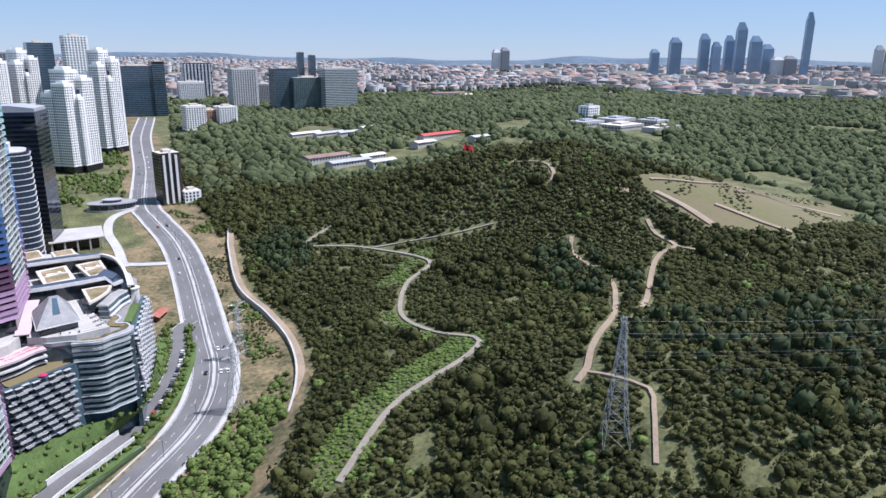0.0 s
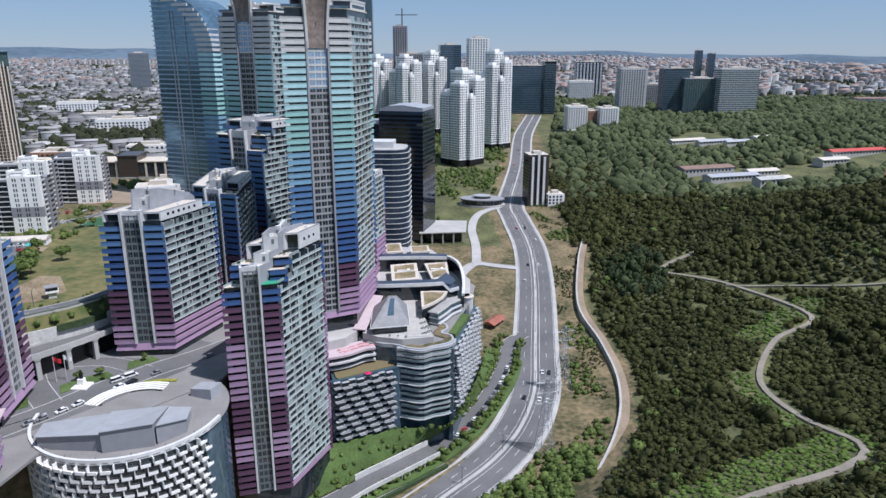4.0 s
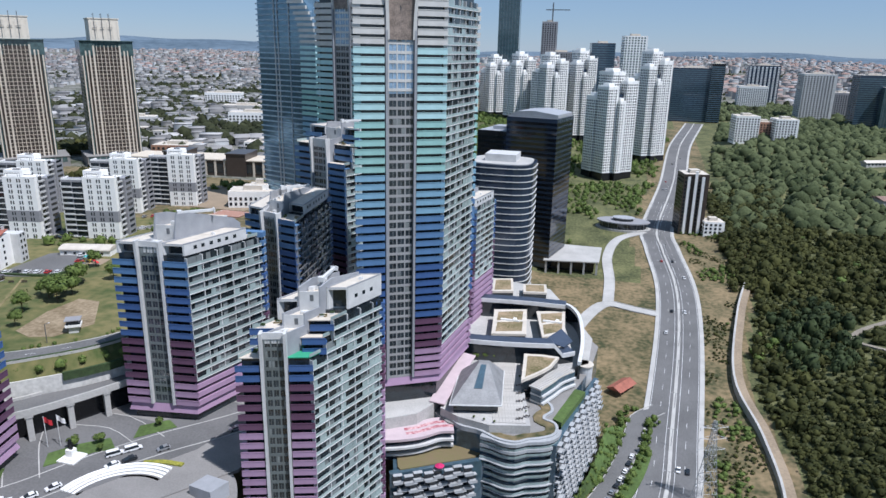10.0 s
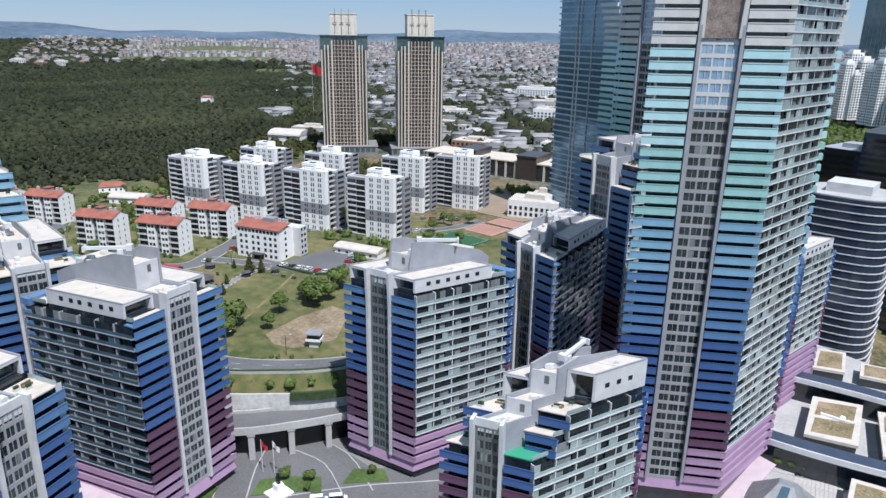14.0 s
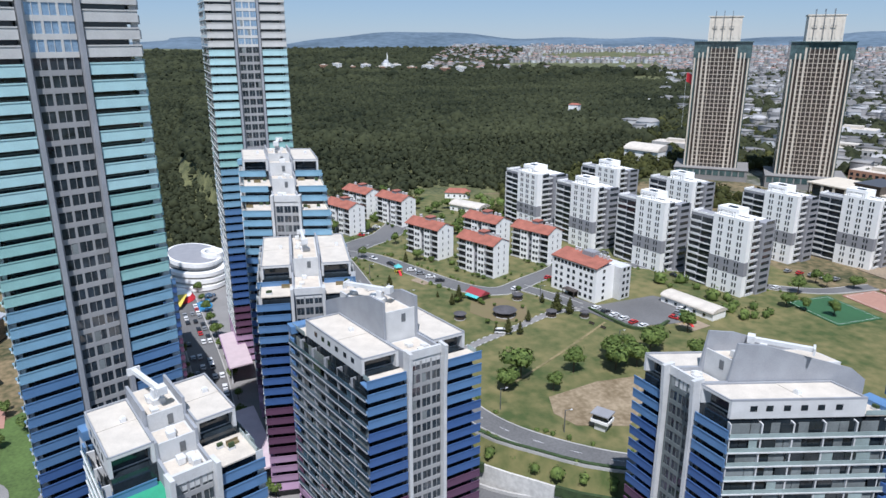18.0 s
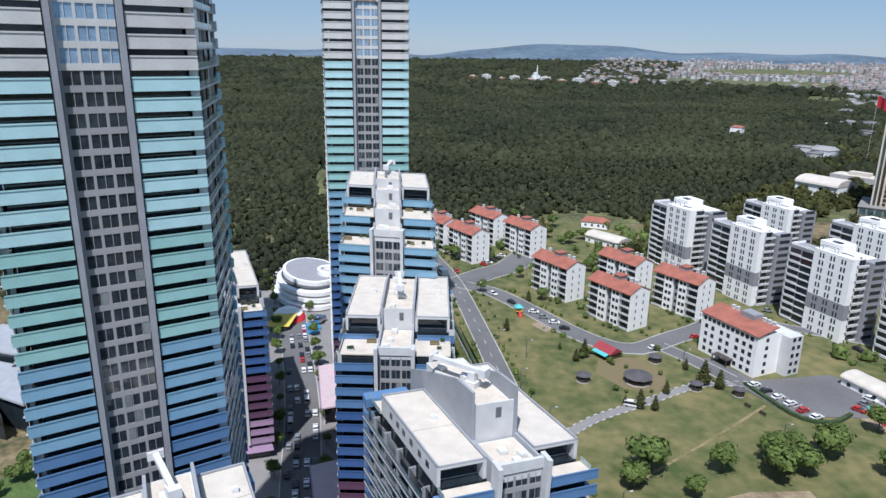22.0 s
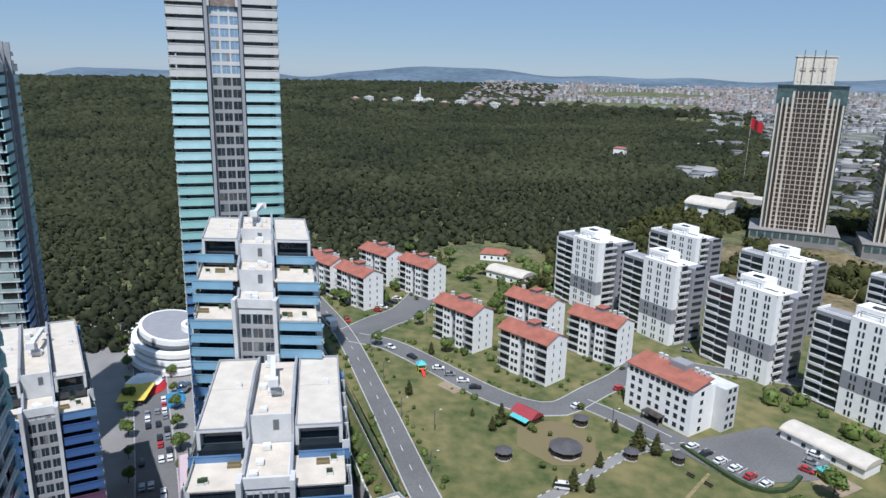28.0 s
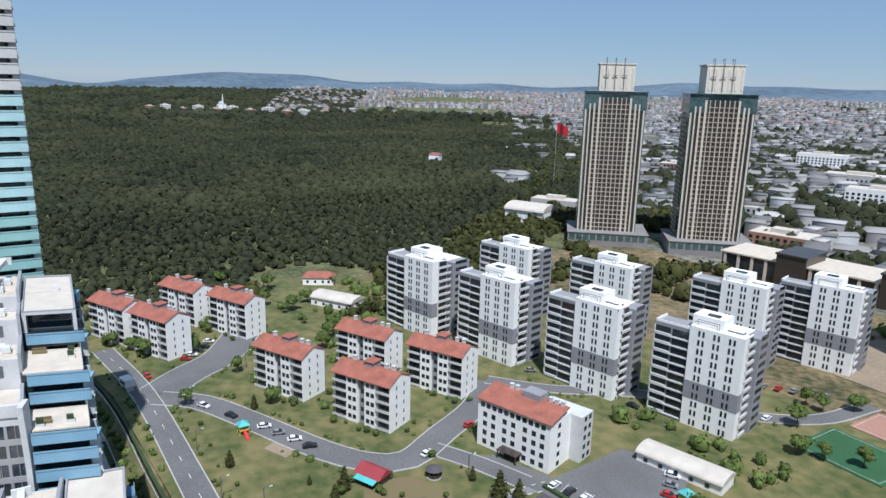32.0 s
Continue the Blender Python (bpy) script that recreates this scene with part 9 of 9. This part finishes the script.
part("balustrade", boxes_mesh("balustrade", [(-2.6, -2.2, 2.5, 2.6, 2.2, 3.4)], M["paint"]), t)
part("roof", boxes_mesh("roof", [(-2.7, -2.3, 4.9, 2.7, 2.3, 5.2)], M["paint_grey"]), t)
t = thing("gatehouse", pose(-353, 271.5, PARK_Z, 0, 0, 15), "small white gatehouse on posts by the road", "hut")
part("cabin", boxes_mesh("cabin", [(-2.6, -1.6, 1.8, 2.6, 1.6, 4.4)], M["paint"]), t)
part("window", boxes_mesh("window", [(-2.0, -1.68, 2.6, 2.0, -1.58, 3.6)], M["glass"]), t)
for x in (-2.2, 2.2):
    part("post", boxes_mesh("post", [(x - 0.2, -1.2, 0, x + 0.2, 1.2, 1.8)], M["lightgrey"]), t)


def arched_shed(x, y, w, d, h, ang, label, z=PARK_Z):
    t = thing("arched_shed", pose(x, y, z, 0, 0, ang), label, "shed")
    part("wall", boxes_mesh("wall", [(0.3, 0.3, -1, w - 0.3, d - 0.3, h)], M["paint"]), t)
    arc = [(d / 2 - d * 0.54 * math.cos(a), h - 0.2 + d * 0.2 * math.sin(a)) for a in np.linspace(0, math.pi, 12)]
    part("roof", profile_mesh("roof", arc, 0, w, M["roof_white"], True), t)
    for k in np.arange(2.5, w - 2, 4.5):
        part("window", boxes_mesh("window", [(k, 0.2, 0.8, k + 1.2, 0.36, 2.0)], M["glass"]), t)


arched_shed(-233.6, 391.0, 25.5, 8.5, 3.2, 15, "long white hut with an arched roof")
arched_shed(-412, 360, 24, 11, 4.0, 32, "white shed with a shallow arched roof by the wood")
arched_shed(-540, 570, 34, 24, 9, 25, "white arched sports hall", gz(-530, 580))
t = thing("cottage", pose(-444, 368, gz(-444, 368), 0, 0, 60), "small white house with a red tiled roof", "house")
part("wall", boxes_mesh("wall", [(0, 0, -1, 16, 8, 4)], M["paint"]), t)
part("roof", mesh_of("roof", [(-0.6, -0.6, 4), (16.6, -0.6, 4), (16.6, 8.6, 4), (-0.6, 8.6, 4), (2.5, 4, 6.6), (13.5, 4, 6.6)], [(0, 1, 5, 4), (2, 3, 4, 5), (3, 0, 4), (1, 2, 5), (0, 3, 2, 1)], M["tile"]), t)
for k in (2, 6, 10, 13):
    part("window", boxes_mesh("window", [(k, -0.08, 1.2, k + 1.2, 0.1, 2.6)], M["glass"]), t)


def playground(x, y):
    t = thing("playground", pose(x, y, PARK_Z + 0.05), "colourful playground tower with slides", "playground")
    part("deck", boxes_mesh("deck", [(-1.5, -1.5, 0, -1.3, -1.3, 3), (1.3, -1.5, 0, 1.5, -1.3, 3), (1.3, 1.3, 0, 1.5, 1.5, 3), (-1.5, 1.3, 0, -1.3, 1.5, 3), (-1.5, -1.5, 1.4, 1.5, 1.5, 1.6)], M["yellow"]), t)
    part("roof", mesh_of("roof", [(-1.8, -1.8, 3), (1.8, -1.8, 3), (1.8, 1.8, 3), (-1.8, 1.8, 3), (0, 0, 4.4)], [(0, 1, 4), (1, 2, 4), (2, 3, 4), (3, 0, 4), (0, 3, 2, 1)], M["turq"]), t)
    for s, key in ((1, "red"), (-1, "turq")):
        part("slide", mesh_of("slide", [(s * 1.5, -0.5, 1.5), (s * 5, -0.5, 0.1), (s * 5, 0.5, 0.1), (s * 1.5, 0.5, 1.5), (s * 1.5, -0.5, 1.7), (s * 5, -0.5, 0.3), (s * 5, 0.5, 0.3), (s * 1.5, 0.5, 1.7)], BOX_F, M[key]), t)


playground(-304, 297.5)
playground(-212, 387)
slab("sand_pit", [(-292, 300), (-284, 304), (-287, 309), (-295, 305)], PARK_Z + 0.14, M["earth"], "bare sandy play area", "sand pit")
slab("sand_pit", [(-222, 380), (-204, 385), (-206, 394), (-224, 390)], PARK_Z + 0.14, M["earth"], "pale sandy play area", "sand pit")
hl = spline([(-236, 359), (-224, 361), (-213, 364.5), (-210, 372), (-214, 381)], 3)
tagged(new("hedge", ribbon("hedge", hl, -0.6, 0.6, 1.1, M["hedge"], 1.3, np.full(len(hl), PARK_Z))), "low clipped hedge round the car park", "hedge")
for x, y in ((-222, 352), (-217, 354)):
    t = thing("bench", pose(x, y, PARK_Z + 0.05, 0, 0, 20), "dark wooden park bench", "bench", "park benches")
    part("seat", boxes_mesh("seat", [(-1.2, -0.25, 0.4, 1.2, 0.25, 0.48)], M["brown"]), t)
    part("backrest", boxes_mesh("backrest", [(-1.2, 0.22, 0.5, 1.2, 0.3, 0.95)], M["brown"]), t)
    for s in (-1, 1):
        part("leg", boxes_mesh("leg", [(s - 0.08, -0.2, 0, s + 0.08, 0.2, 0.4)], M["steel"]), t)

# ---- along the boulevard ----
def oval_building(x, y):
    t = thing("oval_building", pose(x, y, 0, 0, 0, 20), "white oval building of swooping curved balconies with a grey roof", "building")
    ring = lambda a, b, dx=0.0, dy=0.0: [(dx + a * math.cos(k), dy + b * math.sin(k)) for k in np.arange(0, 6.28, 0.16)]  # noqa: E731
    part("wall", prism_mesh("wall", ring(22, 14), 0, 10.5, M["glass"]), t)
    for k, (a, b, dx, dy, z, h) in enumerate(((26, 17.5, 1.5, -1, 0.6, 2.2), (27, 17, -0.5, 0.5, 4.0, 2.2), (25, 16.5, 1.0, 0, 7.4, 2.0), (22, 14, -2.5, 1.5, 10.2, 2.6))):
        part("balcony_ring", prism_mesh("balcony_ring", ring(a, b, dx, dy), z, z + h, M["paint"]), t)
    part("roof_plate", prism_mesh("roof_plate", ring(20.5, 12.5, -2.5, 1.5), 12.8, 12.95, M["paint_grey"]), t, None, "grey gravelled roof")
    outer = [(8 + r * math.cos(k), 8 + r * 0.8 * math.sin(k)) for r in (7, 5) for k in np.arange(0, 6.28, 0.314)]
    n = len(outer) // 2
    v = [(px_, py_, z) for z in (12, 15.4) for px_, py_ in outer]
    f = []
    for i in range(n):
        j = (i + 1) % n
        f += [(i, j, 2 * n + j, 2 * n + i), (n + j, n + i, 3 * n + i, 3 * n + j), (2 * n + i, 2 * n + j, 3 * n + j, 3 * n + i), (j, i, n + i, n + j)]
    part("roof_drum", mesh_of("roof_drum", v, f, M["paint"]), t, None, "white open roof drum")


oval_building(-392, 205)
t = thing("plaza_canopy", pose(-358, 197, 0), "yellow and white tensile canopy with a red swirl", "canopy")
part("dome", mesh_of("dome", [(7 * math.cos(a) * s, 7 * math.sin(a) * s, 6.0 - 3.2 * s * s) for s in (0.35, 0.7, 1.0) for a in np.arange(0, 6.28, 0.524)], [(k * 12 + i, k * 12 + (i + 1) % 12, k * 12 + 12 + (i + 1) % 12, k * 12 + 12 + i) for k in range(2) for i in range(12)] + [tuple(range(12))], M["paint"]), t)
part("skirt", mesh_of("skirt", [(r * math.cos(a), r * math.sin(a), z) for r, z in ((7, 2.8), (8.5, 0.3)) for a in np.arange(0, 4.2, 0.35)], [(i, i + 1, 13 + i, 12 + i) for i in range(11)], M["red"]), t, None, "red skirt")
part("wing", mesh_of("wing", [(4, -6, 4), (16, -8, 2.5), (16, 2, 2.2), (5, 5, 4.2), (4, -6, 4.2), (16, -8, 2.7), (16, 2, 2.4), (5, 5, 4.4)], BOX_F, M["yellow"]), t, None, "yellow canopy wing")
slab("pool", [(-344 + 7 * math.cos(a), 209 + 4.5 * math.sin(a)) for a in np.arange(0, 6.28, 0.4)], 0.5, M["pool"], "blue tiled plaza pool", "pool")
for x, y, r in ((-350, 212, 2.4), (-353, 214, 1.6)):
    bm = bmesh.new()
    bmesh.ops.create_icosphere(bm, subdivisions=3, radius=r)
    me = bpy.data.meshes.new("sphere")
    bm.to_mesh(me)
    bm.free()
    me.materials.append(M["chrome"])
    me.polygons.foreach_set("use_smooth", [True] * len(me.polygons))
    t = thing("steel_sphere", pose(x, y, r + 0.2), "polished steel sphere sculpture", "sculpture", "steel spheres")
    part("ball", me, t)


def mall():
    t = thing("shopping_hall", pose(-297, 108, 0), "low hall with folded grey metal roofs", "hall")
    for k, (poly, z) in enumerate(([(-34, -26), (-14, 8), (16, 26), (38, 14), (30, 0), (4, 4), (-12, -30)], 13), ) if False else enumerate((([(-34, -26), (-14, 8), (16, 26), (38, 14), (28, -2), (2, 4), (-14, -34)], 12.0), ([(-70, -40), (-38, -6), (-20, 14), (-40, 20), (-80, -20)], 10.0), ([(4, -30), (34, -8), (42, 8), (30, 0), (4, 2), (-8, -24)], 9.0))):
        part("wall", prism_mesh("wall", [(x * 0.94, y * 0.94) for x, y in poly], 0, z - 0.8, M["glass"]), t)
        part("roof", prism_mesh("roof", poly, z - 0.8, z, M["zinc"]), t)
        c = np.mean(poly, axis=0)
        part("roof_light", boxes_mesh("roof_light", [(c[0] - 6, c[1] - 1.4, z, c[0] + 6, c[1] + 1.4, z + 0.3)], M["glass"]), t, None, "dark roof light")


mall()
slab("play_surface", [(-262, 120), (-252, 128), (-250, 145), (-266, 142), (-272, 132)], 0.35, M["clay"], "salmon coloured play surface", "play surface")
slab("lawn", [(-262, 150), (-230, 120), (-200, 118), (-190, 160), (-225, 168)], 0.2, M["lawn"], "green lawn round a pool", "lawn")
slab("pool_rim", [(-206 + 13 * math.cos(a), 143 + 13 * math.sin(a)) for a in np.arange(0, 6.28, 0.25)], 0.45, M["pave"], "pale stone rim of a round pool", "pool")
slab("pool", [(-206 + 10 * math.cos(a), 143 + 10 * math.sin(a)) for a in np.arange(0, 6.28, 0.25)], 0.52, M["pooldark"], "dark round reflecting pool", "pool")
plant(LEAFY, [(-240 + 8 * math.cos(i * 1.9) * (1 + i % 3), 140 + 7 * math.sin(i * 1.3) * (1 + i % 2), 0.7) for i in range(14)], 61)
block("slab block with pink foot beyond a hall", quad_from((-378, 68), (-364, 88), (-26, 10)), 6, [(28, 66, "white")], [(28, 66, "white")], [(0, 5, 64), (5.3, 27, 68)], [(0, 65), (5, 65), (6, 70), (27, 68)], seed=21, crane=60)

# ---- blocks behind the apartments ----
def arcade():
    t = thing("shopping_arcade", pose(-300, 616, gz(-300, 616), 0, 0, 9), "long bronze shopping block with beige columns", "building")
    part("wall", boxes_mesh("wall", [(-62, -10, -2, 62, 20, 12)], M["brown"]), t)
    part("roof", boxes_mesh("roof", [(-63, -11, 12, 63, 21, 12.8)], M["beige"]), t)
    for x in np.arange(-60, 61, 8):
        part("column", boxes_mesh("column", [(x - 0.8, -10.6, -2, x + 0.8, -9.8, 12)], M["beige"]), t)
        part("window", boxes_mesh("window", [(x + 1.4, -10.2, 2, x + 6.4, -9.9, 9.5)], M["glass"]), t)
    for x in (-30, 22):
        part("tower_block", boxes_mesh("tower_block", [(x, -12, -2, x + 16, 14, 17), (x - 0.6, -12.6, 17, x + 16.6, 14.6, 18)], M["brown"]), t)


arcade()
grid_block("office_block", "low white office block with dark windows", -203, 524, 30, 18, PARK_Z + 10.5, 20, "paint", "glass", storey=3.4, step=3.2)
grid_block("office_block", "low white roof block of an office", -200, 527, 12, 10, PARK_Z + 14, 20, "paint", "glass")
for x, y, w, d, h, a, wall in ((-420, 900, 60, 22, 18, 20, "paint"), (-560, 860, 46, 24, 10, 30, "lightgrey"), (-480, 760, 60, 30, 9, 25, "conc"), (-330, 980, 54, 26, 14, 10, "lightgrey"), (-640, 1180, 60, 24, 22, 20, "paint"), (-300, 720, 44, 20, 12, 15, "paint"), (-380, 690, 40, 26, 9, 15, "brick"), (-520, 1050, 70, 26, 12, 20, "conc"), (-560, 640, 40, 18, 8, 30, "conc"), (-700, 960, 40, 20, 9, 30, "tile2")):
    grid_block("office_block", "flat-roofed office block among workshops", x, y, w, d, gz(x, y) + h, a, wall, "glass", storey=3.5, step=4.5, group="district blocks")
t = thing("lone_house", pose(-856, 695, gz(-856, 695), 0, 0, 40), "lone white house among the trees", "house")
part("wall", boxes_mesh("wall", [(-7, -5, 0, 7, 5, 13)], M["paint"]), t)
part("roof", mesh_of("roof", [(-7.6, -5.6, 13), (7.6, -5.6, 13), (7.6, 5.6, 13), (-7.6, 5.6, 13), (-4, 0, 15.2), (4, 0, 15.2)], [(0, 1, 5, 4), (2, 3, 4, 5), (3, 0, 4), (1, 2, 5), (0, 3, 2, 1)], M["tile"]), t)
for k in range(14):
    x, y = -2450 + 34 * k, 610 + 18 * math.sin(k * 2.1) + 25 * k
    grid_block("campus_block", "white campus building beyond the wood", x, y, 30, 18, gz(x, y) + 15 + 4 * (k % 3), 20, "paint" if k % 3 else "brick", "glass", storey=4, step=6, group="campus")
t = thing("mosque", pose(-2330, 800, gz(-2330, 800)) @ Matrix.Scale(0.75, 4), "white domed mosque with a slim minaret", "mosque")
part("hall", boxes_mesh("hall", [(-16, -16, 0, 16, 16, 30)], M["paint"]), t)
part("dome", mesh_of("dome", [(14 * math.cos(a) * math.cos(b), 14 * math.sin(a) * math.cos(b), 30 + 14 * math.sin(b)) for b in (0, 0.5, 1.0, 1.4) for a in np.arange(0, 6.28, 0.524)], [(k * 12 + i, k * 12 + (i + 1) % 12, k * 12 + 12 + (i + 1) % 12, k * 12 + 12 + i) for k in range(3) for i in range(12)] + [tuple(range(36, 48))], M["zinc"]), t)
part("minaret", boxes_mesh("minaret", [(22, -2, 0, 26, 2, 62), (23, -1, 62, 25, 1, 74)], M["paint"]), t)
tagged(new("water", prism_mesh("water", [(-15000, -900), (-15000, 2600), (-5000, 900), (-5000, 150)], 30, 40, M["sea"])), "distant strip of blue sea", "water", kind="structure")
